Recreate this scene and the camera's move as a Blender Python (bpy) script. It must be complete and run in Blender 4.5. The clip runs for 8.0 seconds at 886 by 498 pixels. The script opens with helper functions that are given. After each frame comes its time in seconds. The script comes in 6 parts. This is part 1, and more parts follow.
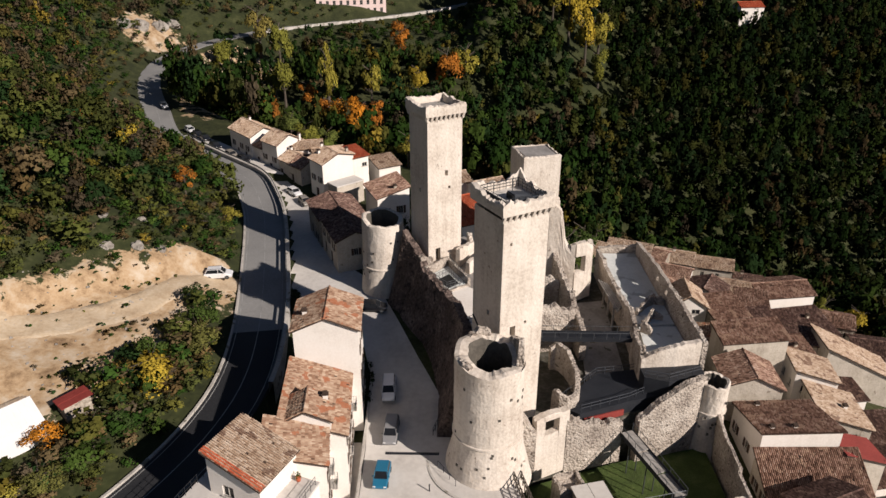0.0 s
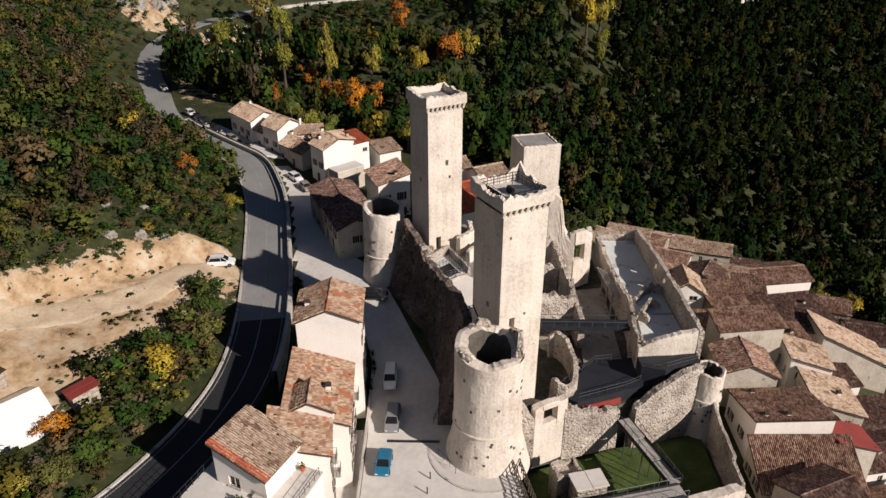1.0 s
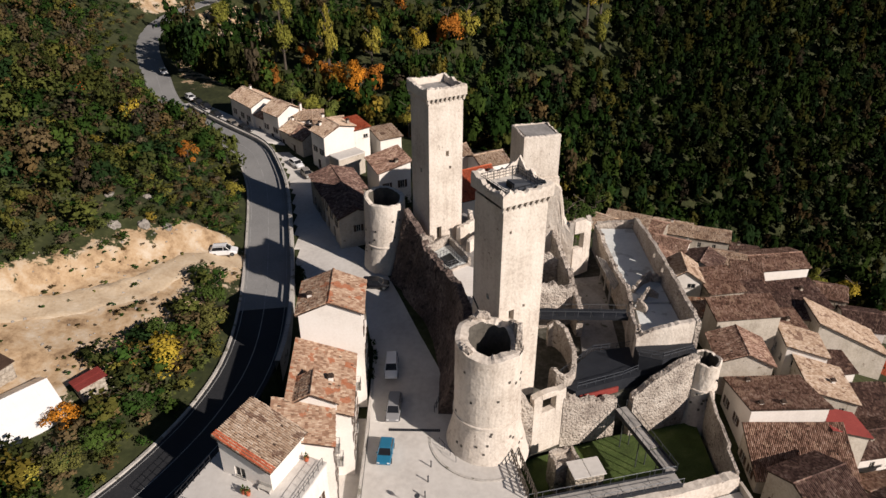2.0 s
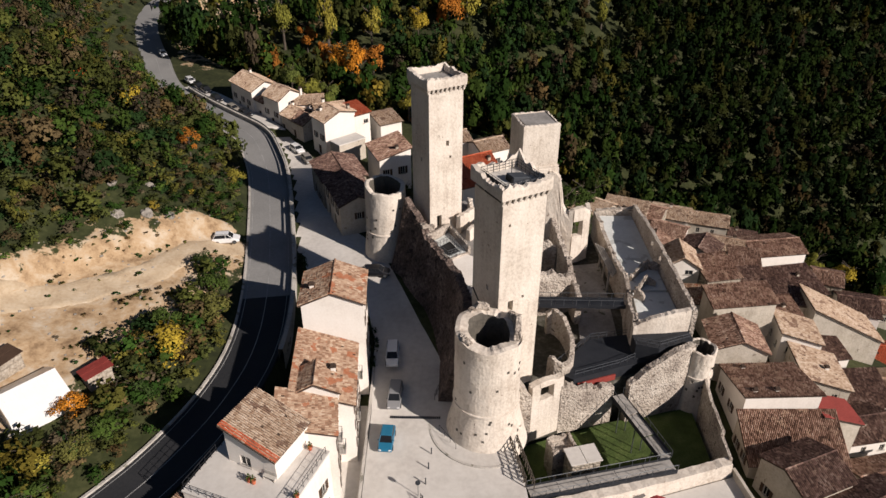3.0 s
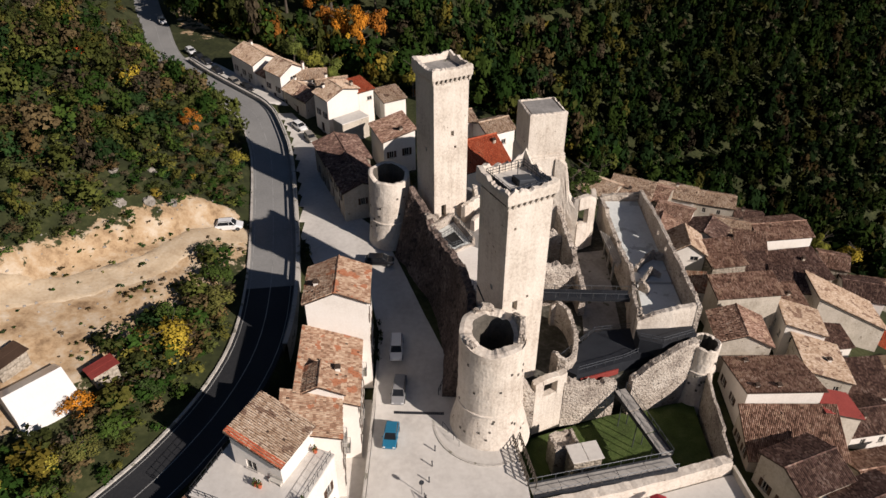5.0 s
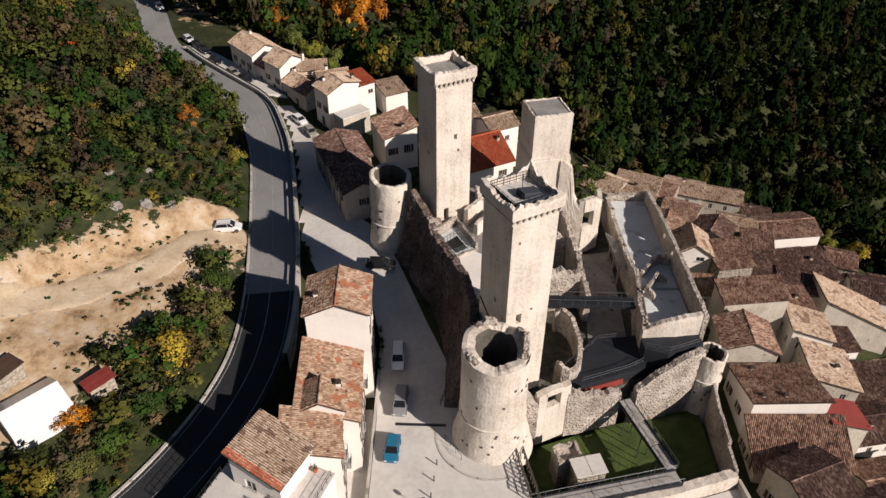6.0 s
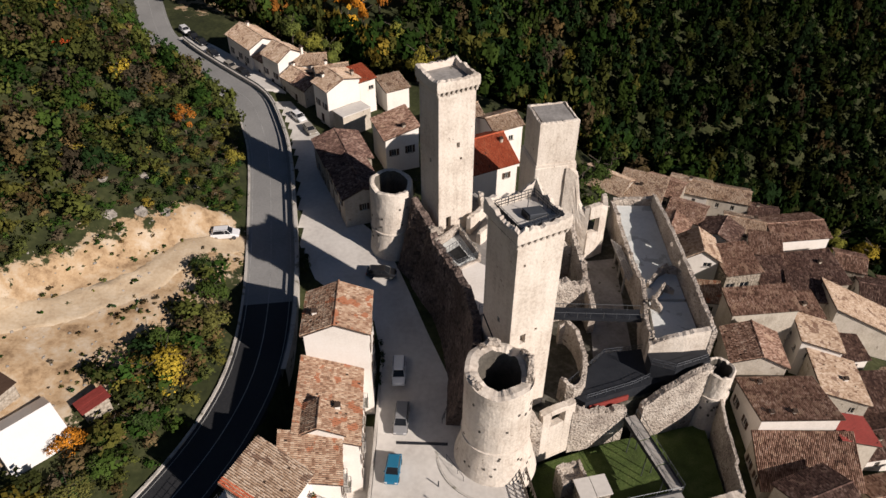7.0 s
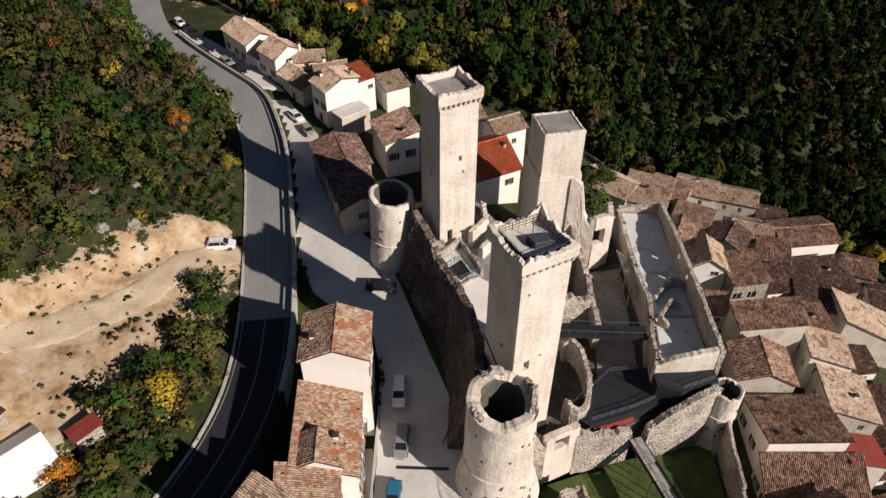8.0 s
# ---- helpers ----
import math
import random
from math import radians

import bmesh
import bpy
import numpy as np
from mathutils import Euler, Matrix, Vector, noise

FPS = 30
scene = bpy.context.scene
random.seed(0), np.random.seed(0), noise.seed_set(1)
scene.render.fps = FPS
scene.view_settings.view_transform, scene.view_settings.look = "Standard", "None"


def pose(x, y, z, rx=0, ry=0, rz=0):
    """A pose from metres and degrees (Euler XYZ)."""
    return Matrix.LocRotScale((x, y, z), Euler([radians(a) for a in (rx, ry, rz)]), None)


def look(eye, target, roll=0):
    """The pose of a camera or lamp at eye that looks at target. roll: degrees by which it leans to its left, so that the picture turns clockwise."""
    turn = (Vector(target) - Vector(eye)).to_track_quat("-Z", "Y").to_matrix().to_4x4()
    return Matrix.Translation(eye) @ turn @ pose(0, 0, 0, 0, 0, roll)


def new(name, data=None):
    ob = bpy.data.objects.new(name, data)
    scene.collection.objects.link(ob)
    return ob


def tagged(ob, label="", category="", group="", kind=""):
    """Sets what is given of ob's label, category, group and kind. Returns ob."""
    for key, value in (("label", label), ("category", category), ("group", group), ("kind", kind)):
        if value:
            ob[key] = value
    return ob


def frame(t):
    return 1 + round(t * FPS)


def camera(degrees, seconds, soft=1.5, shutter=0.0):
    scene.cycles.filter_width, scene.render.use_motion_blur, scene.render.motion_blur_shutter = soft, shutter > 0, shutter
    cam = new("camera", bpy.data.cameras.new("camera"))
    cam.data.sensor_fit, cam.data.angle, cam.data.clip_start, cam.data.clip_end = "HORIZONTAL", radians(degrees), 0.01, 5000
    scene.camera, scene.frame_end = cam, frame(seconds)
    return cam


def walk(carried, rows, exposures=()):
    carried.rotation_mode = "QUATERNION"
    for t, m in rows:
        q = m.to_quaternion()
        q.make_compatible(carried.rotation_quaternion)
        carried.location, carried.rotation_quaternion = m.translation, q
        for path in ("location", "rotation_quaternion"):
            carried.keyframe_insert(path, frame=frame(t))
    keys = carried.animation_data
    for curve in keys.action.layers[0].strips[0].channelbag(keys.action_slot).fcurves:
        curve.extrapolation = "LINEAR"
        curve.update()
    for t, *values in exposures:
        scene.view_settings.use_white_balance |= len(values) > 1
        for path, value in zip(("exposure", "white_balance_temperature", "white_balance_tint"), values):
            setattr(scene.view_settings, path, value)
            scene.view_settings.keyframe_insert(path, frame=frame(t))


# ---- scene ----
cam = camera(63.5, 8.0)
METRES, EYE, TILT, LEAN, TURN = 28.0, 60.0, -26.0, 0.0, 0.0
ROWS = [
    (0.0, 0.0, 0.0, 0.0, -0.0, -0.0, -0.0),
    (0.5, -0.0001, -0.0185, 0.0368, 0.02, -1.02, -0.0),
    (1.0, -0.001, -0.0361, 0.0708, 0.02, -1.95, -0.01),
    (1.5, -0.0021, -0.0523, 0.1026, 0.03, -2.82, -0.01),
    (3.0, -0.0026, -0.1053, 0.2029, 0.05, -5.59, -0.03),
    (3.5, -0.0028, -0.1163, 0.2419, 0.05, -6.59, -0.05),
    (4.0, -0.0037, -0.1102, 0.2876, 0.12, -7.52, -0.11),
    (4.5, -0.006, -0.0911, 0.3366, 0.24, -8.38, -0.21),
    (6.0, -0.0137, 0.0347, 0.5299, 0.51, -11.21, -0.42),
    (6.5, -0.0164, 0.0919, 0.6027, 0.58, -12.14, -0.48),
    (7.0, -0.0198, 0.155, 0.6776, 0.64, -13.06, -0.53),
    (7.5, -0.0232, 0.2274, 0.7605, 0.68, -14.03, -0.57),
    (8.0, -0.0257, 0.2945, 0.8351, 0.72, -14.89, -0.59),
]
walk(cam, [(t, pose(0, 0, EYE, TILT, LEAN, TURN) @ pose(METRES * x, METRES * y, METRES * z, 90 + pitch, roll, yaw)) for t, x, y, z, yaw, pitch, roll in ROWS], [(0.0, 0.25), (8.0, 0.25)])

# ---- world, sun ----
SUN_AZ, SUN_EL = 127.0, 29.0
world = bpy.data.worlds.new("sky_world")
scene.world = world
world.use_nodes = True
wn = world.node_tree.nodes
sky = wn.new("ShaderNodeTexSky")
sky.sky_type = "NISHITA"
sky.sun_disc = False
sky.altitude, sky.air_density, sky.dust_density = 650, 0.55, 0.2
sky.sun_elevation, sky.sun_rotation = radians(SUN_EL), radians(SUN_AZ)
wn["Background"].inputs[1].default_value = 0.05
world.node_tree.links.new(sky.outputs[0], wn["Background"].inputs[0])
sun = new("sun", bpy.data.lights.new("sun", "SUN"))
sun.data.energy, sun.data.angle, sun.data.color = 5.0, radians(0.5), (1.0, 0.89, 0.81)
sun_dir = Vector((math.sin(radians(SUN_AZ)) * math.cos(radians(SUN_EL)), math.cos(radians(SUN_AZ)) * math.cos(radians(SUN_EL)), math.sin(radians(SUN_EL))))
sun.matrix_world = look(sun_dir * 300, (0, 0, 0))

rng = np.random.default_rng(7)


# ---- materials ----
def mat(name, stops, rough=0.85, scale=0.6, fine=9.0, bump=0.3, spot=None, metal=0.0, island=0.0, attr=None, objrand=0.0, streak=0.0, cells=None):
    """A surface with coarse and fine variation through the colours in stops, relief, and stains where spot is (colour, amount, scale)."""
    m = bpy.data.materials.new(name)
    m.use_nodes = True
    nt = m.node_tree
    n, l = nt.nodes, nt.links
    b = n["Principled BSDF"]
    b.inputs["Roughness"].default_value, b.inputs["Metallic"].default_value = rough, metal
    b.inputs["Specular IOR Level"].default_value = 0.25
    geo = n.new("ShaderNodeNewGeometry")
    pos = geo.outputs["Position"]

    def noi(sc, det=4.0, vec=None):
        t = n.new("ShaderNodeTexNoise")
        t.inputs["Scale"].default_value, t.inputs["Detail"].default_value = sc, det
        l.new(vec or pos, t.inputs["Vector"])
        return t.outputs[0]

    def mth(op, a, c):
        k = n.new("ShaderNodeMath")
        k.operation = op
        for i, v in enumerate((a, c)):
            if isinstance(v, (int, float)):
                k.inputs[i].default_value = v
            else:
                l.new(v, k.inputs[i])
        return k.outputs[0]

    big, small = noi(scale), noi(fine)
    f = mth("ADD", mth("MULTIPLY", big, 0.6), mth("MULTIPLY", small, 0.4))
    f = mth("ADD", mth("MULTIPLY", mth("SUBTRACT", f, 0.5), 2.0), 0.5)
    if island:
        f = mth("ADD", mth("MULTIPLY", f, 1 - island), mth("MULTIPLY", geo.outputs["Random Per Island"], island))
    if objrand:
        oi = n.new("ShaderNodeObjectInfo")
        f = mth("ADD", mth("MULTIPLY", f, 1 - objrand), mth("MULTIPLY", oi.outputs["Random"], objrand))
    if cells:
        vo = n.new("ShaderNodeTexVoronoi")
        vo.inputs["Scale"].default_value = cells[0]
        l.new(pos, vo.inputs["Vector"])
        sp = n.new("ShaderNodeSeparateColor")
        l.new(vo.outputs["Color"], sp.inputs[0])
        f = mth("ADD", f, mth("MULTIPLY", mth("SUBTRACT", sp.outputs[0], 0.5), cells[1]))
        f = mth("SUBTRACT", f, mth("MULTIPLY", mth("POWER", vo.outputs["Distance"], 3.0), cells[1] * 2.0))
    if streak:
        mp = n.new("ShaderNodeMapping")
        mp.inputs["Scale"].default_value = (1.6, 1.6, 0.12)
        l.new(pos, mp.inputs[0])
        s = noi(1.0, 5.0, mp.outputs[0])
        f = mth("ADD", f, mth("MULTIPLY", mth("SUBTRACT", s, 0.5), streak))
    r = n.new("ShaderNodeValToRGB")
    e = r.color_ramp.elements
    while len(e) < len(stops):
        e.new(0.5)
    for i, c in enumerate(stops):
        e[i].position, e[i].color = i / max(1, len(stops) - 1), (*c, 1)
    l.new(f, r.inputs[0])
    col = r.outputs[0]
    if attr:
        a = n.new("ShaderNodeAttribute")
        a.attribute_name = attr
        mx = n.new("ShaderNodeMix")
        mx.data_type, mx.blend_type = "RGBA", "MULTIPLY"
        mx.inputs[0].default_value = 1.0
        l.new(col, mx.inputs[6])
        l.new(a.outputs["Color"], mx.inputs[7])
        col = mx.outputs[2]
    if spot:
        sc, amount, ssc = spot
        t = mth("GREATER_THAN", noi(ssc, 6.0), 1 - amount)
        mx = n.new("ShaderNodeMix")
        mx.data_type = "RGBA"
        mx.inputs[7].default_value = (*sc, 1)
        l.new(mth("MULTIPLY", t, 0.8), mx.inputs[0])
        l.new(col, mx.inputs[6])
        col = mx.outputs[2]
    l.new(col, b.inputs["Base Color"])
    if bump:
        bp = n.new("ShaderNodeBump")
        bp.inputs["Strength"].default_value, bp.inputs["Distance"].default_value = bump, 0.12
        hgt = mth("ADD", small, mth("MULTIPLY", noi(fine * 0.3), 1.5))
        if cells:
            hgt = mth("SUBTRACT", hgt, mth("MULTIPLY", mth("POWER", vo.outputs["Distance"], 2.0), 8.0 * cells[1]))
        l.new(hgt, bp.inputs["Height"])
        l.new(bp.outputs[0], b.inputs["Normal"])
    return m


M_TOWER = mat("limestone_ashlar", [(0.40, 0.335, 0.275), (0.60, 0.535, 0.46), (0.70, 0.64, 0.565)], 0.9, 0.22, 3.0, 0.3, ((0.25, 0.20, 0.16), 0.30, 0.9), streak=0.7, cells=(2.8, 0.10))
M_RUBBLE = mat("limestone_rubble", [(0.19, 0.155, 0.13), (0.42, 0.365, 0.31), (0.66, 0.605, 0.53)], 0.95, 0.35, 3.2, 0.9, ((0.12, 0.095, 0.075), 0.36, 1.5), cells=(3.4, 0.17))
# brown rubble for the street side, darkened by the shade put into it
M_SCARP_SHADED = mat("shaded_brown_rubble_scarp", [(0.045, 0.033, 0.03), (0.115, 0.085, 0.072), (0.27, 0.21, 0.18)], 0.95, 0.3, 2.6, 1.0, ((0.035, 0.026, 0.024), 0.40, 0.9), cells=(2.6, 0.24), streak=0.3)
M_HALL = mat("pale_screed", [(0.50, 0.52, 0.50), (0.62, 0.64, 0.62), (0.70, 0.71, 0.69)], 0.85, 0.25, 2.0, 0.1, ((0.40, 0.41, 0.39), 0.40, 0.35))
M_COURT = mat("weathered_stone_floor", [(0.13, 0.12, 0.11), (0.26, 0.245, 0.23), (0.38, 0.36, 0.34)], 0.9, 0.35, 2.0, 0.4, ((0.06, 0.065, 0.03), 0.33, 0.5))
# court earth, its dark tones holding both weeds and the court's shade
M_SHADED_COURT = mat("weedy_shaded_courtyard_earth", [(0.025, 0.027, 0.015), (0.07, 0.065, 0.05), (0.17, 0.16, 0.14)], 0.95, 0.5, 2.0, 0.6)
M_PALE = mat("pale_concrete_paving", [(0.44, 0.41, 0.375), (0.55, 0.52, 0.48), (0.62, 0.59, 0.55)], 0.85, 0.15, 2.0, 0.15)
M_STREET = mat("worn_street_paving", [(0.42, 0.39, 0.36), (0.56, 0.53, 0.49), (0.66, 0.63, 0.59)], 0.9, 0.2, 1.5, 0.2)
M_ASPHALT = mat("asphalt", [(0.016, 0.017, 0.02), (0.025, 0.026, 0.029), (0.038, 0.038, 0.04)], 0.75, 0.15, 3.0, 0.15)
M_ASPHALT_OLD = mat("worn_asphalt", [(0.17, 0.168, 0.165), (0.24, 0.237, 0.23), (0.30, 0.295, 0.285)], 0.85, 0.12, 3.0, 0.15)
M_LINE = mat("road_paint", [(0.10, 0.10, 0.10), (0.30, 0.30, 0.29), (0.46, 0.46, 0.44)], 0.75, 0.5, 9.0, 0.0)
M_KERB = mat("kerb_concrete", [(0.22, 0.205, 0.18), (0.46, 0.43, 0.39), (0.58, 0.55, 0.50)], 0.9, 0.35, 3.0, 0.4, ((0.16, 0.15, 0.11), 0.38, 0.8))
M_WHITE = mat("cream_render", [(0.62, 0.57, 0.51), (0.74, 0.69, 0.63), (0.80, 0.76, 0.71)], 0.9, 0.25, 4.0, 0.1, streak=0.35)
M_OLDWALL = mat("old_plaster", [(0.30, 0.26, 0.21), (0.46, 0.41, 0.34), (0.58, 0.53, 0.46)], 0.92, 0.3, 3.0, 0.4, ((0.24, 0.20, 0.16), 0.34, 0.9), streak=0.5)
M_STONEWALL = mat("stone_house_wall", [(0.20, 0.17, 0.13), (0.36, 0.31, 0.25), (0.48, 0.43, 0.36)], 0.95, 0.4, 3.5, 0.7, cells=(2.6, 0.3))
M_TILE = mat("clay_roof_tiles", [(0.045, 0.027, 0.021), (0.17, 0.095, 0.066), (0.36, 0.225, 0.165), (0.66, 0.53, 0.43)], 0.9, 0.5, 1.5, 0.0, ((0.46, 0.32, 0.23), 0.40, 0.8), island=0.5)
M_TILE_WARM = mat("orange_roof_tiles", [(0.09, 0.052, 0.036), (0.29, 0.17, 0.11), (0.45, 0.32, 0.225), (0.63, 0.51, 0.40)], 0.9, 0.8, 1.6, 0.0, ((0.35, 0.125, 0.06), 0.40, 0.6), island=0.5)
M_TILE_DARK = mat("dark_roof_tiles", [(0.028, 0.018, 0.016), (0.085, 0.048, 0.038), (0.19, 0.115, 0.09), (0.45, 0.35, 0.29)], 0.9, 0.35, 1.8, 0.0, ((0.33, 0.22, 0.165), 0.38, 0.9), island=0.5)
M_TILE_PALE = mat("sun_bleached_roof_tiles", [(0.17, 0.105, 0.07), (0.38, 0.26, 0.175), (0.54, 0.415, 0.31), (0.68, 0.57, 0.46)], 0.9, 0.30, 2.0, 0.0, ((0.17, 0.095, 0.065), 0.40, 0.8), island=0.5)
M_TILE_RED = mat("new_red_roof_tiles", [(0.30, 0.055, 0.025), (0.46, 0.11, 0.05), (0.55, 0.20, 0.11)], 0.85, 0.5, 3.0, 0.0, island=0.4)
M_REDSHEET = mat("dark_red_sheet_roof", [(0.16, 0.03, 0.025), (0.23, 0.04, 0.032), (0.27, 0.055, 0.045)], 0.7, 0.4, 4.0, 0.1)
M_UNDER = mat("roof_deck", [(0.045, 0.03, 0.022), (0.09, 0.06, 0.045)], 0.9)
M_GLASS = mat("window_glass", [(0.01, 0.011, 0.013), (0.02, 0.022, 0.026)], 0.12, 0.5, 3.0, 0.0)
M_SHUTTER = mat("brown_shutters", [(0.05, 0.03, 0.02), (0.10, 0.06, 0.04)], 0.7)
M_FRAME = mat("window_frame_paint", [(0.45, 0.42, 0.37), (0.6, 0.57, 0.52)], 0.7)
# inner stone of hollows and openings, their shade put into its dark colour
M_INNER_SHADE = mat("interior_stone_shade", [(0.05, 0.045, 0.04), (0.10, 0.09, 0.075), (0.16, 0.14, 0.12)], 0.95, 0.5, 3.0, 0.5)
M_STEEL = mat("galvanised_steel", [(0.10, 0.11, 0.12), (0.17, 0.18, 0.19)], 0.45, 1.0, 6.0, 0.0, metal=0.6)
M_GRATE = mat("dark_steel_deck", [(0.018, 0.02, 0.025), (0.035, 0.038, 0.045)], 0.55, 0.6, 6.0, 0.1, metal=0.2)
M_DECKRAIL = mat("dark_blue_grey_railing", [(0.05, 0.056, 0.066), (0.08, 0.088, 0.10)], 0.5, 1.0, 6.0, 0.0, metal=0.3)
M_WOOD = mat("weathered_boards", [(0.19, 0.175, 0.16), (0.33, 0.31, 0.285), (0.42, 0.395, 0.365)], 0.85, 0.6, 4.0, 0.2)
M_GRASS = mat("lawn", [(0.028, 0.032, 0.014), (0.055, 0.085, 0.02), (0.12, 0.14, 0.05)], 0.95, 0.5, 8.0, 0.6)
M_TYRE_SHADE = mat("tyre_rubber_and_shaft_shade", [(0.012, 0.012, 0.012), (0.025, 0.025, 0.025)], 0.85)
M_LAMP = mat("lamp_glass", [(0.5, 0.5, 0.5), (0.7, 0.7, 0.7)], 0.2)
M_TAIL = mat("red_lamp_glass", [(0.3, 0.01, 0.01), (0.4, 0.02, 0.02)], 0.25)
M_BARK = mat("bark", [(0.05, 0.04, 0.03), (0.12, 0.10, 0.08)], 0.95, 1.0, 6.0, 0.5)
M_LEAF = mat("foliage", [(0.30, 0.30, 0.26), (0.95, 0.95, 0.92), (1.75, 1.68, 1.45)], 0.95, 0.35, 4.2, 1.0, attr="tint", island=0.22)
M_LEAF.node_tree.nodes["Principled BSDF"].inputs["Specular IOR Level"].default_value = 0.04
M_ROCK = mat("limestone_rock", [(0.12, 0.105, 0.09), (0.27, 0.245, 0.215), (0.42, 0.39, 0.35)], 0.95, 0.3, 2.0, 0.9)
M_PINK = mat("pink_render", [(0.62, 0.45, 0.42), (0.72, 0.60, 0.56)], 0.9, 0.4, 3.0, 0.1)


def ground_material():
    m = mat("hillside_earth", [(0.012, 0.015, 0.006), (0.032, 0.038, 0.013), (0.075, 0.078, 0.032)], 0.97, 0.15, 1.2, 0.8)
    n, l = m.node_tree.nodes, m.node_tree.links
    b = n["Principled BSDF"]
    old = b.inputs["Base Color"].links[0].from_socket
    geo = n.new("ShaderNodeNewGeometry")
    a = n.new("ShaderNodeAttribute")
    a.attribute_name = "bare"
    t = n.new("ShaderNodeTexNoise")
    t.inputs["Scale"].default_value, t.inputs["Detail"].default_value, t.inputs["Roughness"].default_value = 0.4, 9, 0.68
    l.new(geo.outputs["Position"], t.inputs["Vector"])
    ad = n.new("ShaderNodeMath")
    ad.operation = "MULTIPLY_ADD"
    ad.inputs[1].default_value, ad.inputs[2].default_value = 2.0, -1.0
    l.new(t.outputs[0], ad.inputs[0])
    su = n.new("ShaderNodeMath")
    l.new(a.outputs["Fac"], su.inputs[0])
    l.new(ad.outputs[0], su.inputs[1])
    mr = n.new("ShaderNodeMapRange")
    mr.inputs[1].default_value, mr.inputs[2].default_value = 0.44, 0.52
    l.new(su.outputs[0], mr.inputs[0])
    t2 = n.new("ShaderNodeTexNoise")
    t2.inputs["Scale"].default_value, t2.inputs["Detail"].default_value, t2.inputs["Roughness"].default_value = 0.3, 10, 0.74
    l.new(geo.outputs["Position"], t2.inputs["Vector"])
    r = n.new("ShaderNodeValToRGB")
    e = r.color_ramp.elements
    e[0].position, e[0].color = 0.34, (0.19, 0.12, 0.066, 1)
    e[1].position, e[1].color = 0.64, (0.50, 0.42, 0.32, 1)
    k = e.new(0.48)
    k.color = (0.40, 0.28, 0.165, 1)
    l.new(t2.outputs[0], r.inputs[0])
    mx = n.new("ShaderNodeMix")
    mx.data_type = "RGBA"
    l.new(mr.outputs[0], mx.inputs[0])
    l.new(old, mx.inputs[6])
    l.new(r.outputs[0], mx.inputs[7])
    l.new(mx.outputs[2], b.inputs["Base Color"])
    return m


M_GROUND = ground_material()


# ---- builders ----
def thing(name, x, y, z, label, category, group="", kind="", rz=0):
    e = new(name)
    e.empty_display_size = 0.3
    e.matrix_basis = pose(x, y, z, 0, 0, rz)
    return tagged(e, label, category, group, kind)


def attach(ob, parent):
    if parent is not None:
        ob.parent = parent
        m = parent.matrix_basis.copy()
        if parent.parent is not None:
            m = parent.parent.matrix_basis @ parent.matrix_parent_inverse @ m
        ob.matrix_parent_inverse = m.inverted()
    return ob


def arr(name, verts, faces, material, parent=None, label="", smooth=False):
    me = bpy.data.meshes.new(name)
    me.from_pydata([tuple(v) for v in verts] if not isinstance(verts, np.ndarray) else verts.tolist(), [], faces if isinstance(faces, list) else faces.tolist())
    me.materials.append(material)
    if smooth:
        me.polygons.foreach_set("use_smooth", [True] * len(me.polygons))
    ob = attach(new(name, me), parent)
    if label:
        ob["label"] = label
    return ob


def part(name, bm, material, parent=None, label="", smooth=False):
    me = bpy.data.meshes.new(name)
    bmesh.ops.recalc_face_normals(bm, faces=bm.faces[:])
    bm.to_mesh(me)
    bm.free()
    me.materials.append(material)
    if smooth:
        me.polygons.foreach_set("use_smooth", [True] * len(me.polygons))
    ob = attach(new(name, me), parent)
    if label:
        ob["label"] = label
    return ob


def box(bm, cx, cy, cz, sx, sy, sz, rz=0.0, bevel=0.0, rx=0.0):
    m = pose(cx, cy, cz, rx, 0, rz) @ Matrix.Diagonal((sx, sy, sz, 1))
    r = bmesh.ops.create_cube(bm, size=1, matrix=m)
    if bevel:
        es = list({e for v in r["verts"] for e in v.link_edges})
        bmesh.ops.bevel(bm, geom=es, offset=bevel, segments=1, affect="EDGES")
    return r["verts"]


def tube(bm, a, b, r, n=6):
    a, b = Vector(a), Vector(b)
    d = b - a
    m = Matrix.Translation((a + b) / 2) @ d.to_track_quat("Z", "Y").to_matrix().to_4x4()
    bmesh.ops.create_cone(bm, cap_ends=True, segments=n, radius1=r, radius2=r, depth=d.length, matrix=m)


def bm_new():
    return bmesh.new()


def rot2(x, y, deg):
    c, s = math.cos(radians(deg)), math.sin(radians(deg))
    return x * c - y * s, x * s + y * c


# ---- the camera's country: road, terraces, slopes ----
ROAD = [(-62, 5, 4.4), (-46, 32, 4.8), (-33.5, 49.3, 5.0), (-29.9, 55.6, 5.1), (-26.6, 64, 5.2), (-24.9, 74, 5.3), (-26, 87, 5.4), (-29, 103, 5.6), (-33.7, 125, 5.7),
        (-37.2, 135, 5.75), (-41.5, 145.5, 5.8), (-47.8, 151.8, 5.8), (-54.5, 158.5, 5.8), (-62.5, 167, 5.7), (-70.5, 177, 5.6), (-76, 188, 5.7), (-81, 200, 5.8), (-88, 214, 6.0), (-96, 233, 6.0), (-102, 252, 6.0), (-105, 272, 6.0),
        (-103, 290, 6.4), (-96, 306, 7.0), (-84, 325, 7.4), (-65, 342, 7.8), (-40, 354, 8.4), (-10, 378, 9.0), (15, 405, 9.5), (30, 440, 10)]


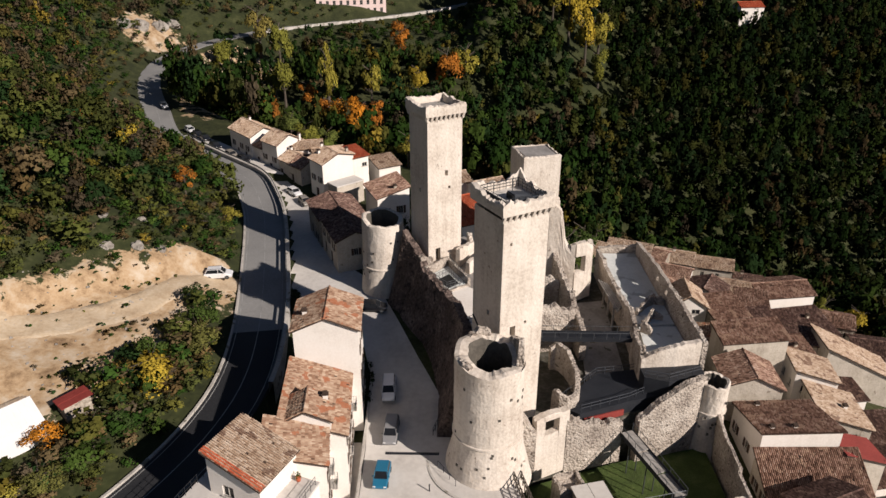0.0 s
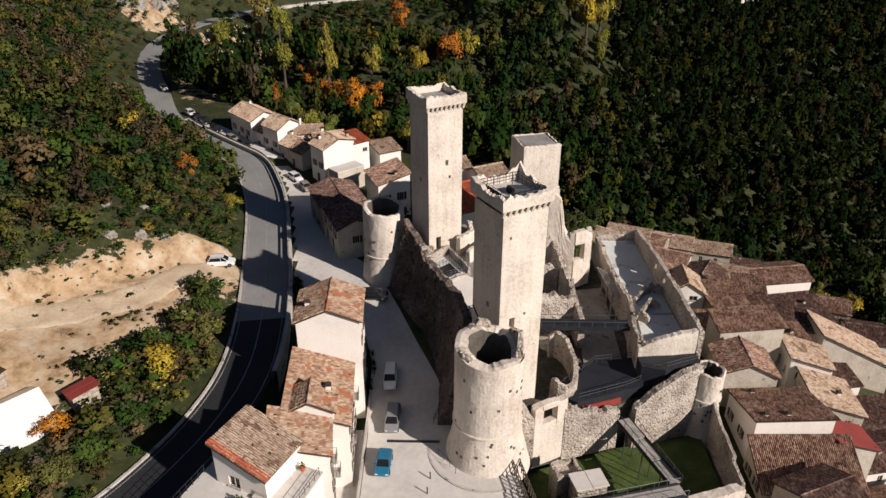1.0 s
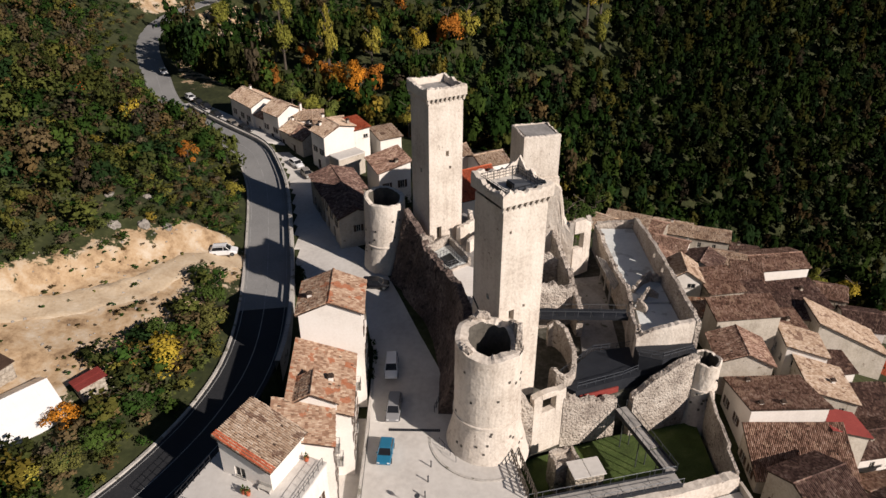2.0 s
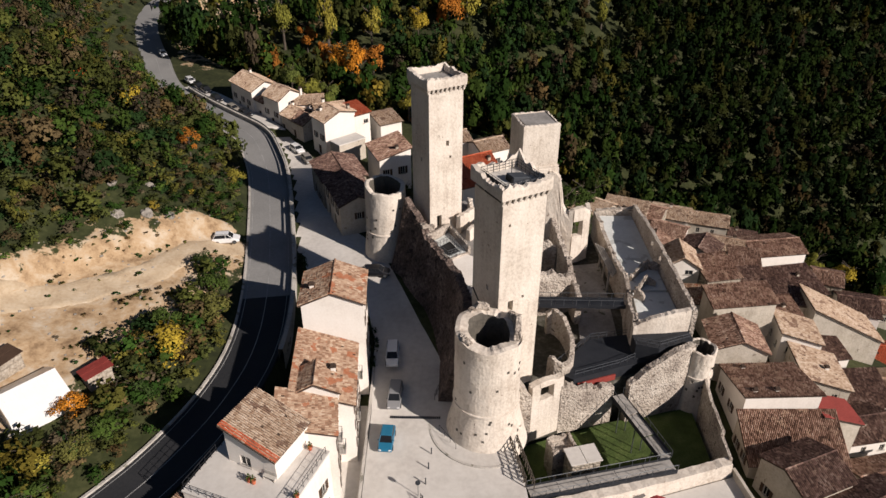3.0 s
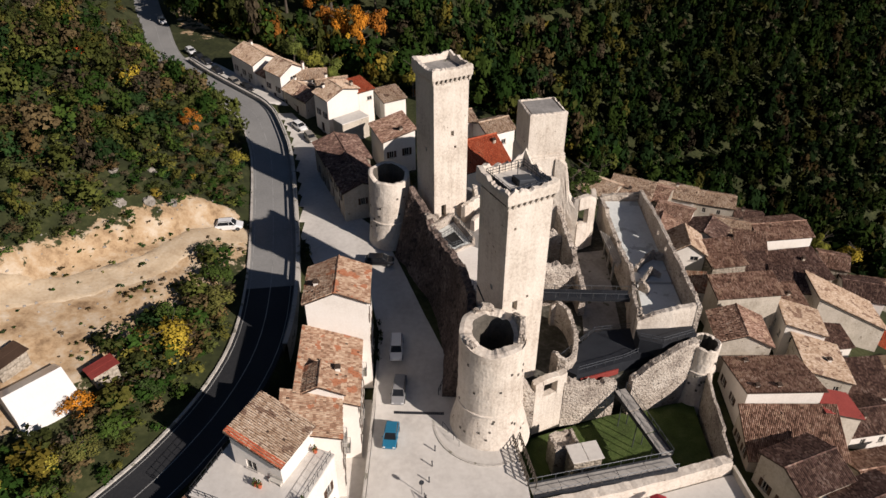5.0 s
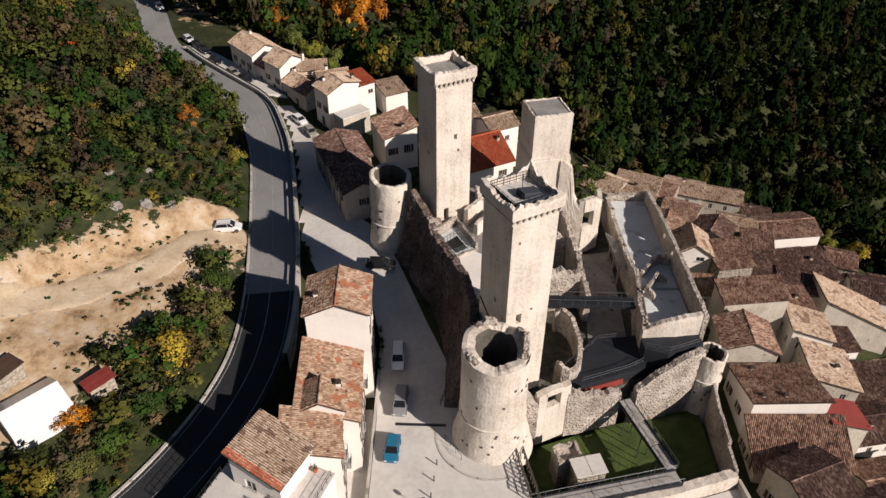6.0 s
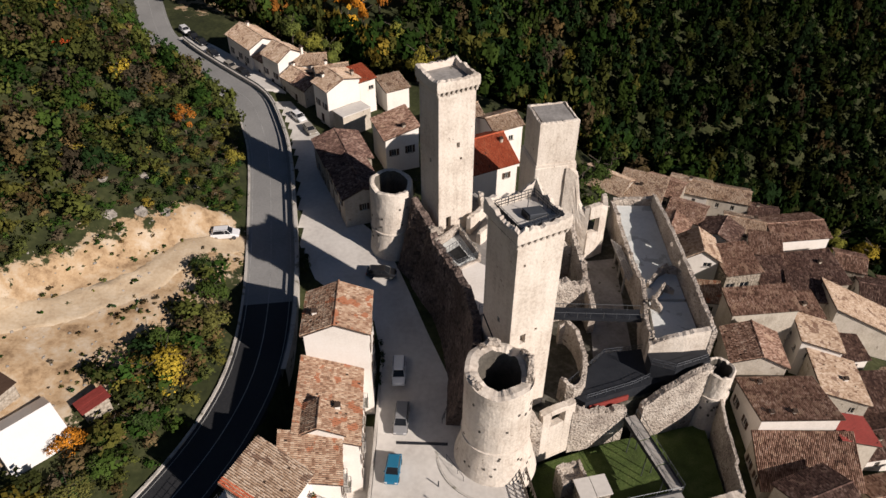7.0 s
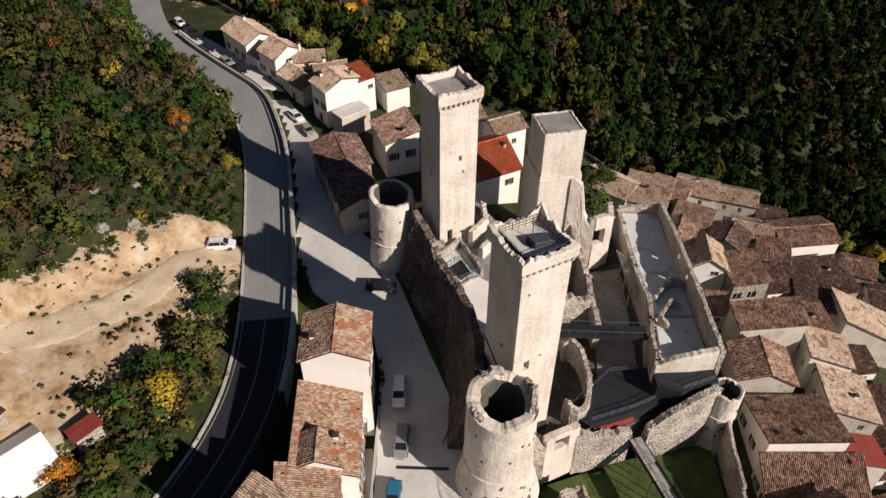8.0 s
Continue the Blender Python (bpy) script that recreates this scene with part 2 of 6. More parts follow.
def smooth_line(pts, times=2):
    p = [np.array(q, float) for q in pts]
    for _ in range(times):
        o = [p[0]]
        for a, b in zip(p[:-1], p[1:]):
            o += [a * 0.75 + b * 0.25, a * 0.25 + b * 0.75]
        p = o + [p[-1]]
    return np.array(p)


ROADL = smooth_line(ROAD, 2)


def near_line(x, y, line):
    """Signed distance (left positive) to a polyline and its height there."""
    x, y = np.atleast_1d(np.asarray(x, float)), np.atleast_1d(np.asarray(y, float))
    best = np.full(x.shape, 1e9)
    sgn, zz = np.zeros(x.shape), np.zeros(x.shape)
    for a, b in zip(line[:-1], line[1:]):
        d = b[:2] - a[:2]
        t = np.clip(((x - a[0]) * d[0] + (y - a[1]) * d[1]) / (d @ d), 0, 1)
        px, py = a[0] + t * d[0], a[1] + t * d[1]
        q = np.hypot(x - px, y - py)
        cr = d[0] * (y - a[1]) - d[1] * (x - a[0])
        m = q < best
        best = np.where(m, q, best)
        sgn = np.where(m, np.sign(cr), sgn)
        zz = np.where(m, a[2] + t * (b[2] - a[2]), zz)
    return best * np.where(sgn == 0, 1, sgn), zz


def sst(v, a, b):
    t = np.clip((v - a) / (b - a), 0, 1)
    return t * t * (3 - 2 * t)


def street_z(y):
    return np.interp(y, [40, 60, 66, 73, 79, 90, 100, 106, 120, 136, 150, 165, 180], [0.6, 1.0, 1.2, 2.2, 3.1, 4.2, 4.7, 4.8, 4.0, 3.6, 4.4, 5.2, 5.6])


def wave(x, y, s, k=0.0):
    return np.sin(x / s + 1.3 * np.sin(y / s * 0.7 + k)) * np.cos(y / s * 1.1 + 0.9 * np.sin(x / s * 0.8 + 2 * k))


CUT_Y = [50, 58, 66, 74, 80, 88, 96, 100, 104]
CUT_D = [19, 25, 34, 33, 28, 20, 13, 9, 5]


def ground(x, y):
    x, y = np.atleast_1d(np.asarray(x, float)), np.atleast_1d(np.asarray(y, float))
    d, zr = near_line(x, y, ROADL)
    far = np.minimum(-54 - 0.268 * (x - 84) + 0.5 * (y - 233), 160) + 4 * wave(x, y, 31) + 6 * sst(-x, -30, 40)
    far = np.minimum(far, 5 - 0.25 * np.clip(335 - y, 0, 200) + 0.55 * np.clip(y - 378, 0, 400) + 1.0 * np.clip(x - 8, 0, 400) + 0.6 * np.clip(-x - 110, 0, 200))
    near = street_z(y) - 0.27 * np.clip(x - 3, 0, 34) - 0.3 * np.clip(x - 37, 0, 400) - 0.12 * np.clip(y - 90, 0, 60) * sst(x, 15, 40)
    near = near - 1.7 * sst(-x, 9.4, 9.6) * (1 - sst(-x, 12.5, 13.5)) * (1 - sst(y, 79, 80)) * sst(y, 40, 44)
    near = np.where((x > 9.4) & (x < 35) & (y > 52) & (y < 76), np.minimum(near, -7.0), near)
    yb = np.interp(x, [-110, -70, -45, -20, 45, 75], [240, 205, 178, 160, 142, 134])
    near = near - 0.6 * np.clip(y - yb, 0, 400) - 0.6 * np.clip(x - 92, 0, 400)
    right = np.maximum(near, far)
    w = np.where(y < 150, sst(-d, 3.4, 4.2), sst(-d, 4, 16))
    right = zr * (1 - w) + right * w
    s = np.interp(y, [40, 55, 70, 82, 100, 120, 400], [0.22, 0.25, 0.31, 0.37, 0.5, 0.63, 0.63])
    e = np.clip(d - 4.2, 0, 1e3)
    left = zr + s * e + 0.3 * np.clip(e - 45, 0, 60) + 1.2 * wave(x, y, 9, 1) * sst(e, 2, 14) + 0.35 * wave(x, y, 2.3, 2) * sst(e, 1, 5)
    bx = np.interp(y, CUT_Y, CUT_D)
    left = left + 2.2 * sst(d - bx + 0.8 * wave(x, y, 3.1, 3), -1.2, 1.6) * sst(y, 56, 64) * (1 - sst(y, 100, 106)) * (1 - sst(e, 30, 60))
    left = np.minimum(left, 150)
    z = np.where(d > 0, left, right)
    return np.where(np.abs(d) < 4.0, zr - 0.25, z)


def bare(x, y):
    """How far the earth lies bare: the cleared terrace west of the road."""
    d, _ = near_line(x, y, ROADL)
    ax = np.interp(y, [50, 58, 66, 74, 80, 88, 96, 100], [17, 16, 14.5, 13.5, 11, 8, 4, 4])
    bx = np.interp(y, CUT_Y, CUT_D) + 3.0
    inn = np.minimum(d - ax, bx - d)
    v = np.clip(0.5 + inn / 11.0, 0, 0.95) * sst(y, 50, 58) * (1 - sst(y, 101, 107))
    rock = np.clip(1 - np.hypot((x + 116) / 16, (y - 292) / 20), 0, 1) * 1.5
    edge = 0.5 * sst(-d, 4, 7) * (1 - sst(-d, 22, 40)) * sst(y, 182, 200) * (1 - sst(y, 300, 320))
    return np.maximum(np.maximum(v, rock), edge)


gx = np.concatenate([np.linspace(-1600, -180, 12)[:-1], np.arange(-180, -70, 2.5), np.arange(-70, -20, 1.0), np.arange(-20, 100, 2.0), np.arange(100, 330, 6.0), np.linspace(330, 1700, 12)])
gy = np.concatenate([np.linspace(-900, 0, 8)[:-1], np.arange(0, 45, 3.0), np.arange(45, 125, 1.0), np.arange(125, 310, 2.5), np.arange(310, 520, 6.0), np.linspace(520, 2200, 12)])
GX, GY = np.meshgrid(gx, gy)
GZ = ground(GX.ravel(), GY.ravel())
nx, ny = len(gx), len(gy)
idx = np.arange(nx * ny).reshape(ny, nx)
gf = np.stack([idx[:-1, :-1], idx[:-1, 1:], idx[1:, 1:], idx[1:, :-1]], -1).reshape(-1, 4)
ground_ob = arr("ground", np.stack([GX.ravel(), GY.ravel(), GZ], -1), gf, M_GROUND, None, "", True)
tagged(ground_ob, "steep earth hillside with a cleared ochre terrace above the road", "ground", kind="structure")
at = ground_ob.data.attributes.new("bare", "FLOAT", "POINT")
at.data.foreach_set("value", bare(GX.ravel(), GY.ravel()).astype(np.float32))


def ribbon(name, line, left, right, up, material, label, category, skirt=1.0, zf=None):
    """A strip along a polyline from left to right of it (metres), with skirts down its sides."""
    t = np.gradient(line[:, :2], axis=0)
    t /= np.linalg.norm(t, axis=1)[:, None]
    nrm = np.stack([-t[:, 1], t[:, 0]], -1)
    rows = []
    for off, dz in ((left, -skirt), (left, up), (right, up), (right, -skirt)):
        p = line[:, :2] + nrm * off
        rows.append(np.column_stack([p, line[:, 2] + dz]))
    v = np.concatenate(rows)
    k = len(line)
    f = [[r * k + i, r * k + i + 1, (r + 1) * k + i + 1, (r + 1) * k + i] for r in range(3) for i in range(k - 1)]
    ob = arr(name, v, f, material)
    return tagged(ob, label, category, kind="structure")


i72, i178 = int(np.argmin(np.abs(ROADL[:, 1] - 72))), int(np.argmin(np.abs(ROADL[:, 1] - 176)))
kk = int(np.argmin(np.abs(ROADL[:, 1] - 86)))
ribbon("road", ROADL[: kk + 1], 3.5, -3.5, 0.0, M_ASPHALT, "freshly laid black asphalt road curving past the houses", "road")
ribbon("road_2", ROADL[kk:], 3.5, -3.5, 0.0, M_ASPHALT_OLD, "worn grey asphalt road winding up the valley", "road")
for nm, off, wd in (("road_marking", 3.05, 0.10), ("road_marking_2", -2.9, 0.10), ("road_marking_3", 0.05, 0.11)):
    ribbon(nm, ROADL[:70], off + wd / 2, off - wd / 2, 0.012, M_LINE, "thin white painted line on the asphalt", "road marking", -0.004)
ribbon("kerb", ROADL[:52], 3.82, 3.5, 0.25, M_KERB, "low pale stone wall along the road edge", "kerb", 1.0)
ribbon("retaining_wall", ROADL[i72:i178], -3.5, -4.15, 0.8, M_KERB, "pale concrete parapet between road and lower street", "retaining wall", 5.0)

# ---- castle ----
def lump(x, y, z, s):
    return noise.noise(Vector((x * s, y * s, z * s)))


def rubble_stones(name, spots, material, parent, seed):
    """Loose irregular stones bedded on a wall head. spots: (x, y, z, size)."""
    r = np.random.default_rng(seed)
    cube = np.array([(x, y, z) for z in (-1, 1) for y in (-1, 1) for x in (-1, 1)], float) / 2
    cf = np.array([(0, 2, 3, 1), (4, 5, 7, 6), (0, 1, 5, 4), (2, 6, 7, 3), (0, 4, 6, 2), (1, 3, 7, 5)])
    V, F = [], []
    for i, (x, y, z, sz) in enumerate(spots):
        q = cube * r.uniform(0.7, 1.3, 3) * np.array([1.15, 0.9, 0.7]) + r.normal(0, 0.09, (8, 3))
        a = r.uniform(0, 6.28)
        c, sn = math.cos(a), math.sin(a)
        q = np.stack([q[:, 0] * c - q[:, 1] * sn, q[:, 0] * sn + q[:, 1] * c, q[:, 2]], -1) * sz
        V.append(q + np.array([x, y, z]))
        F.append(cf + 8 * i)
    return tagged(arr(name, np.concatenate(V), np.concatenate(F), material, parent), kind="stuff")


def ruin_wall(name, path, z0, tops, thick, material, parent=None, label="", rough=0.5, step=0.7, batter=0.0, closed=False):
    """A wall along path with ragged top (tops: height at each path point) and uneven faces; batter widens its foot to its left side."""
    pts = [Vector((*p, 0)) for p in path]
    if closed:
        pts.append(pts[0])
        tops = list(tops) + [tops[0]]
    z0s = z0 if isinstance(z0, (list, tuple)) else [z0] * len(pts)
    if closed and len(z0s) < len(pts):
        z0s = list(z0s) + [z0s[0]]
    step = min(step, 0.45) if rough >= 0.2 else step
    line = []
    for i, (a, b) in enumerate(zip(pts[:-1], pts[1:])):
        n = max(1, int((b - a).length / step))
        for j in range(n):
            t = j / n
            line.append((a.lerp(b, t), tops[i] * (1 - t) + tops[i + 1] * t, z0s[i] * (1 - t) + z0s[i + 1] * t))
    line.append((pts[-1], tops[-1], z0s[-1]))
    verts, faces, rows, spots = [], [], [], []
    nz = max(6, min(18, int((max(tops) - min(z0s)) / 0.7)))
    rr = random.Random(int(abs(path[0][0] * 71 + path[0][1] * 37 + tops[0] * 13)))
    for i, (p, zt, zb) in enumerate(line):
        a = line[max(0, i - 1)][0]
        b = line[min(len(line) - 1, i + 1)][0]
        if closed and i in (0, len(line) - 1):
            a, b = line[-2][0], line[1][0]
        d = (b - a).normalized()
        nrm = Vector((-d.y, d.x, 0))
        zt = zt + rough * (1.5 * lump(p.x, p.y, zt, 0.45) + 0.8 * lump(p.x, p.y, 5 + zt, 1.5) + (rr.uniform(-0.28, 0.28) if 0 < i < len(line) - 1 else 0.0))
        row = []
        for side in (1, -1):
            zz = [j / (nz - 1) for j in range(nz)]
            if side == -1:
                zz = zz[::-1]
            for h in zz:
                z = zb + (zt - zb) * h
                off = thick / 2 * (1 - 0.12 * h) + rough * (0.16 * lump(p.x * 1.0 + side, p.y, z, 0.9) + 0.10 * lump(p.x + 4 * side, p.y, z, 2.3))
                if h > 0.99:
                    off *= 0.86
                if side == 1:
                    off += batter * (1 - h) ** 1.3
                q = p + nrm * side * off
                row.append(len(verts))
                verts.append((q.x, q.y, z - (rough * 0.12 * rr.random() if h > 0.99 else 0.0)))
        rows.append(row)
        if rough >= 0.2:
            if rr.random() < 0.6:
                o = rr.uniform(-0.34, 0.34) * thick
                spots.append((p.x + nrm.x * o, p.y + nrm.y * o, zt - rr.uniform(0.06, 0.18), rr.uniform(0.22, 0.28 + 0.25 * min(rough, 0.6))))
    for r0, r1 in zip(rows[:-1], rows[1:]):
        for j in range(len(r0) - 1):
            faces.append([r0[j], r1[j], r1[j + 1], r0[j + 1]])
    if not closed:
        faces.append(rows[0])
        faces.append(rows[-1][::-1])
    ob = arr(name, verts, faces, material, parent, label)
    if spots and parent is not None:
        rubble_stones("rubble_coping", spots, material, parent, len(spots))
    return ob


def crown_ring(side, h0, h1, thick, jag, seed, peaks=(0, 0, 0, 0)):
    """A square parapet as a closed strip with a worn, uneven top; peaks: what each corner keeps above it."""
    bm = bm_new()
    s = side / 2
    n = 26
    cs = [(-s, -s), (s, -s), (s, s), (-s, s)]
    pts = []
    for k in range(4):
        c0, c1 = cs[k], cs[(k + 1) % 4]
        for i in range(n):
            t = i / n
            pk = peaks[k] * max(0.0, 1 - t * 3.4) ** 1.2 + peaks[(k + 1) % 4] * max(0.0, 1 - (1 - t) * 3.4) ** 1.2
            pts.append((c0[0] * (1 - t) + c1[0] * t, c0[1] * (1 - t) + c1[1] * t, pk))
    f = (side - 2 * thick) / side
    rings = []
    for x, y, pk in pts:
        top = h1 + pk + jag * (0.9 * lump(x + seed, y, 0.3, 0.9) + 0.6 * lump(x, y + seed, 0.7, 2.9))
        mid = h0 + (top - h0) * 0.6
        rings.append([bm.verts.new(c) for c in ((x, y, h0), (x + 0.05 * lump(x, y, 1, 2), y + 0.05 * lump(x, y, 3, 2), mid), (x * 0.985, y * 0.985, top - 0.04), (x * f * 1.03, y * f * 1.03, top + 0.05), (x * f, y * f, h0))])
    m = len(rings)
    for i in range(m):
        a, b = rings[i], rings[(i + 1) % m]
        for j in range(5):
            bm.faces.new((a[j], b[j], b[(j + 1) % 5], a[(j + 1) % 5]))
    return bm


def square_tower(name, cx, cy, rot, side, z0, ztop, crown, label, windows=(), jag=0.5, corbels=True, deck=M_COURT, batter=0.0, mat_=None, peaks=(0, 0, 0, 0), faces=(0, 1, 2, 3)):
    """A square keep: shaft with real openings, corbels, ragged parapet and a deck. windows: (face 0 south..3 west, u, z, w, h)."""
    mm = mat_ or M_TOWER
    t = thing(name, cx, cy, z0, label, "tower")
    M = pose(cx, cy, 0, 0, 0, rot)
    s = side / 2
    ztop_sh = ztop - (1.9 if corbels else 0.0)
    bm = bm_new()
    nzs = 22
    for k in range(4):
        ops = [w for w in windows if w[0] == k]
        us = sorted({-s, -s * 0.5, 0.0, s * 0.5, s, *[w[1] - w[3] / 2 for w in ops], *[w[1] + w[3] / 2 for w in ops]})
        zs = sorted({*[z0 + (ztop_sh - z0) * i / nzs for i in range(nzs + 1)], *[w[2] for w in ops], *[w[2] + w[4] for w in ops]})
        R = M @ pose(0, 0, 0, 0, 0, 90 * k)

        def P(u, z, o=0.0):
            fl = batter * max(0.0, 1 - (z - z0) / 6.0)
            wob = 0.05 * lump(u + 9 * k, rot, z, 0.8)
            return R @ Vector((u * (1 + fl / s), -s - fl - (wob if abs(u) < s * 0.98 else 0) + o, z))
        for u0, u1 in zip(us[:-1], us[1:]):
            for a, b in zip(zs[:-1], zs[1:]):
                um, zm = (u0 + u1) / 2, (a + b) / 2
                w = next((w for w in ops if abs(um - w[1]) < w[3] / 2 and w[2] < zm < w[2] + w[4]), None)
                if not w:
                    bm.faces.new([bm.verts.new(P(u, z)) for u, z in ((u0, a), (u1, a), (u1, b), (u0, b))])
        for w in ops:
            u0, u1, a, b = w[1] - w[3] / 2, w[1] + w[3] / 2, w[2], w[2] + w[4]
            ring = [(u0, a), (u1, a), (u1, b), (u0, b)]
            for (p, q) in zip(ring, ring[1:] + ring[:1]):
                bm.faces.new([bm.verts.new(x) for x in (P(*p), P(*q), P(*q, 0.8), P(*p, 0.8))])
    bmesh.ops.remove_doubles(bm, verts=bm.verts[:], dist=0.004)
    part("shaft", bm, mm, t)
    # core behind the openings, coloured with the inner shade
    bm = bm_new()
    box(bm, *(M @ Vector((0, 0, (z0 + ztop_sh) / 2))), side - 1.6, side - 1.6, ztop_sh - z0 - 0.4, rot)
    part("core", bm, M_INNER_SHADE, t)
    if corbels:
        cs = crown / 2
        n = 9
        for k in faces:
            R = M @ pose(0, 0, 0, 0, 0, 90 * k)
            for i in range(n):
                u = -cs + 0.35 + (crown - 0.7) * i / (n - 1)
                bm = bm_new()
                vs = box(bm, 0, 0, 0, 0.34, (crown - side) / 2 + 0.1, 0.75)
                for v in vs:
                    if v.co.z < 0 and v.co.y < 0:
                        v.co.y *= -0.3
                bmesh.ops.transform(bm, matrix=R @ pose(u, -(s + cs) / 2 + 0.05, ztop_sh + 0.22), verts=bm.verts[:])
                part("corbel", bm, mm, t)
        bm = bm_new()
        box(bm, *(M @ Vector((0, 0, ztop_sh + 0.75))), crown, crown, 0.35, rot, 0.04)
        part("parapet_base", bm, mm, t)
        bm = crown_ring(crown, ztop_sh + 0.9, ztop, 0.6, jag, 3.1, peaks)
    else:
        bm = crown_ring(side + 0.06, ztop_sh - 0.1, ztop + 0.3, 0.4, jag, 5, peaks)
        crown = side
    bmesh.ops.transform(bm, matrix=M, verts=bm.verts[:])
    part("parapet", bm, mm, t)
    bm = bm_new()
    box(bm, *(M @ Vector((0, 0, ztop_sh + (0.98 if corbels else 0.12)))), crown - 1.1, crown - 1.1, 0.2, rot)
    part("roof_deck", bm, deck, t)
    return t, M


def round_tower(name, cx, cy, z0, ztop, r0, r1, label, ring_z=None, rim=0.9, jag=0.5, depth=5.0, flare=1.0, flare_h=5.0, seed=1, mat_=None, tilt=0.0):
    """A hollow drum with battered foot, string course and broken rim."""
    mm = mat_ or M_TOWER
    t = thing(name, cx, cy, z0, label, "tower")
    n, nz = 64, 24
    verts, faces = [], []

    def rad(z):
        f = max(0.0, 1 - (z - z0) / flare_h)
        return r0 + (r1 - r0) * (z - z0) / (ztop - z0) + flare * f ** 1.2
    prof = [("o", z0 + (ztop - z0) * j / nz) for j in range(nz + 1)] + [("m", ztop + 0.12), ("i", ztop), ("i", ztop - 1.5), ("i", ztop - depth)]
    for kind_, z in prof:
        for i in range(n):
            a = 2 * math.pi * i / n
            ca, sa = math.cos(a), math.sin(a)
            jz = jag * (lump(ca * 1.6 + seed, sa * 1.6, 3.3, 1.0) * 1.3 + 0.3 * lump(ca * 5 + seed, sa * 5, 1.1, 1.0))
            rr = rad(min(z, ztop)) if kind_ == "o" else rad(ztop) - rim * 0.35 if kind_ == "m" else rad(ztop) - rim + 0.15 * lump(ca * 4, sa * 4, seed, 1.0)
            rr += 0.07 * lump(ca * 5, sa * 5, z, 0.9)
            zz = z + jz + tilt * (0.85 * sa - 0.5 * ca) if z >= ztop - 0.01 else z
            verts.append((cx + rr * ca, cy + rr * sa, zz))
    for j in range(len(prof) - 1):
        for i in range(n):
            faces.append([j * n + i, j * n + (i + 1) % n, (j + 1) * n + (i + 1) % n, (j + 1) * n + i])
    faces.append([(len(prof) - 1) * n + i for i in range(n)])
    ko = (nz + 2) * n
    arr("drum", verts, [f_ for f_ in faces if min(f_) < ko], mm, t)
    # inside of the rim takes the shade colour
    arr("hollow", verts, [f_ for f_ in faces if min(f_) >= ko], M_INNER_SHADE, t)
    if ring_z:
        bm = bm_new()
        rr = rad(ring_z)
        ringv = []
        for i in range(n):
            a = 2 * math.pi * i / n
            ringv.append([bm.verts.new((cx + (rr + q) * math.cos(a), cy + (rr + q) * math.sin(a), ring_z + dz)) for q, dz in ((-0.1, -0.18), (0.14, -0.1), (0.14, 0.1), (-0.1, 0.18))])
        for i in range(n):
            a, b = ringv[i], ringv[(i + 1) % n]
            for j in range(3):
                bm.faces.new((a[j], b[j], b[j + 1], a[j + 1]))
        part("string_course", bm, mm, t)
    return t, rad


def putlogs(parent, pts, material=None):
    """Dark boxes set on the face for putlog holes, shade in their colour. pts: (x, y, z, yaw)."""
    for x, y, z, yaw in pts:
        bm = bm_new()
        box(bm, x, y, z, 0.28, 0.12, 0.3, yaw)
        part("putlog_hole", bm, M_INNER_SHADE, parent)


TOWER_ROT = 29.0
tA, MA = square_tower("tower_keep", -1.05, 98.4, TOWER_ROT, 5.5, 7.5, 34.9, 6.3, "tall square limestone keep with a corbelled ragged parapet",
                      [(0, 0.25, 24.7, 0.5, 0.85), (0, 0.7, 22.7, 0.35, 0.45), (0, -1.15, 11.4, 0.8, 2.2), (3, 0.3, 22.0, 0.45, 0.6)], 0.35, peaks=(0.1, 0.15, 0.35, 0.2))
tB, MB = square_tower("tower_keep", 7.55, 72.6, TOWER_ROT, 5.9, 2.0, 31.6, 6.7, "tall square limestone keep with corbels and a railed lookout deck",
                      [(0, -1.2, 14.8, 0.75, 1.5), (0, 0.5, 16.2, 0.35, 0.4), (0, -1.9, 26.6, 0.3, 0.4), (3, 0.4, 17.0, 0.5, 0.7)], 0.6, deck=M_PALE, peaks=(0.0, 0.1, 1.3, 0.6), faces=(0,))
tC, MC = square_tower("tower_keep", 14.2, 104.8, 14.0, 5.9, 3.0, 25.3, 5.9, "ruined square stone tower with a flat grey roof slab", [], 0.2, False)

bm = bm_new()
box(bm, *(MC @ Vector((0, 0, 18.6))), 6.3, 6.3, 0.4, 14.0, 0.06)
part("string_course", bm, M_TOWER, tC)
bm = bm_new()
box(bm, *(MC @ Vector((0.0, 0, 10.6))), 6.5, 6.5, 15.6, 14.0, 0.12)
part("lower_stage", bm, M_TOWER, tC)
tR1, rad1 = round_tower("round_tower", 5.1, 64.4, -0.6, 15.9, 4.0, 3.85, "broad round limestone bastion with a broken hollow rim", 6.0, 1.45, 0.5, 9.0, 1.3, 6.0, 3, None, 0.7)
tR2, rad2 = round_tower("round_tower", -9.2, 99.8, 2.5, 16.6, 3.35, 3.15, "round stone bastion with hollow top beside the square", 9.2, 0.7, 0.4, 6.0, 0.6, 6.5, 8, None, 0.5)
for a0, a1, tops in ((-0.35, 0.75, [16.2, 17.3, 17.0, 16.5]), (1.5, 2.35, [16.6, 17.5, 17.1, 16.7]), (3.3, 4.0, [15.9, 16.2, 16.1, 15.7])):
    ruin_wall("broken_parapet", [(5.1 + 3.35 * math.cos(a0 + (a1 - a0) * k / 3), 64.4 + 3.35 * math.sin(a0 + (a1 - a0) * k / 3)) for k in range(4)], 15.2, tops, 0.75, M_RUBBLE, tR1, "", 0.5, 0.4)
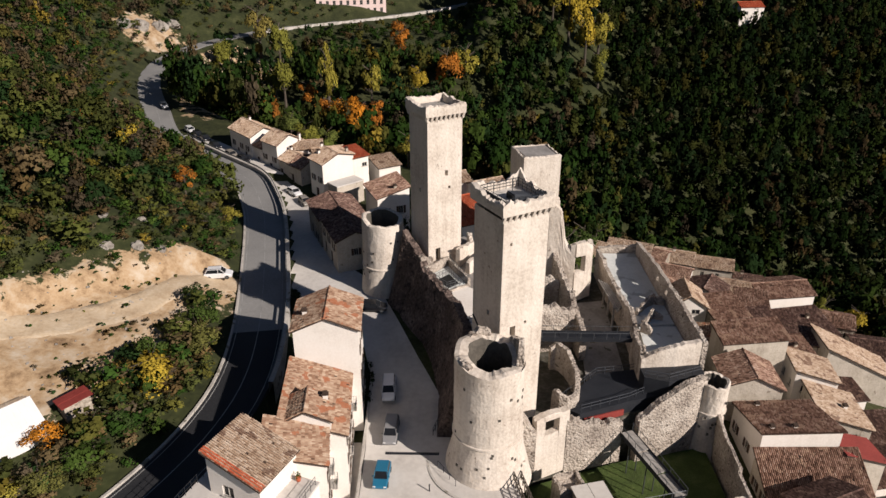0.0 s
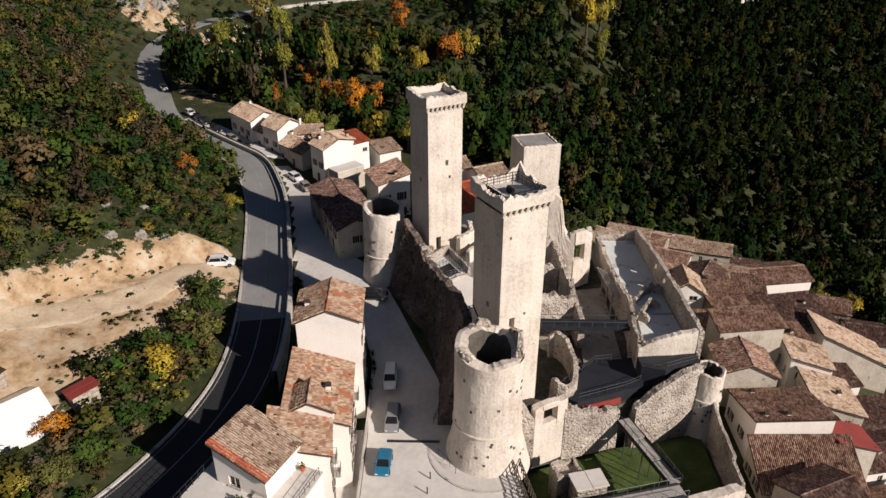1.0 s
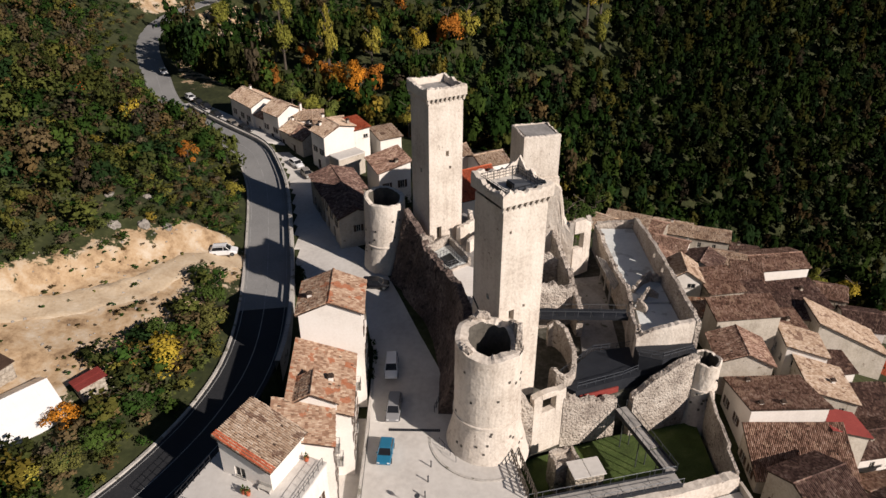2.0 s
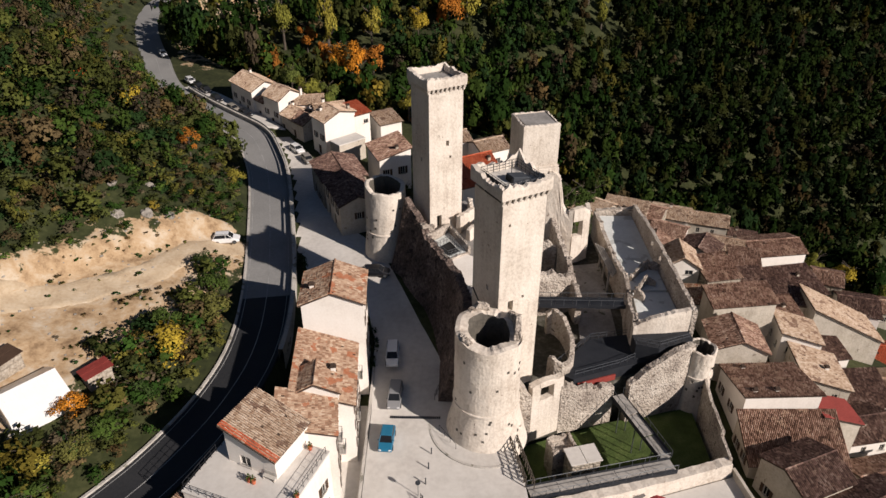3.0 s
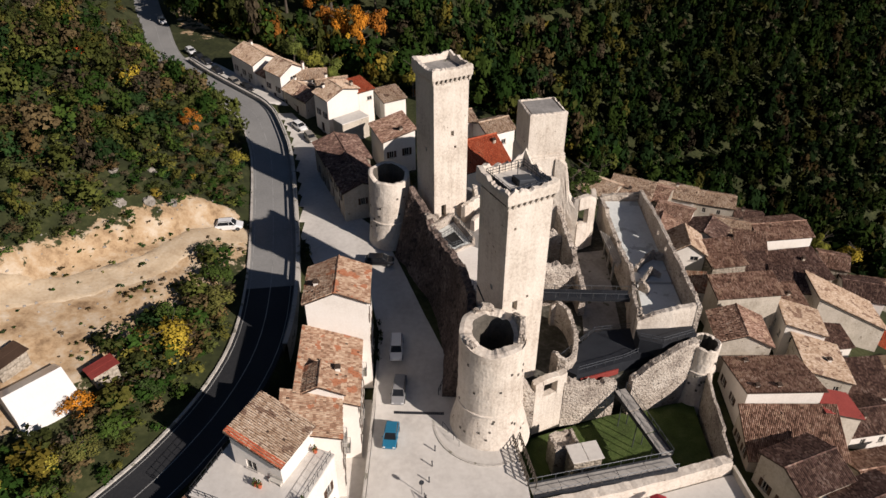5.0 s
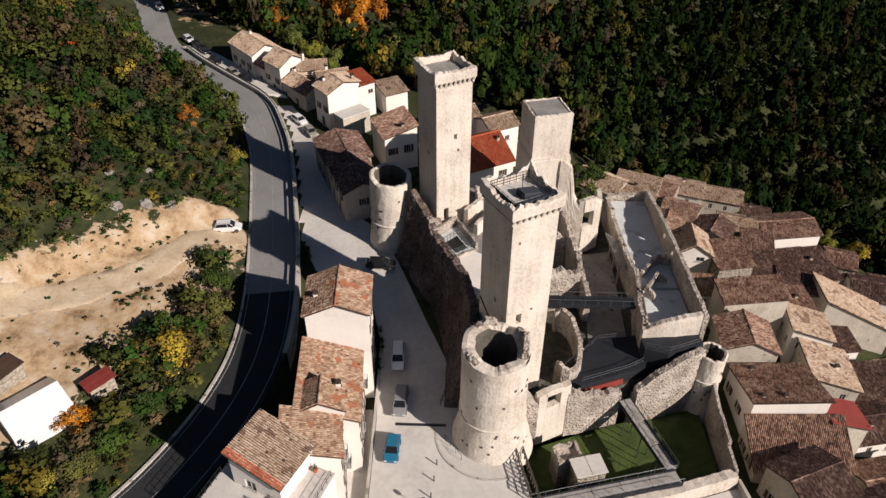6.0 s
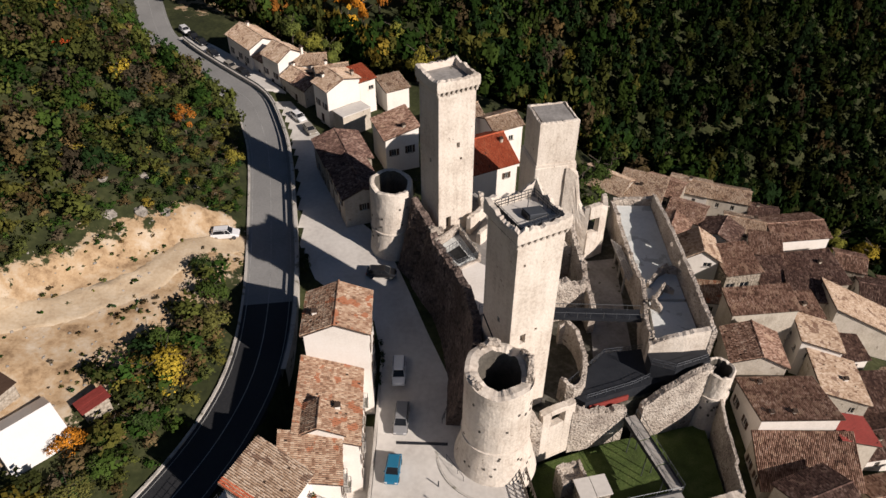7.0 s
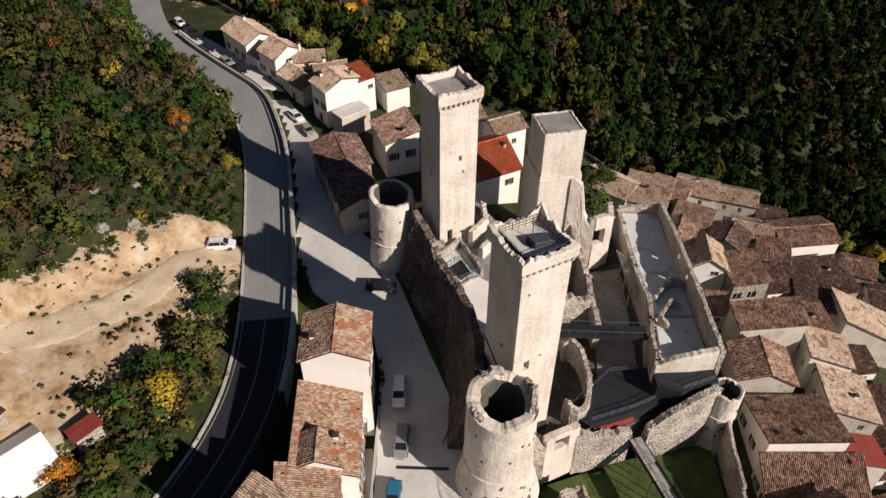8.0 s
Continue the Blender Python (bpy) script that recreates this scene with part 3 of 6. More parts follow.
tR3, rad3 = round_tower("round_tower", 35.0, 75.5, -7.0, 4.3, 2.05, 1.95, "slim round corner turret of pale stone", 0.2, 0.45, 0.3, 2.5, 0.9, 6.0, 5)

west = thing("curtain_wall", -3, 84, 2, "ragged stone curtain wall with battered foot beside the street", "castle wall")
ruin_wall("wall_run", [(2.7, 67.8), (3.0, 75), (1.9, 81.7), (0.5, 86.3), (-2.5, 91.6), (-3.2, 94), (-5.6, 97.0)], [0.8, 2.0, 3.0, 3.5, 4.1, 4.3, 4.4], [12.2, 12.6, 12.2, 11.3, 11.9, 13.2, 15.6], 1.4, M_SCARP_SHADED, west, "", 0.45, 0.6, 3.0)
front = thing("curtain_wall", 15, 68, -4, "broken stone curtain wall with an arched window", "castle wall")
ruin_wall("wall_run", [(9.0, 67.0), (11.0, 67.0)], -4.5, [6.0, 3.2], 1.3, M_RUBBLE, front, "", 0.5, 0.5)
ruin_wall("wall_run", [(15.0, 69.3), (17.5, 69.9), (22.4, 71.5)], -5.0, [3.4, 2.0, 1.4], 1.2, M_RUBBLE, front, "", 0.5, 0.4)
ruin_wall("window_pier", [(10.9, 67.4), (12.0, 67.9)], -4.5, [4.6, 5.0], 1.2, M_TOWER, front, "", 0.2, 0.5)
ruin_wall("window_pier", [(13.8, 68.8), (15.1, 69.5)], -4.5, [5.1, 4.9], 1.2, M_TOWER, front, "", 0.2, 0.5)
ruin_wall("window_breast", [(11.9, 67.8), (13.9, 68.8)], -4.5, [2.1, 2.1], 1.1, M_TOWER, front, "", 0.1, 0.5)
ruin_wall("window_arch", [(11.9, 67.8), (13.9, 68.8)], [4.3, 4.3], [5.0, 5.1], 1.1, M_TOWER, front, "", 0.15, 0.4)
east = thing("curtain_wall", 29, 73, -6, "sloping rubble curtain wall running to the corner turret", "castle wall")
ruin_wall("wall_run", [(24.6, 71.8), (28.5, 73.0), (31.4, 74.0), (33.6, 75.2)], -6.0, [1.4, 4.0, 5.4, 5.2], 1.2, M_RUBBLE, east, "", 0.25, 0.5)


# ---- street and castle grounds ----
def prism(name, poly, z0, z1, material, label="", category="", kind="structure", parent=None):
    n = len(poly)
    v = [(x, y, z0) for x, y in poly] + [(x, y, z1) for x, y in poly]
    f = [list(range(n))[::-1], list(range(n, 2 * n))] + [[i, (i + 1) % n, n + (i + 1) % n, n + i] for i in range(n)]
    ob = arr(name, v, f, material, parent)
    return tagged(ob, label, category, kind=kind if parent is None else "")


XE = ([38, 52, 58, 61, 66, 72.5, 82, 93.4, 100, 104, 107, 115, 125, 136, 150, 160, 166, 172, 178], [12, 9.5, 9, 8, 2, 0.6, -3.4, -7.8, -10.5, -13.6, -16.5, -19.8, -23.2, -26.4, -35.5, -43.5, -49.5, -55.5, -62.5])
XW = ([38, 52, 66, 78, 84, 88, 92, 100, 104, 119, 131, 145, 152, 157, 163, 170, 178], [-9.6, -9.2, -9.2, -9.6, -11, -16, -20.5, -24.2, -25.5, -28, -31.7, -38.3, -43.6, -48.4, -54.4, -61.4, -68.6])
v, f = [], []
ys = np.arange(38, 178.1, 1.0)
nn = 11
for y in ys:
    a, b = np.interp(y, *XW), np.interp(y, *XE)
    for i in range(nn):
        xx = a + (b - a) * i / (nn - 1)
        zz = float(street_z(y)) + 0.05
        v.append((xx, y, max(zz, float(ground(xx, y)[0]) + 0.15) if y > 140 else zz))
for j in range(len(ys) - 1):
    for i in range(nn - 1):
        f.append([j * nn + i, j * nn + i + 1, (j + 1) * nn + i + 1, (j + 1) * nn + i])
tagged(arr("street", v, f, M_STREET, None, "", True), "pale worn paving of the village street and square", "street", kind="structure")
ruin_wall_pts = [(-9.45, y) for y in (48, 56, 64, 72, 79)]
tagged(ruin_wall("retaining_wall_2", ruin_wall_pts, -1.2, [float(street_z(p[1])) + 0.25 for p in ruin_wall_pts], 0.4, M_KERB, None, "", 0.05, 1.5), "low retaining wall along the street edge", "retaining wall", kind="structure")
prism("pavement", [(-13, 47), (-9.6, 47), (-9.6, 80), (-12, 80)], -1.6, -0.1, M_STREET, "sunken pale lane in front of the terraced houses", "pavement")
# curved pale kerb round the bastion's foot
arc = np.array([(5.1 + 6.9 * math.cos(a), 64.4 + 6.9 * math.sin(a), 1.0) for a in np.linspace(radians(150), radians(300), 24)])
ribbon("kerb_2", arc, 0.12, -0.12, 0.2, M_KERB, "pale curved kerb round the foot of the bastion", "kerb", 0.6)
prism("pavement_2", [(5.1 + 6.8 * math.cos(a), 64.4 + 6.8 * math.sin(a)) for a in np.linspace(radians(150), radians(300), 24)] + [(6, 64)], 0.2, 1.14, M_PALE, "pale paving round the foot of the bastion", "pavement")
bm = bm_new()
for i in range(26):
    box(bm, -6.7 + i * 0.245, 65.45 - i * 0.005, 1.24, 0.2, 0.42, 0.05, 0)
box(bm, -3.6, 65.4, 1.2, 6.5, 0.5, 0.03)
tagged(part("drain_grating", bm, M_GRATE), "long black iron drain grating across the street", "drain")

prism("castle_terrace", [(3.0, 69), (3.0, 76), (1.4, 84), (-1.6, 90.4), (-4.6, 96.5), (-4.5, 103), (3.5, 106), (8, 98), (6.5, 90), (7, 80), (10.5, 76)], -1, 10.6, M_COURT, "upper stone terrace of the castle between the keeps", "terrace")
prism("castle_court", [(9.6, 67.8), (22, 72.3), (34.3, 77.2), (34.6, 108), (26, 112), (6, 110), (7.6, 98), (6.2, 90), (6.8, 80), (10, 75)], -9, 0.85, M_SHADED_COURT, "lower ruined courtyard of the castle", "courtyard")
prism("castle_garden", [(9.6, 55.2), (34.4, 61.2), (34.6, 74), (22, 71), (10, 66.6)], -8, -5.4, M_GRASS, "sunken green lawn below the curtain wall", "lawn")
prism("terrace_paving", [(0.7, 87.0), (3.2, 88.8), (5.0, 87.6), (5.2, 79.0), (3.4, 78.4), (2.2, 82.0)], 10.6, 10.85, M_WHITE, "pale paved platform on the castle terrace", "paving")
prism("court_paving", [(19.3, 77.5), (25.0, 78.2), (26.2, 101.6), (21.6, 100.8)], 0.6, 1.05, M_COURT, "grey slab floor in the castle court", "paving")
prism("hall_floor", [(27.9, 87.6), (33.2, 87.6), (33.0, 110.4), (27.2, 110.4)], 0.8, 5.3, M_HALL, "pale concrete floor of the roofless hall", "floor")
prism("hall_floor_2", [(27.3, 79.2), (33.4, 79.8), (33.3, 87.2), (28.0, 87.2)], 0.8, 5.15, M_HALL, "lower pale floor of the roofless hall", "floor")

hall = thing("hall_ruin", 31, 93, 2, "roofless castle hall with ragged pale stone walls", "castle ruin")
ruin_wall("side_wall", [(34.2, 78.3), (33.7, 88), (33.5, 97), (33.5, 111)], -8, [6.6, 6.6, 6.6, 6.6], 0.8, M_RUBBLE, hall, "", 0.1)
EAST = [(34.2, 78.3, 8.5), (33.85, 85.0, 8.8), (33.72, 88.0, 8.9), (33.6, 92.6, 8.9), (33.57, 93.5, 8.9), (33.5, 97.0, 8.9), (33.5, 97.9, 8.8), (33.5, 103.0, 8.4), (33.5, 111.0, 7.3)]
for k, (a, b) in enumerate(zip(EAST[:-1], EAST[1:])):
    slot = k in (3, 5)
    if slot:
        ruin_wall("window_head", [a[:2], b[:2]], 7.9, [a[2], b[2]], 0.7, M_RUBBLE, hall, "", 0.1)
    ruin_wall("window_sill" if slot else "wall_pier", [a[:2], b[:2]], 6.5, [6.9, 6.9] if slot else [a[2], b[2]], 0.75, M_RUBBLE, hall, "", 0.05 if slot else 0.22)
ruin_wall("end_wall", [(26.8, 111), (33.5, 111)], 0, [6.2, 6.8], 0.8, M_RUBBLE, hall, "", 0.25)
ruin_wall("side_wall", [(26.8, 111), (27.1, 97), (27.5, 90), (27.3, 86.8)], 0, [5.7, 5.8, 6.1, 6.2], 0.8, M_RUBBLE, hall, "", 0.3)
ruin_wall("side_wall", [(27.3, 86.8), (26.4, 82), (26.2, 78.6)], 0, [5.6, 6.4, 7.0], 0.7, M_RUBBLE, hall, "", 0.5)
ruin_wall("front_wall", [(25.9, 78.0), (30.4, 78.2), (34.3, 78.9)], 0.8, [6.3, 8.1, 8.6], 1.0, M_TOWER, hall, "", 0.22)
ruin_wall("cross_wall", [(28.3, 90.0), (30.2, 92.4), (31.6, 93.4), (33.2, 93.0)], 5.2, [5.9, 6.9, 6.8, 6.4], 0.55, M_RUBBLE, hall, "", 0.5, 0.4)
ruin_wall("cross_wall", [(28.4, 86.8), (30.4, 89.2), (31.8, 88.6)], 5.1, [6.2, 6.6, 5.8], 0.5, M_RUBBLE, hall, "", 0.5, 0.4)
ruin_wall("cross_wall", [(28.0, 86.0), (29.2, 85.0)], 5.1, [6.3, 5.8], 0.6, M_RUBBLE, hall, "", 0.5, 0.4)
pipes = thing("timber_stack", 25.8, 97, 0.9, "long grey timbers leaning against the hall wall", "timbers")
for k in range(4):
    bm = bm_new()
    tube(bm, (25.1 + 0.3 * k, 101.6 - 0.6 * k, 4.9 + 0.1 * k), (26.2 + 0.25 * k, 92.4 + 0.3 * k, 4.4 + 0.15 * k), 0.13, 6)
    part("timber", bm, M_WOOD, pipes)
for y in (93.6, 97.0, 100.4):
    bm = bm_new()
    box(bm, 25.9, y, 2.7, 0.25, 0.25, 3.7, 5)
    box(bm, 26.3, y, 4.5, 1.3, 0.2, 0.2, 5)
    part("prop", bm, M_WOOD, pipes)

mid = thing("castle_ruin", 17, 88, 2, "broken rubble walls of fallen castle rooms", "castle ruin")
ruin_wall("wall_run", [(17.8, 101.5), (19.0, 93), (19.8, 85.0)], 0.5, [9.8, 7.2, 5.6], 1.0, M_RUBBLE, mid, "", 0.6, 0.5)
ruin_wall("wall_run", [(12.4, 87.2), (18.8, 88.8)], 0.5, [9.0, 7.0], 1.3, M_RUBBLE, mid, "", 0.6, 0.5)
ruin_wall("wall_run", [(13.6, 97.5), (17.9, 97.0)], 0.5, [8.0, 7.2], 0.9, M_RUBBLE, mid, "", 0.6, 0.5)
ruin_wall("wall_run", [(10.6, 78.0), (12.2, 84), (12.4, 92)], 1.5, [8.6, 8.2, 9.0], 0.9, M_RUBBLE, mid, "", 0.6, 0.5)
apse = thing("castle_ruin", 15, 77, 0, "curved fragment of a fallen stone turret", "castle ruin")
ruin_wall("wall_run", [(15.4 + 2.9 * math.cos(a) * 0.75, 77.6 + 5.6 * math.sin(a)) for a in np.linspace(radians(105), radians(-130), 12)], 0.0, [4.6, 4.8, 4.8, 4.9, 4.7, 4.4, 4.2, 4.0, 3.9, 4.2, 4.4, 4.4], 0.8, M_RUBBLE, apse, "", 0.4, 0.5)
chap = thing("castle_ruin", 21, 104, 3, "pale ruined gatehouse wall with an arched opening", "castle ruin")
ruin_wall("wall_run", [(16.6, 102.4), (18.4, 102.2), (19.2, 102.0), (20.4, 101.6)], 0.5, [17.5, 17.0, 12.0, 10.6], 1.6, M_TOWER, chap, "", 0.5, 0.4)
ruin_wall("wall_run", [(20.2, 101.4), (20.9, 101.2)], 1.5, [11.4, 11.8], 1.0, M_TOWER, chap, "", 0.3, 0.4)
ruin_wall("wall_run", [(22.4, 101.9), (23.6, 102.8), (24.6, 108.6)], 1.5, [11.6, 10.6, 8.8], 1.0, M_TOWER, chap, "", 0.4, 0.5)
ruin_wall("arch_head", [(20.8, 101.2), (22.5, 101.9)], [9.4, 9.4], [11.7, 11.7], 1.0, M_TOWER, chap, "", 0.3, 0.4)
ruin_wall("arch_sill", [(20.8, 101.2), (22.5, 101.9)], 1.5, [6.4, 6.4], 1.0, M_TOWER, chap, "", 0.3, 0.4)
kp = thing("castle_ruin", 3, 100, 8, "low broken walls at the foot of the rear keep", "castle ruin")
ruin_wall("wall_run", [(2.2, 95.4), (4.6, 99.5), (4.2, 104)], 9, [13.6, 12.6, 12.2], 0.8, M_TOWER, kp, "", 0.5, 0.5)
ruin_wall("wall_run", [(3.6, 93), (7.2, 97.5)], 9, [12.2, 12.6], 0.8, M_TOWER, kp, "", 0.4, 0.5)
ruin_wall("wall_run", [(-3.4, 93.0), (-1.6, 94.0)], 9, [13.4, 13.0], 1.0, M_RUBBLE, kp, "", 0.5, 0.5)

pit = thing("light_well", 0.6, 89.4, 10.6, "square stone light well with steel railings on the terrace", "light well")
WELL = [(-2.6, 91.7), (0.8, 95.4), (3.7, 89.2), (0.6, 86.9)]
for a, b, h in ((WELL[0], WELL[1], 12.3), (WELL[1], WELL[2], 12.0), (WELL[2], WELL[3], 11.1), (WELL[3], WELL[0], 11.4)):
    ruin_wall("curb", [a, b], 10.6, [h, h], 0.45, M_RUBBLE, pit, "", 0.15, 0.6)
prism("well_ledge", [(-2.3, 91.7), (0.8, 95.0), (3.3, 89.2), (0.6, 87.2)], 10.6, 10.9, M_HALL, parent=pit)
# flat black slab paints the shaft's shade, no hole is cut
prism("well_shaft", [(-0.9, 90.4), (0.9, 92.2), (2.3, 89.4), (0.8, 88.1)], 10.6, 10.96, M_TYRE_SHADE, parent=pit)


def railing(parent, pts, h=1.05, gap=1.3, r=0.03, rails=(1.0, 0.55), material=None):
    """Posts and rails along 3D points; every post a part."""
    mm = material or M_STEEL
    for a, b in zip(pts[:-1], pts[1:]):
        a, b = Vector(a), Vector(b)
        n = max(1, round((b - a).length / gap))
        for i in range(n + 1):
            p = a.lerp(b, i / n)
            bm = bm_new()
            tube(bm, p, p + Vector((0, 0, h)), r, 5)
            part("post", bm, mm, parent)
        for k in rails:
            bm = bm_new()
            tube(bm, a + Vector((0, 0, h * k)), b + Vector((0, 0, h * k)), r * 0.9, 5)
            part("rail", bm, mm, parent)


def walkway(name, a, b, width, label, panel=None, seg=3.2, legs=None):
    """A raised gangway: deck boards, edge beams, railings with side panels and legs."""
    a, b = Vector(a), Vector(b)
    t = thing(name, *((a + b) / 2), label, "walkway")
    d = (b - a)
    L = d.length
    yaw = math.degrees(math.atan2(d.y, d.x))
    side = Vector((-d.y, d.x, 0)).normalized() * width / 2
    n = max(1, round(L / seg))
    for i in range(n):
        p = a.lerp(b, (i + 0.5) / n)
        bm = bm_new()
        box(bm, p.x, p.y, p.z, L / n - 0.05, width, 0.12, yaw, 0.01)
        part("deck_panel", bm, panel or M_KERB, t)
    for s in (1, -1):
        bm = bm_new()
        p = (a + b) / 2 + side * s
        box(bm, p.x, p.y, p.z - 0.1, L, 0.1, 0.4, yaw)
        part("edge_beam", bm, M_GRATE, t)
        bm = bm_new()
        box(bm, p.x, p.y, p.z + 0.2, L, 0.04, 0.3, yaw)
        part("side_panel", bm, M_GRATE, t)
        railing(t, [a + side * s + Vector((0, 0, 0.05)), b + side * s + Vector((0, 0, 0.05))], 1.05, 1.7, 0.04, (1.0,))
    if legs is not None:
        for i in range(1, n + 1):
            p = a.lerp(b, (i - 0.5) / n)
            for s in (1, -1):
                bm = bm_new()
                tube(bm, p + side * s * 0.8, Vector((p.x + side.x * s * 0.8, p.y + side.y * s * 0.8, legs)), 0.07, 6)
                part("leg", bm, M_STEEL, t)
    return t


walkway("walkway", (23.2, 71.2, -0.3), (26.9, 60.6, -0.9), 1.7, "raised plank gangway over the lawn to the castle gate", M_WOOD, 3.6, -5.4)
walkway("walkway", (9.8, 55.4, -0.9), (27.6, 59.6, -0.9), 1.9, "raised plank gangway along the garden front wall", M_WOOD, 3.4, -5.4)
walkway("footbridge", (13.6, 83.9, 5.7), (26.0, 83.6, 5.7), 1.8, "dark green steel footbridge across the court", M_GRATE, 2.4)
dk = thing("viewing_deck", 24, 77, 1.6, "dark steel viewing deck with railings inside the curtain wall", "deck")
prism("deck", [(14.4, 72.6), (20.6, 79.4), (26.4, 80.4), (26.2, 78.2), (33.6, 79.4), (34.0, 76.6), (28.4, 74.8), (23.6, 73.4), (17.0, 70.9)], 0.8, 2.6, M_GRATE, parent=dk)
prism("upper_deck", [(25.8, 77.4), (33.8, 78.2), (33.9, 76.4), (28.8, 74.4), (25.9, 75.4)], 2.5, 4.9, M_GRATE, parent=dk)
railing(dk, [(25.9, 75.5, 4.9), (28.8, 74.6, 4.9), (33.4, 76.4, 4.9)], 1.05, 1.3, 0.04, (1.0, 0.55), M_DECKRAIL)
railing(dk, [(14.8, 73.4, 2.6), (20.6, 79.2, 2.6), (26.4, 80.2, 2.6)], 1.05, 1.3, 0.04, (1.0, 0.55), M_DECKRAIL)
railing(dk, [(17.2, 71.3, 2.6), (23.6, 73.7, 2.6), (25.9, 75.0, 2.6)], 1.05, 1.3, 0.04, (1.0, 0.55), M_DECKRAIL)
tagged(ruin_wall("red_banner_wall", [(17.6, 70.9), (23.0, 73.0)], 0.6, [1.9, 1.7], 0.25, M_REDSHEET, None, "", 0.02, 1.0), "low red painted panel behind the curtain wall", "panel")
fw = thing("garden_wall", 22, 57, -7, "pale rubble wall fronting the sunken garden", "wall")
ruin_wall("wall_run", [(9.4, 53.2), (20.4, 56.2), (34.8, 60.6)], -8, [-0.8, -1.1, -1.2], 1.6, M_TOWER, fw, "", 0.15, 0.7)
gw = thing("garden_wall", 35, 66, -8, "tall boundary wall between garden and village", "wall")
ruin_wall("wall_run", [(34.9, 60.6), (35.1, 64.5), (35.2, 64.6), (35.4, 70), (35.6, 73.6)], -9, [-0.9, -0.9, -0.3, -0.3, 0.4], 0.5, M_RUBBLE, gw, "", 0.08, 0.7)
prism("forecourt", [(12, 42), (37, 50), (35.4, 59.8), (20.6, 55.3), (10, 52.3)], -9, -3.2, M_PALE, "pale paved forecourt below the garden wall", "forecourt")
fc = thing("garden_wall", 36, 55, -8, "low rendered wall along the forecourt edge", "wall")
ruin_wall("wall_run", [(35.4, 60.4), (37.0, 50.4)], -9, [-2.2, -2.2], 0.5, M_OLDWALL, fc, "", 0.05, 1.0)
hut = thing("stone_hut", 15, 62.8, -5.4, "small roofless rubble hut on the lawn", "hut")
ruin_wall("hut_wall", [(13.5, 61.4), (16.3, 62.2), (15.7, 64.4), (13.0, 63.6)], -5.5, [-0.4, -0.8, -0.5, -0.2], 0.5, M_RUBBLE, hut, "", 0.3, 0.4, closed=True)
prism("rubble_fill", [(13.5, 61.4), (16.3, 62.2), (15.7, 64.4), (13.0, 63.6)], -5.4, -1.2, M_RUBBLE, parent=hut)
hut2 = thing("service_hut", 16.8, 60.2, -5.4, "small flat roofed hut with pale roof slabs", "hut")
bm = bm_new()
box(bm, 16.8, 60.6, -2.8, 3.6, 2.5, 5.2, 13, 0.03)
part("body", bm, M_STONEWALL, hut2)
for dx in (-1.02, 1.02):
    bm = bm_new()
    q = rot2(dx, 0, 13)
    box(bm, 16.8 + q[0], 60.6 + q[1], -0.16, 1.98, 2.8, 0.14, 13, 0.02)
    part("roof_slab", bm, M_PALE, hut2)
gate = thing("paling_fence", 8.6, 58, 0.8, "old rusty iron paling fence at the garden edge", "fence")
for dx, top in ((0.0, 2.0), (1.0, 1.5)):
    for i in range(12):
        f_ = i / 11
        x, y = 7.7 + dx + 1.5 * f_, 62.0 - 7.2 * f_
        bm = bm_new()
        box(bm, x, y, 0.7 + top / 2, 0.11, 0.11, top + 0.25 * math.sin(i * 2.3), 12 + 20 * math.sin(i), 0, 4 * math.sin(i * 1.7))
        part("pale", bm, M_BARK, gate)
    for z in (0.6, 0.95):
        bm = bm_new()
        box(bm, 8.45 + dx, 58.4, 0.7 + top * z, 0.1, 7.5, 0.12, 11.8)
        part("rail", bm, M_BARK, gate)

# lookout on the front keep
lk = thing("lookout_platform", *(MB @ Vector((0, 0, 30.8))), "steel and glass lookout platform on the keep", "platform")
c4 = [MB @ Vector((x, y, 30.82)) for x, y in ((-2.5, -2.5), (2.5, -2.5), (2.5, 2.5), (-2.5, 2.5), (-2.5, -2.5))]
railing(lk, c4, 1.1, 0.85, 0.035, (1.0, 0.66, 0.33), M_GRATE)
bm = bm_new()
box(bm, 0, 0, 0, 2.3, 1.5, 0.8, 0, 0.04)
for v in bm.verts:
    if v.co.z > 0 and v.co.x > 0:
        v.co.z -= 0.45
bmesh.ops.transform(bm, matrix=MB @ pose(0.8, -0.2, 31.15), verts=bm.verts[:])
part("stair_cover", bm, M_DECKRAIL, lk)
bm = bm_new()
box(bm, *(MB @ Vector((-0.45, -0.2, 31.1))), 0.12, 1.2, 0.62, TOWER_ROT)
part("hatch", bm, M_TYRE_SHADE, lk)
for x, y, w, d in ((0.0, -2.46, 4.8, 0.03), (-2.46, 0.0, 0.03, 4.8)):
    bm = bm_new()
    box(bm, *(MB @ Vector((x, y, 31.3))), w, d, 0.75, TOWER_ROT)
    part("railing_panel", bm, M_DECKRAIL, lk)
bm = bm_new()
tube(bm, MB @ Vector((0.4, 0.6, 30.8)), MB @ Vector((0.4, 0.6, 33.0)), 0.05)
part("mast", bm, M_STEEL, lk)
# slanting cable duct on the shaded face
bm = bm_new()
tube(bm, MB @ Vector((-3.0, 2.8, 15.5)), MB @ Vector((-3.0, -2.6, 11.2)), 0.09)
tagged(part("cable_duct", bm, M_GRATE, tB), "dark slanting cable duct")
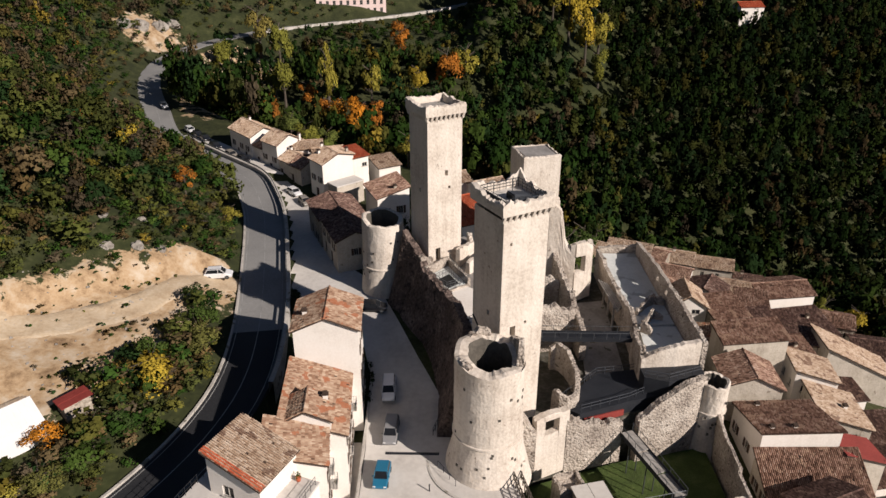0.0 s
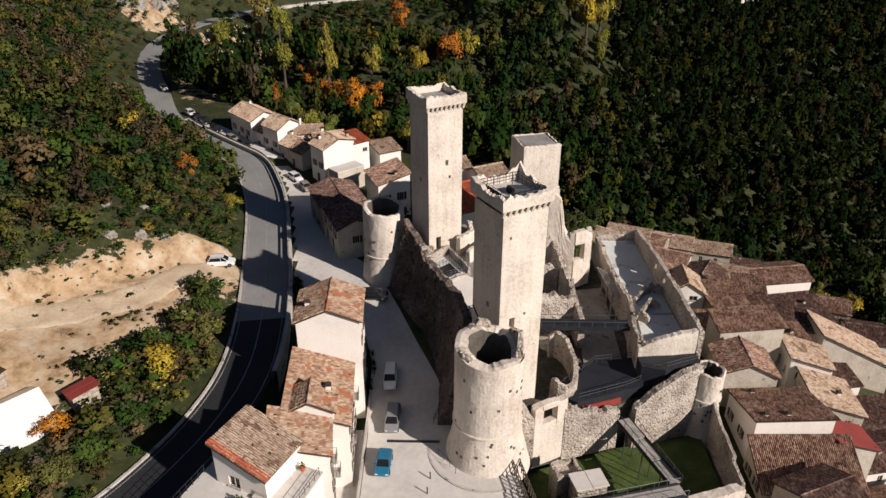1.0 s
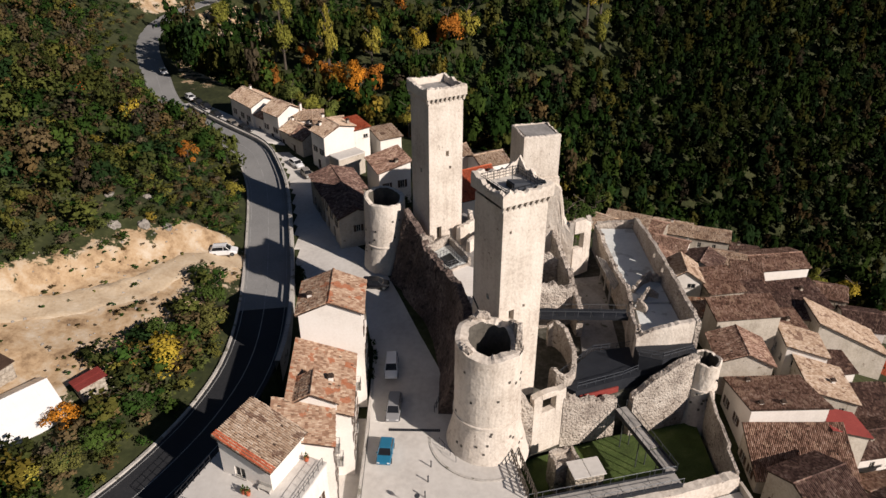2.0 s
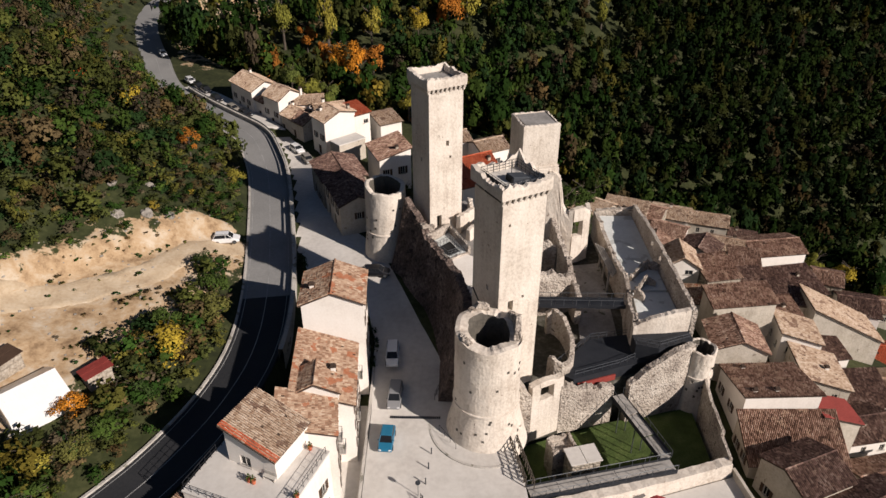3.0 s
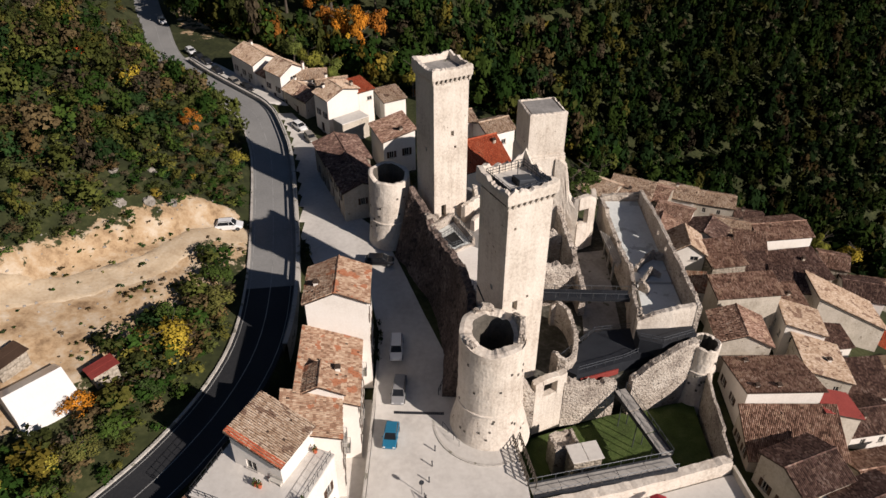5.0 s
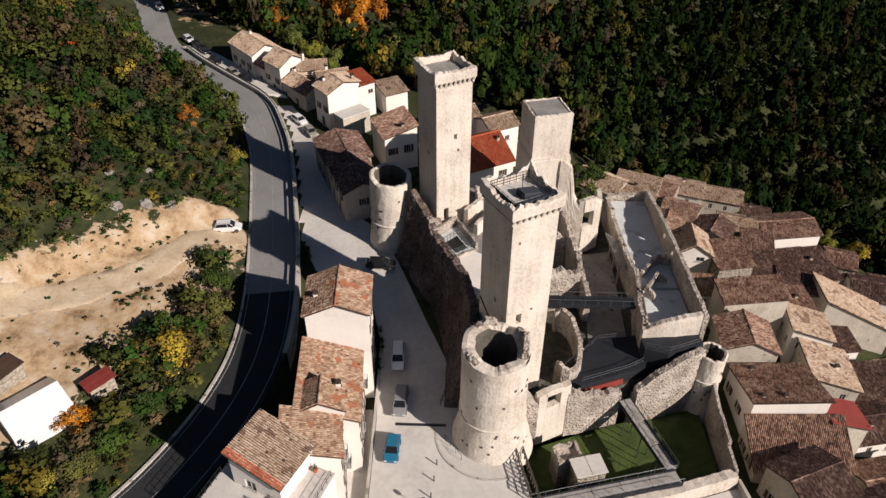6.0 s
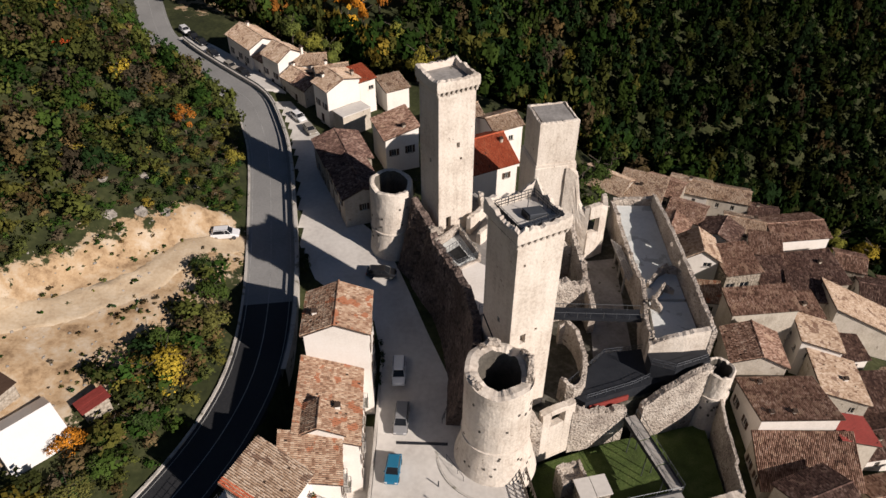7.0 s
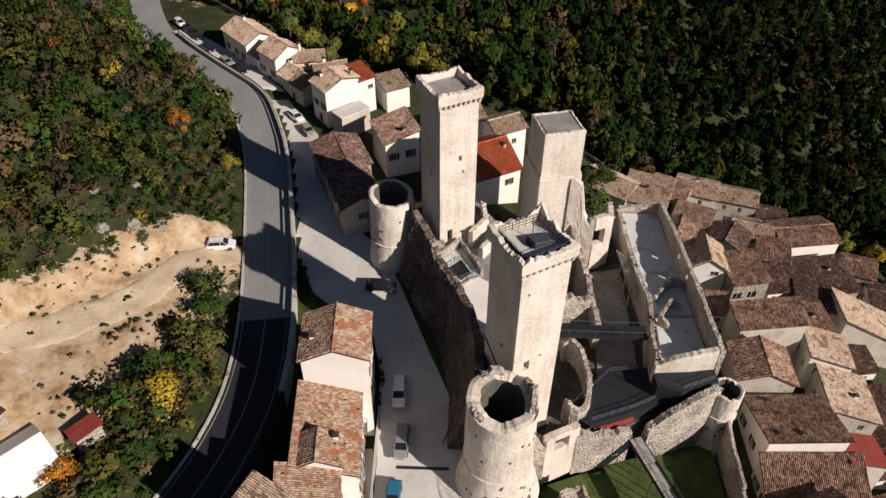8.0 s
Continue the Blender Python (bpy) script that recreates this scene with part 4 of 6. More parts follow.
# dark boxes for the putlog holes
r0 = random.Random(4)
pts = []
for i in range(18):
    a = radians(r0.uniform(190, 345))
    z = r0.uniform(1.5, 14.2)
    rr = rad1(z) + 0.0
    pts.append((5.1 + rr * math.cos(a), 64.4 + rr * math.sin(a), z, math.degrees(a) + 90))
putlogs(tR1, pts)
pts = []
for i in range(12):
    a = radians(r0.uniform(200, 330))
    z = r0.uniform(-4, 3)
    pts.append((35 + rad3(z) * math.cos(a), 75.3 + rad3(z) * math.sin(a), z, math.degrees(a) + 90))
putlogs(tR3, pts)
pts = []
for i in range(12):
    a = radians(r0.uniform(200, 330))
    z = r0.uniform(6, 14)
    pts.append((-9.2 + rad2(z) * math.cos(a), 99.8 + rad2(z) * math.sin(a), z, math.degrees(a) + 90))
putlogs(tR2, pts)


# ---- houses ----
def tiles(quad, width=0.25, length=0.36, jit=0.03, seed=0):
    """Half-round clay tiles laid on the slope quad (eave left, eave right, ridge right, ridge left)."""
    r = np.random.default_rng(seed)
    a, b, c, d = [np.array(p, float) for p in quad]
    w = max(np.linalg.norm(b - a), np.linalg.norm(c - d))
    h = max(np.linalg.norm(d - a), np.linalg.norm(c - b))
    nu, nv = max(2, int(w / width)), max(2, int(h / length))
    nrm = np.cross(b - a, d - a)
    nrm /= np.linalg.norm(nrm)
    u = (np.arange(nu) + 0.5) / nu
    v0 = np.arange(nv) / nv
    U, V = [g.ravel() for g in np.meshgrid(u, v0)]
    k = len(U)
    du = r.normal(0, 0.05, k) / nu
    dv = r.normal(0, 0.06, k) / nv
    keep = r.random(k) > 0.006
    U, V, du, dv = U[keep], V[keep], du[keep], dv[keep]
    k = len(U)
    lift = r.uniform(0.0, 0.04, k)

    def at_(uu, vv):
        uu, vv = uu[:, None], vv[:, None]
        return a * (1 - uu) * (1 - vv) + b * uu * (1 - vv) + c * uu * vv + d * (1 - uu) * vv
    hw = 0.5 / nu
    out = []
    sk = r.normal(0, 0.03, k) / nu
    for vv, k2, up in ((V + dv, 0.80, 0.04), (np.minimum(V + dv + 1.12 / nv, 1.0), 0.64, 0.0)):
        for uo, hh in ((-1, 0.0), (-0.5, 0.12), (0.5, 0.12), (1, 0.0)):
            out.append(at_(U + du + uo * hw * k2 + (sk if up else -sk), vv) + nrm * (lift + hh + up)[:, None])
    V8 = np.stack(out, 1).reshape(-1, 3)
    base = np.arange(k)[:, None] * 8
    F = np.concatenate([base + np.array([[0, 1, 5, 4]]), base + np.array([[1, 2, 6, 5]]), base + np.array([[2, 3, 7, 6]]), base + np.array([[0, 3, 2, 1]])])
    return V8, F


def slab(bm, quad, thick):
    a, b, c, d = [Vector(p) for p in quad]
    n = (b - a).cross(d - a).normalized() * thick
    top = [bm.verts.new(p) for p in (a, b, c, d)]
    bot = [bm.verts.new(p - n) for p in (a, b, c, d)]
    bm.faces.new(top)
    bm.faces.new(bot[::-1])
    for i in range(4):
        bm.faces.new((top[i], bot[i], bot[(i + 1) % 4], top[(i + 1) % 4]))


SEED = [0]


def opening(parent, R, side_x, u, z, w, h, kind_="window"):
    """A window or door in the plane y=0 of R (x along the wall, outside at -y): pane set back, frame, sill, shutters."""
    name = kind_
    bm = bm_new()
    box(bm, u, 0.16, z + h / 2, w, 0.03, h)
    bmesh.ops.transform(bm, matrix=R, verts=bm.verts[:])
    p = part(name, bm, M_GLASS if kind_ == "window" else M_SHUTTER, parent)
    bm = bm_new()
    for x0, x1, a, b in ((u - w / 2, u - w / 2 + 0.08, z, z + h), (u + w / 2 - 0.08, u + w / 2, z, z + h), (u - 0.03, u + 0.03, z, z + h), (u - w / 2, u + w / 2, z + h - 0.08, z + h)):
        box(bm, (x0 + x1) / 2, 0.11, (a + b) / 2, x1 - x0, 0.06, b - a)
    bmesh.ops.transform(bm, matrix=R, verts=bm.verts[:])
    part("frame", bm, M_FRAME if kind_ == "window" else M_SHUTTER, p)
    bm = bm_new()
    if kind_ == "window":
        box(bm, u, -0.03, z - 0.05, w + 0.3, 0.22, 0.1)
    else:
        box(bm, u, -0.05, z + 0.06, w + 0.2, 0.3, 0.12)
    bmesh.ops.transform(bm, matrix=R, verts=bm.verts[:])
    part("sill" if kind_ == "window" else "step", bm, M_KERB, p)
    if kind_ == "window" and h > 1.15 and w < 1.2:
        for sx in (-1, 1):
            bm = bm_new()
            box(bm, u + sx * (w * 0.75 + 0.02), -0.045, z + h / 2, w / 2, 0.05, h, 0, 0.01)
            for j in range(5):
                box(bm, u + sx * (w * 0.75 + 0.02), -0.075, z + h * (j + 0.5) / 5, w / 2 - 0.1, 0.02, h / 9)
            bmesh.ops.transform(bm, matrix=R, verts=bm.verts[:])
            part("shutter", bm, M_SHUTTER, p)


def house(cx, cy, w, d, rot, z0, eave, rise, style, wall, tile, label, wins=(), chimneys=(), over=0.35, name="house", cat="house", group="", drop=0.0, rise2=None):
    """A house: w along local x, d along local y. style: gx (ridge along x), gy (ridge along y), sN/sS/sE/sW (one slope, named by its low side).
    wins: (side 0 south, 1 east, 2 north, 3 west, u, z, w, h, kind). drop lowers the second slope's eave."""
    SEED[0] += 1
    t = thing(name, cx, cy, z0, label, cat, group, rz=rot)
    M = pose(cx, cy, 0, 0, 0, rot)
    hw, hd = w / 2, d / 2
    ridge = eave + rise
    e2 = eave - drop

    def hz(x, y):
        if style == "gx":
            return eave + rise * (y + hd) / hd if y < 0 else e2 + (ridge - e2) * (hd - y) / hd
        if style == "gy":
            return eave + rise * (x + hw) / hw if x < 0 else e2 + (ridge - e2) * (hw - x) / hw
        f = {"sS": (y + hd) / d, "sN": (hd - y) / d, "sW": (x + hw) / w, "sE": (hw - x) / w, "flat": 0.0}[style]
        return eave + rise * f
    bm = bm_new()
    sides = (((-hw, -hd), (hw, -hd)), ((hw, -hd), (hw, hd)), ((hw, hd), (-hw, hd)), ((-hw, hd), (-hw, -hd)))
    for k, (p, q) in enumerate(sides):
        L = math.hypot(q[0] - p[0], q[1] - p[1])
        ax = ((q[0] - p[0]) / L, (q[1] - p[1]) / L)
        ops = [o for o in wins if o[0] == k and -L / 2 + 0.1 < o[1] - o[3] / 2 and o[1] + o[3] / 2 < L / 2 - 0.1]
        us = sorted({-L / 2, 0.0, L / 2, *[o[1] - o[3] / 2 for o in ops], *[o[1] + o[3] / 2 for o in ops]})
        zmin = min(hz(*p), hz(*q), hz((p[0] + q[0]) / 2, (p[1] + q[1]) / 2))
        zs = sorted({z0, zmin, *[o[2] for o in ops], *[o[2] + o[4] for o in ops]})
        yaw = math.degrees(math.atan2(ax[1], ax[0]))
        R = M @ pose((p[0] + q[0]) / 2, (p[1] + q[1]) / 2, 0, 0, 0, yaw)

        def W(u, z, o=0.0):
            return R @ Vector((u, o, z))

        def xy(u):
            return (p[0] + ax[0] * (u + L / 2), p[1] + ax[1] * (u + L / 2))
        for u0, u1 in zip(us[:-1], us[1:]):
            for a, b in zip(zs[:-1], zs[1:]):
                um, zm = (u0 + u1) / 2, (a + b) / 2
                if not any(abs(um - o[1]) < o[3] / 2 and o[2] < zm < o[2] + o[4] for o in ops):
                    bm.faces.new([bm.verts.new(W(*c)) for c in ((u0, a), (u1, a), (u1, b), (u0, b))])
            t0, t1 = hz(*xy(u0)), hz(*xy(u1))
            if max(t0, t1) > zmin + 0.01:
                cs = [(u0, zmin), (u1, zmin)] + ([(u1, t1)] if t1 > zmin + 0.005 else []) + ([(u0, t0)] if t0 > zmin + 0.005 else [])
                if len(cs) > 2:
                    bm.faces.new([bm.verts.new(W(*c)) for c in cs])
        for o in ops:
            u0, u1, a, b = o[1] - o[3] / 2, o[1] + o[3] / 2, o[2], o[2] + o[4]
            ring = [(u0, a), (u1, a), (u1, b), (u0, b)]
            for (c, e) in zip(ring, ring[1:] + ring[:1]):
                bm.faces.new([bm.verts.new(x) for x in (W(*c), W(*e), W(*e, 0.2), W(*c, 0.2))])
            opening(t, R, 0, *o[1:5], o[5] if len(o) > 5 else "window")
    bmesh.ops.remove_doubles(bm, verts=bm.verts[:], dist=0.003)
    part("wall", bm, wall, t)
    o = over
    quads = []
    if style == "gx":
        s1, s2 = rise / hd, (ridge - e2) / hd
        quads = [[(-hw - o, -hd - o, eave - o * s1), (hw + o, -hd - o, eave - o * s1), (hw + o, 0, ridge), (-hw - o, 0, ridge)],
                 [(hw + o, hd + o, e2 - o * s2), (-hw - o, hd + o, e2 - o * s2), (-hw - o, 0, ridge), (hw + o, 0, ridge)]]
    elif style == "gy":
        s1, s2 = rise / hw, (ridge - e2) / hw
        quads = [[(-hw - o, hd + o, eave - o * s1), (-hw - o, -hd - o, eave - o * s1), (0, -hd - o, ridge), (0, hd + o, ridge)],
                 [(hw + o, -hd - o, e2 - o * s2), (hw + o, hd + o, e2 - o * s2), (0, hd + o, ridge), (0, -hd - o, ridge)]]
    elif style != "flat":
        c = [(-hw - o, -hd - o), (hw + o, -hd - o), (hw + o, hd + o), (-hw - o, hd + o)]
        k = {"sS": 0, "sE": 1, "sN": 2, "sW": 3}[style]
        c = c[k:] + c[:k]
        quads = [[(x, y, hz(x, y)) for x, y in c]]
    if style == "flat":
        bm = bm_new()
        box(bm, *(M @ Vector((0, 0, eave + 0.06))), w + 0.2, d + 0.2, 0.24, rot, 0.03)
        part("roof", bm, tile, t)
    for i, q in enumerate(quads):
        q = [M @ Vector((x, y, z + 0.16)) for x, y, z in q]
        bm = bm_new()
        slab(bm, q, 0.16)
        rf = part("roof", bm, M_UNDER, t)
        V8, F = tiles(q, seed=SEED[0] * 10 + i)
        tagged(arr("tiles", V8, F, tile, rf), kind="stuff")
    if style in ("gx", "gy"):
        a = M @ Vector((-hw - o, 0, ridge + 0.24) if style == "gx" else (0, -hd - o, ridge + 0.24))
        b = M @ Vector((hw + o, 0, ridge + 0.24) if style == "gx" else (0, hd + o, ridge + 0.24))
        bm = bm_new()
        n = int((b - a).length / 0.45)
        for i in range(n):
            tube(bm, a.lerp(b, i / n), a.lerp(b, (i + 1.08) / n), 0.14 + 0.012 * (i % 2), 6)
        part("ridge_tiles", bm, tile, t)
    for x, y, h, pale in chimneys:
        p = M @ Vector((x, y, 0))
        zz = hz(x, y)
        bm = bm_new()
        box(bm, p.x, p.y, zz + h / 2 - 0.2, 0.55, 0.5, h + 0.4, rot + 3, 0.02)
        ch = part("chimney", bm, M_WHITE if pale else M_STONEWALL, t)
        bm = bm_new()
        box(bm, p.x, p.y, zz + h + 0.06, 0.78, 0.7, 0.1, rot + 3, 0.02)
        box(bm, p.x, p.y, zz + h + 0.28, 0.55, 0.5, 0.06, rot + 3)
        for dx in (-0.2, 0.2):
            box(bm, p.x + dx, p.y, zz + h + 0.18, 0.1, 0.4, 0.16, rot + 3)
        part("cap", bm, M_UNDER, ch)
    return t


def grid_wins(side, us, zs, w=0.9, h=1.35, kind_="window"):
    return [(side, u, z, w, h, kind_) for u in us for z in zs]


ROW = "houses between road and street"
house(-13.8, 73.6, 7.5, 6.9, 3, 0.5, 15.3, 1.6, "gy", M_WHITE, M_TILE_WARM, "tall cream rendered house with an orange clay gable roof", grid_wins(1, (-1.8, 1.6), (4.2, 7.6, 11.2)), [(-2.6, -0.8, 0.7, True)], group=ROW)
house(-14.0, 64.6, 6.6, 10.6, 4, -0.6, 9.1, 2.5, "sE", M_WHITE, M_TILE_WARM, "cream terraced house with a mottled clay tile roof", grid_wins(1, (-3.8, -1.3, 1.2, 3.8), (1.6, 4.4, 7.0)), (), group=ROW)
house(-14.5, 61.0, 5.2, 3.6, 4, 8.0, 11.1, 1.3, "gy", M_WHITE, M_TILE_WARM, "raised attic block with a small clay gable roof", (), [(1.9, 1.2, 0.8, True)], group=ROW, name="roof_attic", cat="attic")
house(-14.9, 56.4, 6.0, 5.6, 8, -0.6, 10.0, 1.9, "sE", M_WHITE, M_TILE_WARM, "cream terraced house with balconies over the street", grid_wins(1, (-1.8, 0.2, 2.0), (1.6, 4.6, 7.4)), (), group=ROW)
house(-18.2, 52.5, 6.0, 5.6, -25, 8.0, 12.0, 2.0, "sE", M_WHITE, M_TILE_PALE, "white roof room with ribbed clay tiles edged in red", [(0, -0.8, 9.5, 1.3, 1.3)], (), group=ROW, name="roof_room", cat="house")
house(-18.9, 49.9, 11.0, 9.6, -21, -0.6, 9.1, 0.0, "flat", M_WHITE, M_STREET, "flat roofed building with a pale terrace and railing", grid_wins(1, (-3, 0, 3), (1.8, 4.8)), (), group=ROW)

Mr = pose(-18.2, 52.5, 0, 0, 0, -25)
q = [Mr @ Vector((x, y, 12.0 + 2.0 * (3.0 - x) / 6.0 + 0.24)) for x, y in ((3.35, -3.15), (3.35, -2.3), (-3.35, -2.3), (-3.35, -3.15))]
V8, F = tiles(q, seed=77)
tagged(arr("verge_tiles", V8, F, M_TILE_RED), "bright red new tiles edging the roof", "roof tiles", kind="stuff")

house(-24.9, 46.2, 4.6, 4.6, -25, -0.6, 6.4, 1.2, "sE", M_WHITE, M_TILE_WARM, "low annexe with a mottled orange tile roof", (), (), group=ROW)
VIL = "village houses below the castle"
house(45.6, 75.5, 10.4, 8.2, 2, -14, -2.5, 1.7, "sN", M_WHITE, M_TILE, "house with a broad brown clay roof and white chimneys", grid_wins(3, (-2.5, 1), (-9.5, -6)), [(-3.6, -3.0, 0.5, True), (-0.6, -3.0, 0.5, True), (-2.6, 3.2, 0.5, True)], group=VIL)
house(46.4, 67.8, 12.8, 6.2, 0, -16, -6.6, 3.3, "sS", M_OLDWALL, M_TILE, "house with a ribbed brown clay roof and skylights", grid_wins(3, (-1.5, 1), (-11, -8)), (), group=VIL)
house(45.2, 61.4, 7.6, 7.4, 22, -16, -3.6, 1.5, "gx", M_OLDWALL, M_TILE_DARK, "stone village house with a dark ribbed clay roof", grid_wins(3, (-1.6, 1.2), (-12, -8.5), 1.0, 1.5), (), group=VIL)
house(51.8, 56.8, 8.4, 7.0, 22, -18, -5.0, 1.4, "gx", M_OLDWALL, M_TILE_DARK, "stone village house with a dark brown clay roof", (), (), group=VIL)
house(54.0, 72.6, 5.6, 4.4, 5, -16, -5.2, 1.8, "sE", M_OLDWALL, M_REDSHEET, "small house with a dark red roof", (), (), group=VIL)
house(43.7, 84.4, 7.8, 6.6, -4, -14, -0.9, 1.5, "gy", M_OLDWALL, M_TILE, "gabled village house with brown and bleached roof slopes", (), (), group=VIL, drop=0.4)
house(46.6, 92.0, 10.2, 4.2, 7, -15, 0.7, 1.0, "sS", M_OLDWALL, M_TILE, "tall plastered house with a brown tile roof", grid_wins(3, (-1.8, 1.6), (-8, -4.5)), (), group=VIL)
house(69.2, 100.4, 12.5, 7.2, -4, -24, -11.6, 6.0, "sE", M_OLDWALL, M_TILE_PALE, "house with a large sun-bleached clay roof", (), (), group=VIL)
house(64.2, 94.3, 6.6, 5.0, 8, -22, -11.9, 0.9, "sS", M_WHITE, M_TILE_DARK, "white fronted house with a dark brown roof", grid_wins(0, (-1.6, 1.6), (-13.4,), 0.5, 0.6), (), group=VIL)
house(66.0, 86.0, 10.0, 7.0, 4, -24, -13.6, 1.4, "sS", M_OLDWALL, M_TILE_DARK, "house with a dark weathered tile roof", (), (), group=VIL)
house(48.5, 107.0, 6.2, 6.8, 10, -16, -3.7, 0.9, "sS", M_STONEWALL, M_TILE, "stone house with a brown tile roof", grid_wins(0, (-2, 0.6), (-7,), 1.6, 1.4), (), group=VIL)
house(65.9, 123.4, 11.0, 7.6, 8, -24, -8.7, 1.2, "gx", M_WHITE, M_TILE, "long house with a pale wall below its brown roof", (), (), group=VIL)
house(66.0, 112.9, 10.8, 8.0, 10, -26, -11.1, 1.4, "sS", M_STONEWALL, M_TILE_DARK, "wide stone house with a brown mottled roof", (), [(2, 1, 0.8, False)], group=VIL)
house(42.6, 109.2, 6.0, 6.2, -6, -14, -2.8, 2.0, "gy", M_WHITE, M_TILE_PALE, "white gabled house beside the castle wall", grid_wins(0, (1.2,), (-4.2,), 1.4, 0.9), (), group=VIL)
FAR = "row of houses along the upper street"
house(-45.3, 166.2, 10.6, 7.2, -49.5, 2, 10.6, 1.7, "gx", M_WHITE, M_TILE_PALE, "cream terrace house with clay roof on the upper street", [(0, -3.4, 7.0, 0.8, 1.2), (0, 0.4, 7.0, 0.8, 1.2), (0, 3.4, 7.0, 0.8, 1.2), (0, -1.6, 4.6, 1.0, 2.0, "door"), (0, 2.4, 4.6, 1.0, 2.0, "door")], [(-3.5, 1, 1.0, True)], group=FAR)
house(-36.7, 157.3, 6.0, 6.8, -45, 2, 10.9, 1.9, "gx", M_WHITE, M_TILE_PALE, "cream house with blank lit gable on the upper street", [(0, -2, 6.8, 0.8, 1.2), (0, 1.6, 6.8, 0.8, 1.2), (0, 0, 4.2, 1.0, 2.0, "door")], [(3.2, 2.6, 1.2, True)], group=FAR)
house(-40.8, 160.8, 3.8, 5.6, -47, 2, 8.7, 0.9, "gx", M_WHITE, M_TILE, "narrow low house between two taller ones", [(0, 0, 4.4, 1.0, 2.0, "door")], group=FAR)
house(-33.0, 152.4, 3.6, 6.0, -45, 2, 8.3, 1.2, "gx", M_OLDWALL, M_TILE_PALE, "low house with mossy clay roof", [(0, -1, 4.4, 0.9, 1.9, "door")], [(-2, 0.5, 0.9, True)], group=FAR)
house(-30.3, 149.1, 4.8, 5.2, -47, 2, 8.0, 1.4, "gx", M_OLDWALL, M_TILE, "low house with a dark tiled gable roof", [(0, -1, 4.2, 0.9, 1.9, "door")], (), group=FAR)
house(-23.3, 142.6, 7.4, 5.4, 38, 2.5, 11.6, 1.6, "gy", M_WHITE, M_TILE_PALE, "large cream house with a broad blank sunlit wall", [(0, 2.8, 5.6, 0.5, 0.7), (3, -1.2, 7.4, 0.8, 1.2), (3, 1.4, 7.4, 0.8, 1.2), (3, 0, 3.8, 1.1, 2.1, "door")], [(3.0, -1.2, 1.0, False), (-2.0, 1.6, 0.9, True)], group=FAR, drop=-0.7)
house(-18.9, 146.1, 3.6, 5.2, 38, 2.5, 11.3, 0.9, "sS", M_WHITE, M_TILE_RED, "narrow house with a bright red tile roof", [(0, 0.8, 9.2, 1.2, 0.8)], (), group=FAR)
house(-12.6, 147.2, 5.0, 5.0, 30, 0, 8.8, 1.0, "sS", M_WHITE, M_TILE_PALE, "cream annexe with a pale tan roof", (), (), group=FAR)
house(-25.6, 151.6, 6.6, 5.6, 20, 2, 9.4, 1.5, "gx", M_WHITE, M_TILE_PALE, "cream house with clay roof behind the row", (), [(-1, 0.5, 1.2, True)], group=FAR)
house(-31.0, 157.5, 6.5, 5.0, 10, 2, 9.4, 1.2, "gx", M_WHITE, M_TILE_PALE, "low cream house with a pale roof", (), (), group=FAR)

SQ = "houses on the square"
house(-16.2, 110.2, 6.4, 10.6, 22, 3, 10.4, 1.3, "gy", M_OLDWALL, M_TILE_DARK, "old plastered house with dark patched roof on the square", [(3, -2.6, 5.0, 1.0, 2.2, "door"), (3, 1.4, 5.0, 1.0, 2.2, "door"), (3, -3.4, 8.2, 0.9, 1.3), (3, 0, 8.2, 0.9, 1.3), (3, 3.2, 8.2, 0.9, 1.3), (0, 0, 7.6, 0.8, 1.2)], (), group=SQ)
house(-19.6, 120.6, 8.0, 9.4, 22, 2, 9.6, 1.2, "gy", M_STONEWALL, M_TILE_DARK, "stone house with a sagging dark tile roof", [(3, -2, 4.4, 1.0, 2.0, "door"), (3, 1.6, 4.6, 0.9, 1.3)], (), group=SQ)
house(-10.6, 126.4, 6.2, 8.0, 22, 2, 10.8, 1.5, "sW", M_WHITE, M_TILE, "white house with ribbed brown roof behind the bastion", [(0, -1.6, 7.4, 0.9, 1.3), (0, 1.4, 7.4, 0.9, 1.5)], [(0.8, -2.6, 0.7, False)], group=SQ)
house(-19.9, 137.6, 6.4, 3.4, 41, 1, 8.2, 0.0, "flat", M_OLDWALL, M_STREET, "low flat roofed stone outbuilding before the cream house", (), (), group=SQ)
house(4.6, 120.2, 8.6, 11.0, 28, -4, 9.2, 3.0, "gx", M_WHITE, M_TILE_RED, "white house with a plain red tiled roof", [(0, 2.2, 6.6, 0.8, 1.2)], [(3.2, -1.6, 0.8, False)], group=SQ)
house(8.6, 130.0, 6.0, 6.0, 28, -6, 10.2, 1.2, "gx", M_WHITE, M_TILE_PALE, "small white house with a pale roof", [(0, 0.6, 7.6, 1.0, 1.0)], (), group=SQ)
house(1.5, 132.0, 6.0, 5.0, 28, -6, 10.8, 1.2, "gx", M_WHITE, M_TILE_PALE, "cream house with a pale clay roof", (), (), group=SQ)

